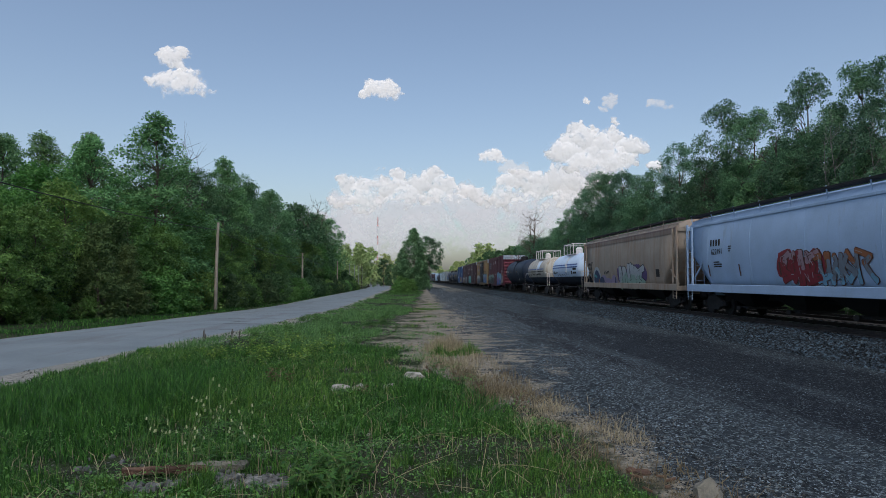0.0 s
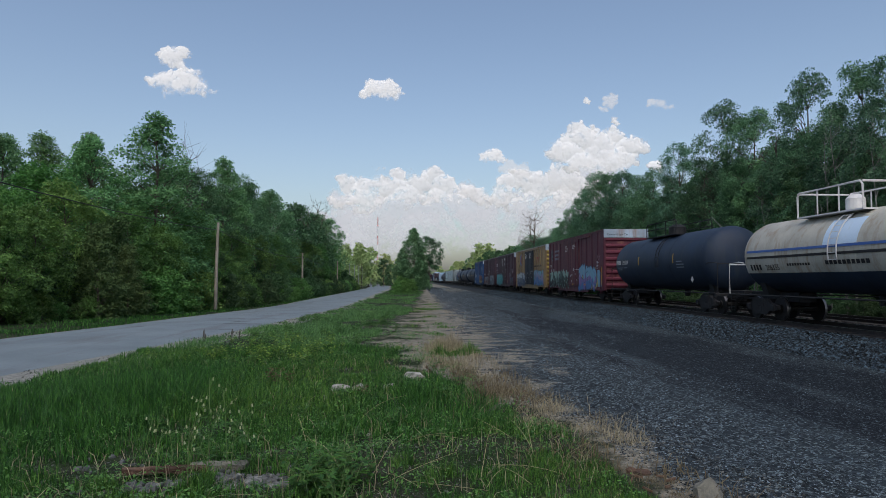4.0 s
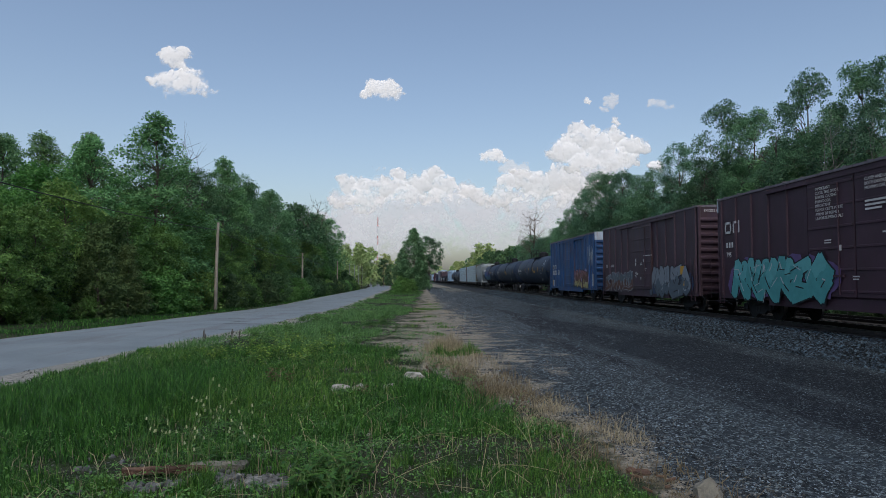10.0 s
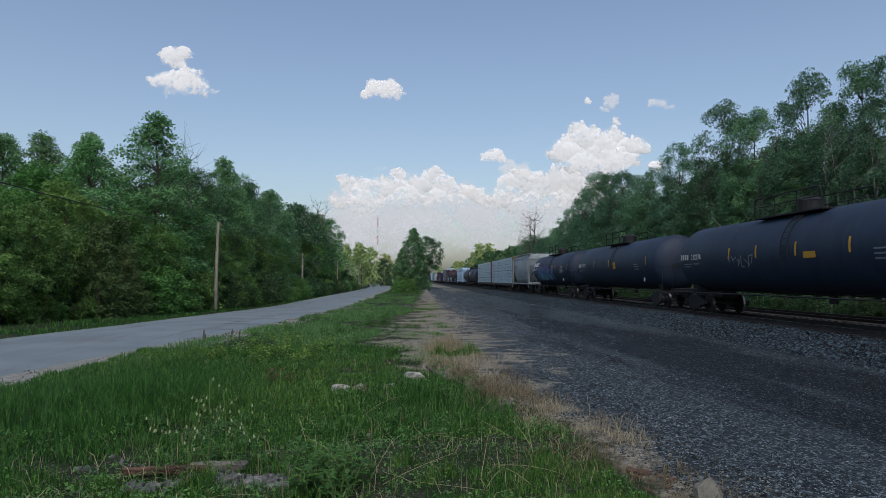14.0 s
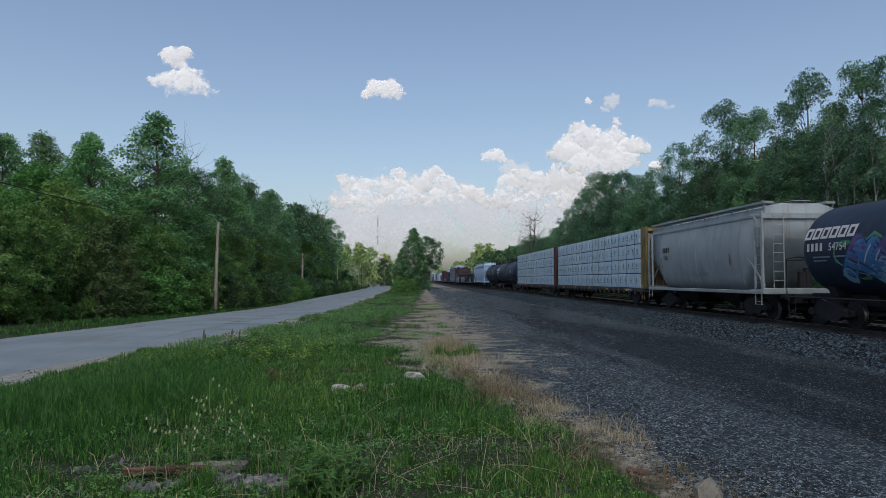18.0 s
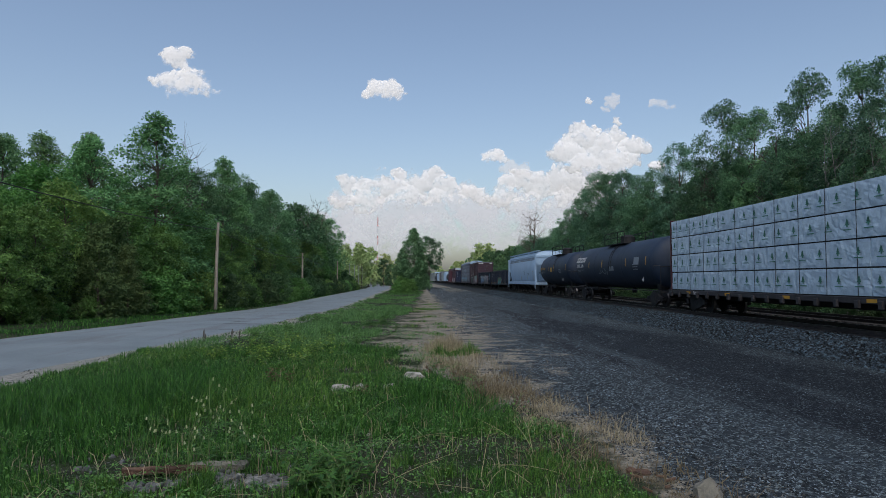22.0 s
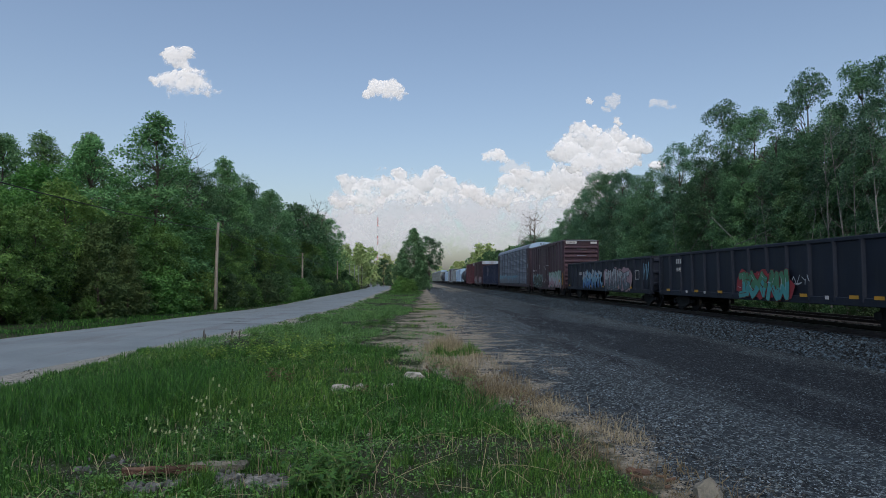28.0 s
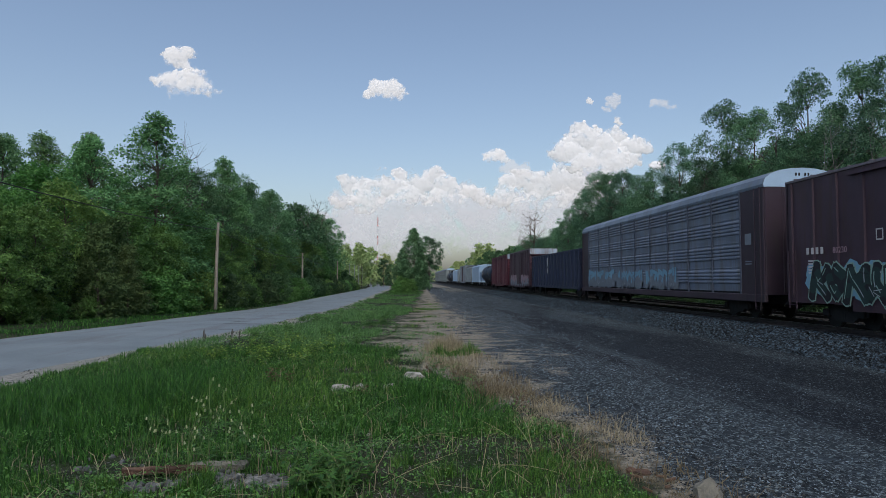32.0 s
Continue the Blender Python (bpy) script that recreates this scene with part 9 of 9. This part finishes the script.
# ---- green tufts on the bare strip, road patches, fallen trunks ----
for i in range(22):
    y = 11 * (60 / 11) ** rs.rand()
    x = float(edge_x(y)) - rs.uniform(0.2, 2.0)
    tuft("grass_tuft", "green grass tuft on the bare gravelly strip", x, y, 90, 0.10 + 0.006 * y, rs.uniform(0.08, 0.2), M_GRASS, 0.007 + 0.0005 * y, 0.7)
M_PATCH = mat("tar_patch", (0.112, 0.132, 0.145), (0.150, 0.178, 0.196), 0.9, 0, 2.0, 80, 0.3)
for i, (cx, cy, a, b) in enumerate(((-7.1, 27.7, 0.32, 0.30), (-6.4, 25.9, 0.62, 0.28), (-6.2, 22.6, 0.25, 0.20), (-7.9, 30.2, 0.36, 0.28), (-8.4, 36.0, 0.7, 0.45), (-9.9, 24.0, 0.36, 0.20))):
    bm = B()
    pts = []
    for k in range(18):
        t_ = 2 * math.pi * k / 18
        q = 0.45 + 1.1 * float(vnoise(3.1 * math.cos(t_) + 20 * i, 3.1 * math.sin(t_) + 7))
        u = (cx + a * q * math.cos(t_) - float(np.interp(cy, RY, RL))) / float(np.interp(cy, RY, RR - RL))
        pts.append((cx + a * q * math.cos(t_), cy + b * q * math.sin(t_), float(ground_z(float(np.interp(cy, RY, RL)) + 2.8, cy + b * q * math.sin(t_))) + 0.018 + 0.16 * u * (1 - u) + 0.006))
    top = [bm.verts.new(p) for p in pts]
    bm.faces.new(top)
    low = [bm.verts.new((p[0], p[1], p[2] - 0.01)) for p in pts]
    for k in range(18):
        bm.faces.new((top[k], top[(k + 1) % 18], low[(k + 1) % 18], low[k]))
    tagged(part("asphalt_patch", bm, M_PATCH), "dark tar repair patch on the grey road", "road patch", "road patches")
for pts, r_ in ((((25.2, 57.5, -0.4), (25.0, 58.0, 4.0), (25.0, 53.5, 6.8), (24.8, 48.7, 4.3)), 0.065), (((24.8, 49.6, -0.4), (24.6, 48.8, 4.2), (24.5, 45.8, 4.6), (24.4, 43.4, 5.0)), 0.05), (((24.7, 46.0, -0.3), (24.6, 45.4, 3.9), (24.5, 44.0, 4.6)), 0.035)):
    bm = tube(B(), pts, r_, 6, r_ * 0.3)
    tagged(part("broken_trunk", bm, BARK_PALE), "pale broken tree trunk bent over behind the railway", "tree trunk", "pale trunks")
bm = B()
r_ = random.Random(5)
secs = []
for i in range(9):
    u = -0.10 + 0.20 * i / 8
    w_, t_ = 0.045 + 0.012 * r_.uniform(-1, 1), 0.018 + 0.006 * r_.uniform(-1, 1)
    if i in (0, 8):
        w_, t_ = w_ * 0.4, t_ * 0.5
    secs.append([(u, -w_, -t_), (u, w_, -t_), (u, w_ * 0.8, t_ * 0.6), (u, 0.0, t_ * 1.2), (u, -w_ * 0.9, t_ * 0.5)])
loft(bm, secs)
o = part("bark_piece", bm, mat("red_bark", (0.115, 0.066, 0.044), (0.065, 0.044, 0.033), 0.9, 0, 8, 60, 0.8))
o.matrix_basis = pose(1.88, 5.42, float(ground_z(1.88, 5.42)) + 0.015, 5, 3, -25)
tagged(o, "reddish brown piece of bark at the edge of the gravel", "bark")
M_CHIP = mat("red_bark_chip", (0.15, 0.090, 0.058), (0.085, 0.056, 0.040), 0.9, 0, 8, 60, 0.8)
for i in range(9):
    x, y, a = rs.normal(1.86, 0.13), rs.normal(5.22, 0.20), rs.uniform(0, 180)
    l_, w_ = rs.uniform(0.025, 0.07), rs.uniform(0.008, 0.02)
    bm = loft(B(), [[(u * l_, -w_ * q, -0.006), (u * l_, w_ * q, -0.006), (u * l_, w_ * 0.7 * q, 0.012), (u * l_, -w_ * 0.6 * q, 0.009)] for u, q in ((-1, 0.4), (-0.5, 1.0), (0.2, 0.85), (0.7, 1.0), (1, 0.3))])
    o = part("bark_piece", bm, M_CHIP)
    o.matrix_basis = pose(x, y, float(ground_z(x, y)) + 0.012, rs.uniform(-8, 8), rs.uniform(-8, 8), a)
    tagged(o, "reddish brown bark chip at the edge of the gravel", "bark", "bark chips")
for x, y in ((1.75, 5.5), (1.92, 5.15), (2.02, 4.85), (1.6, 5.9)):
    tuft("grass_tuft", "flattened reddish straw at the edge of the gravel", x, y, 150, 0.10, 0.10, M_REDDRY, 0.0035, 2.4)
# ---- what moves ----


def motions():
    for car, mid in CARS:
        walk(car, [(0.0, pose(TRACK_X, mid, 0)), (32.0, pose(TRACK_X, mid - SPEED * 32.0, 0))])
    # wheels roll: one full set of rows for each axle place, shared by the axles at that place
    rate = math.degrees(SPEED / 0.455)
    for side in (-1, 1):
        rows = []
        t = 0.0
        while t < 32.0:
            rows.append((t, pose(0, side * 0.89, 0.455, rate * t, 0, 0)))
            t += 1 / 30 * 1
        rows.append((32.0, pose(0, side * 0.89, 0.455, rate * 32.0, 0, 0)))
        first = WHEELS[side][0]
        walk(first, rows)
        for o in WHEELS[side][1:]:
            o.rotation_mode = "QUATERNION"
            o.animation_data_create()
            o.animation_data.action = first.animation_data.action
            o.animation_data.action_slot = first.animation_data.action_slot
    for cloud, shift in CLOUDS:
        m = cloud.matrix_basis.copy()
        walk(cloud, [(0.0, Matrix.Translation((-shift, 0, 0)) @ m), (32.0, Matrix.Translation((shift, 0, 0)) @ m)])


motions()
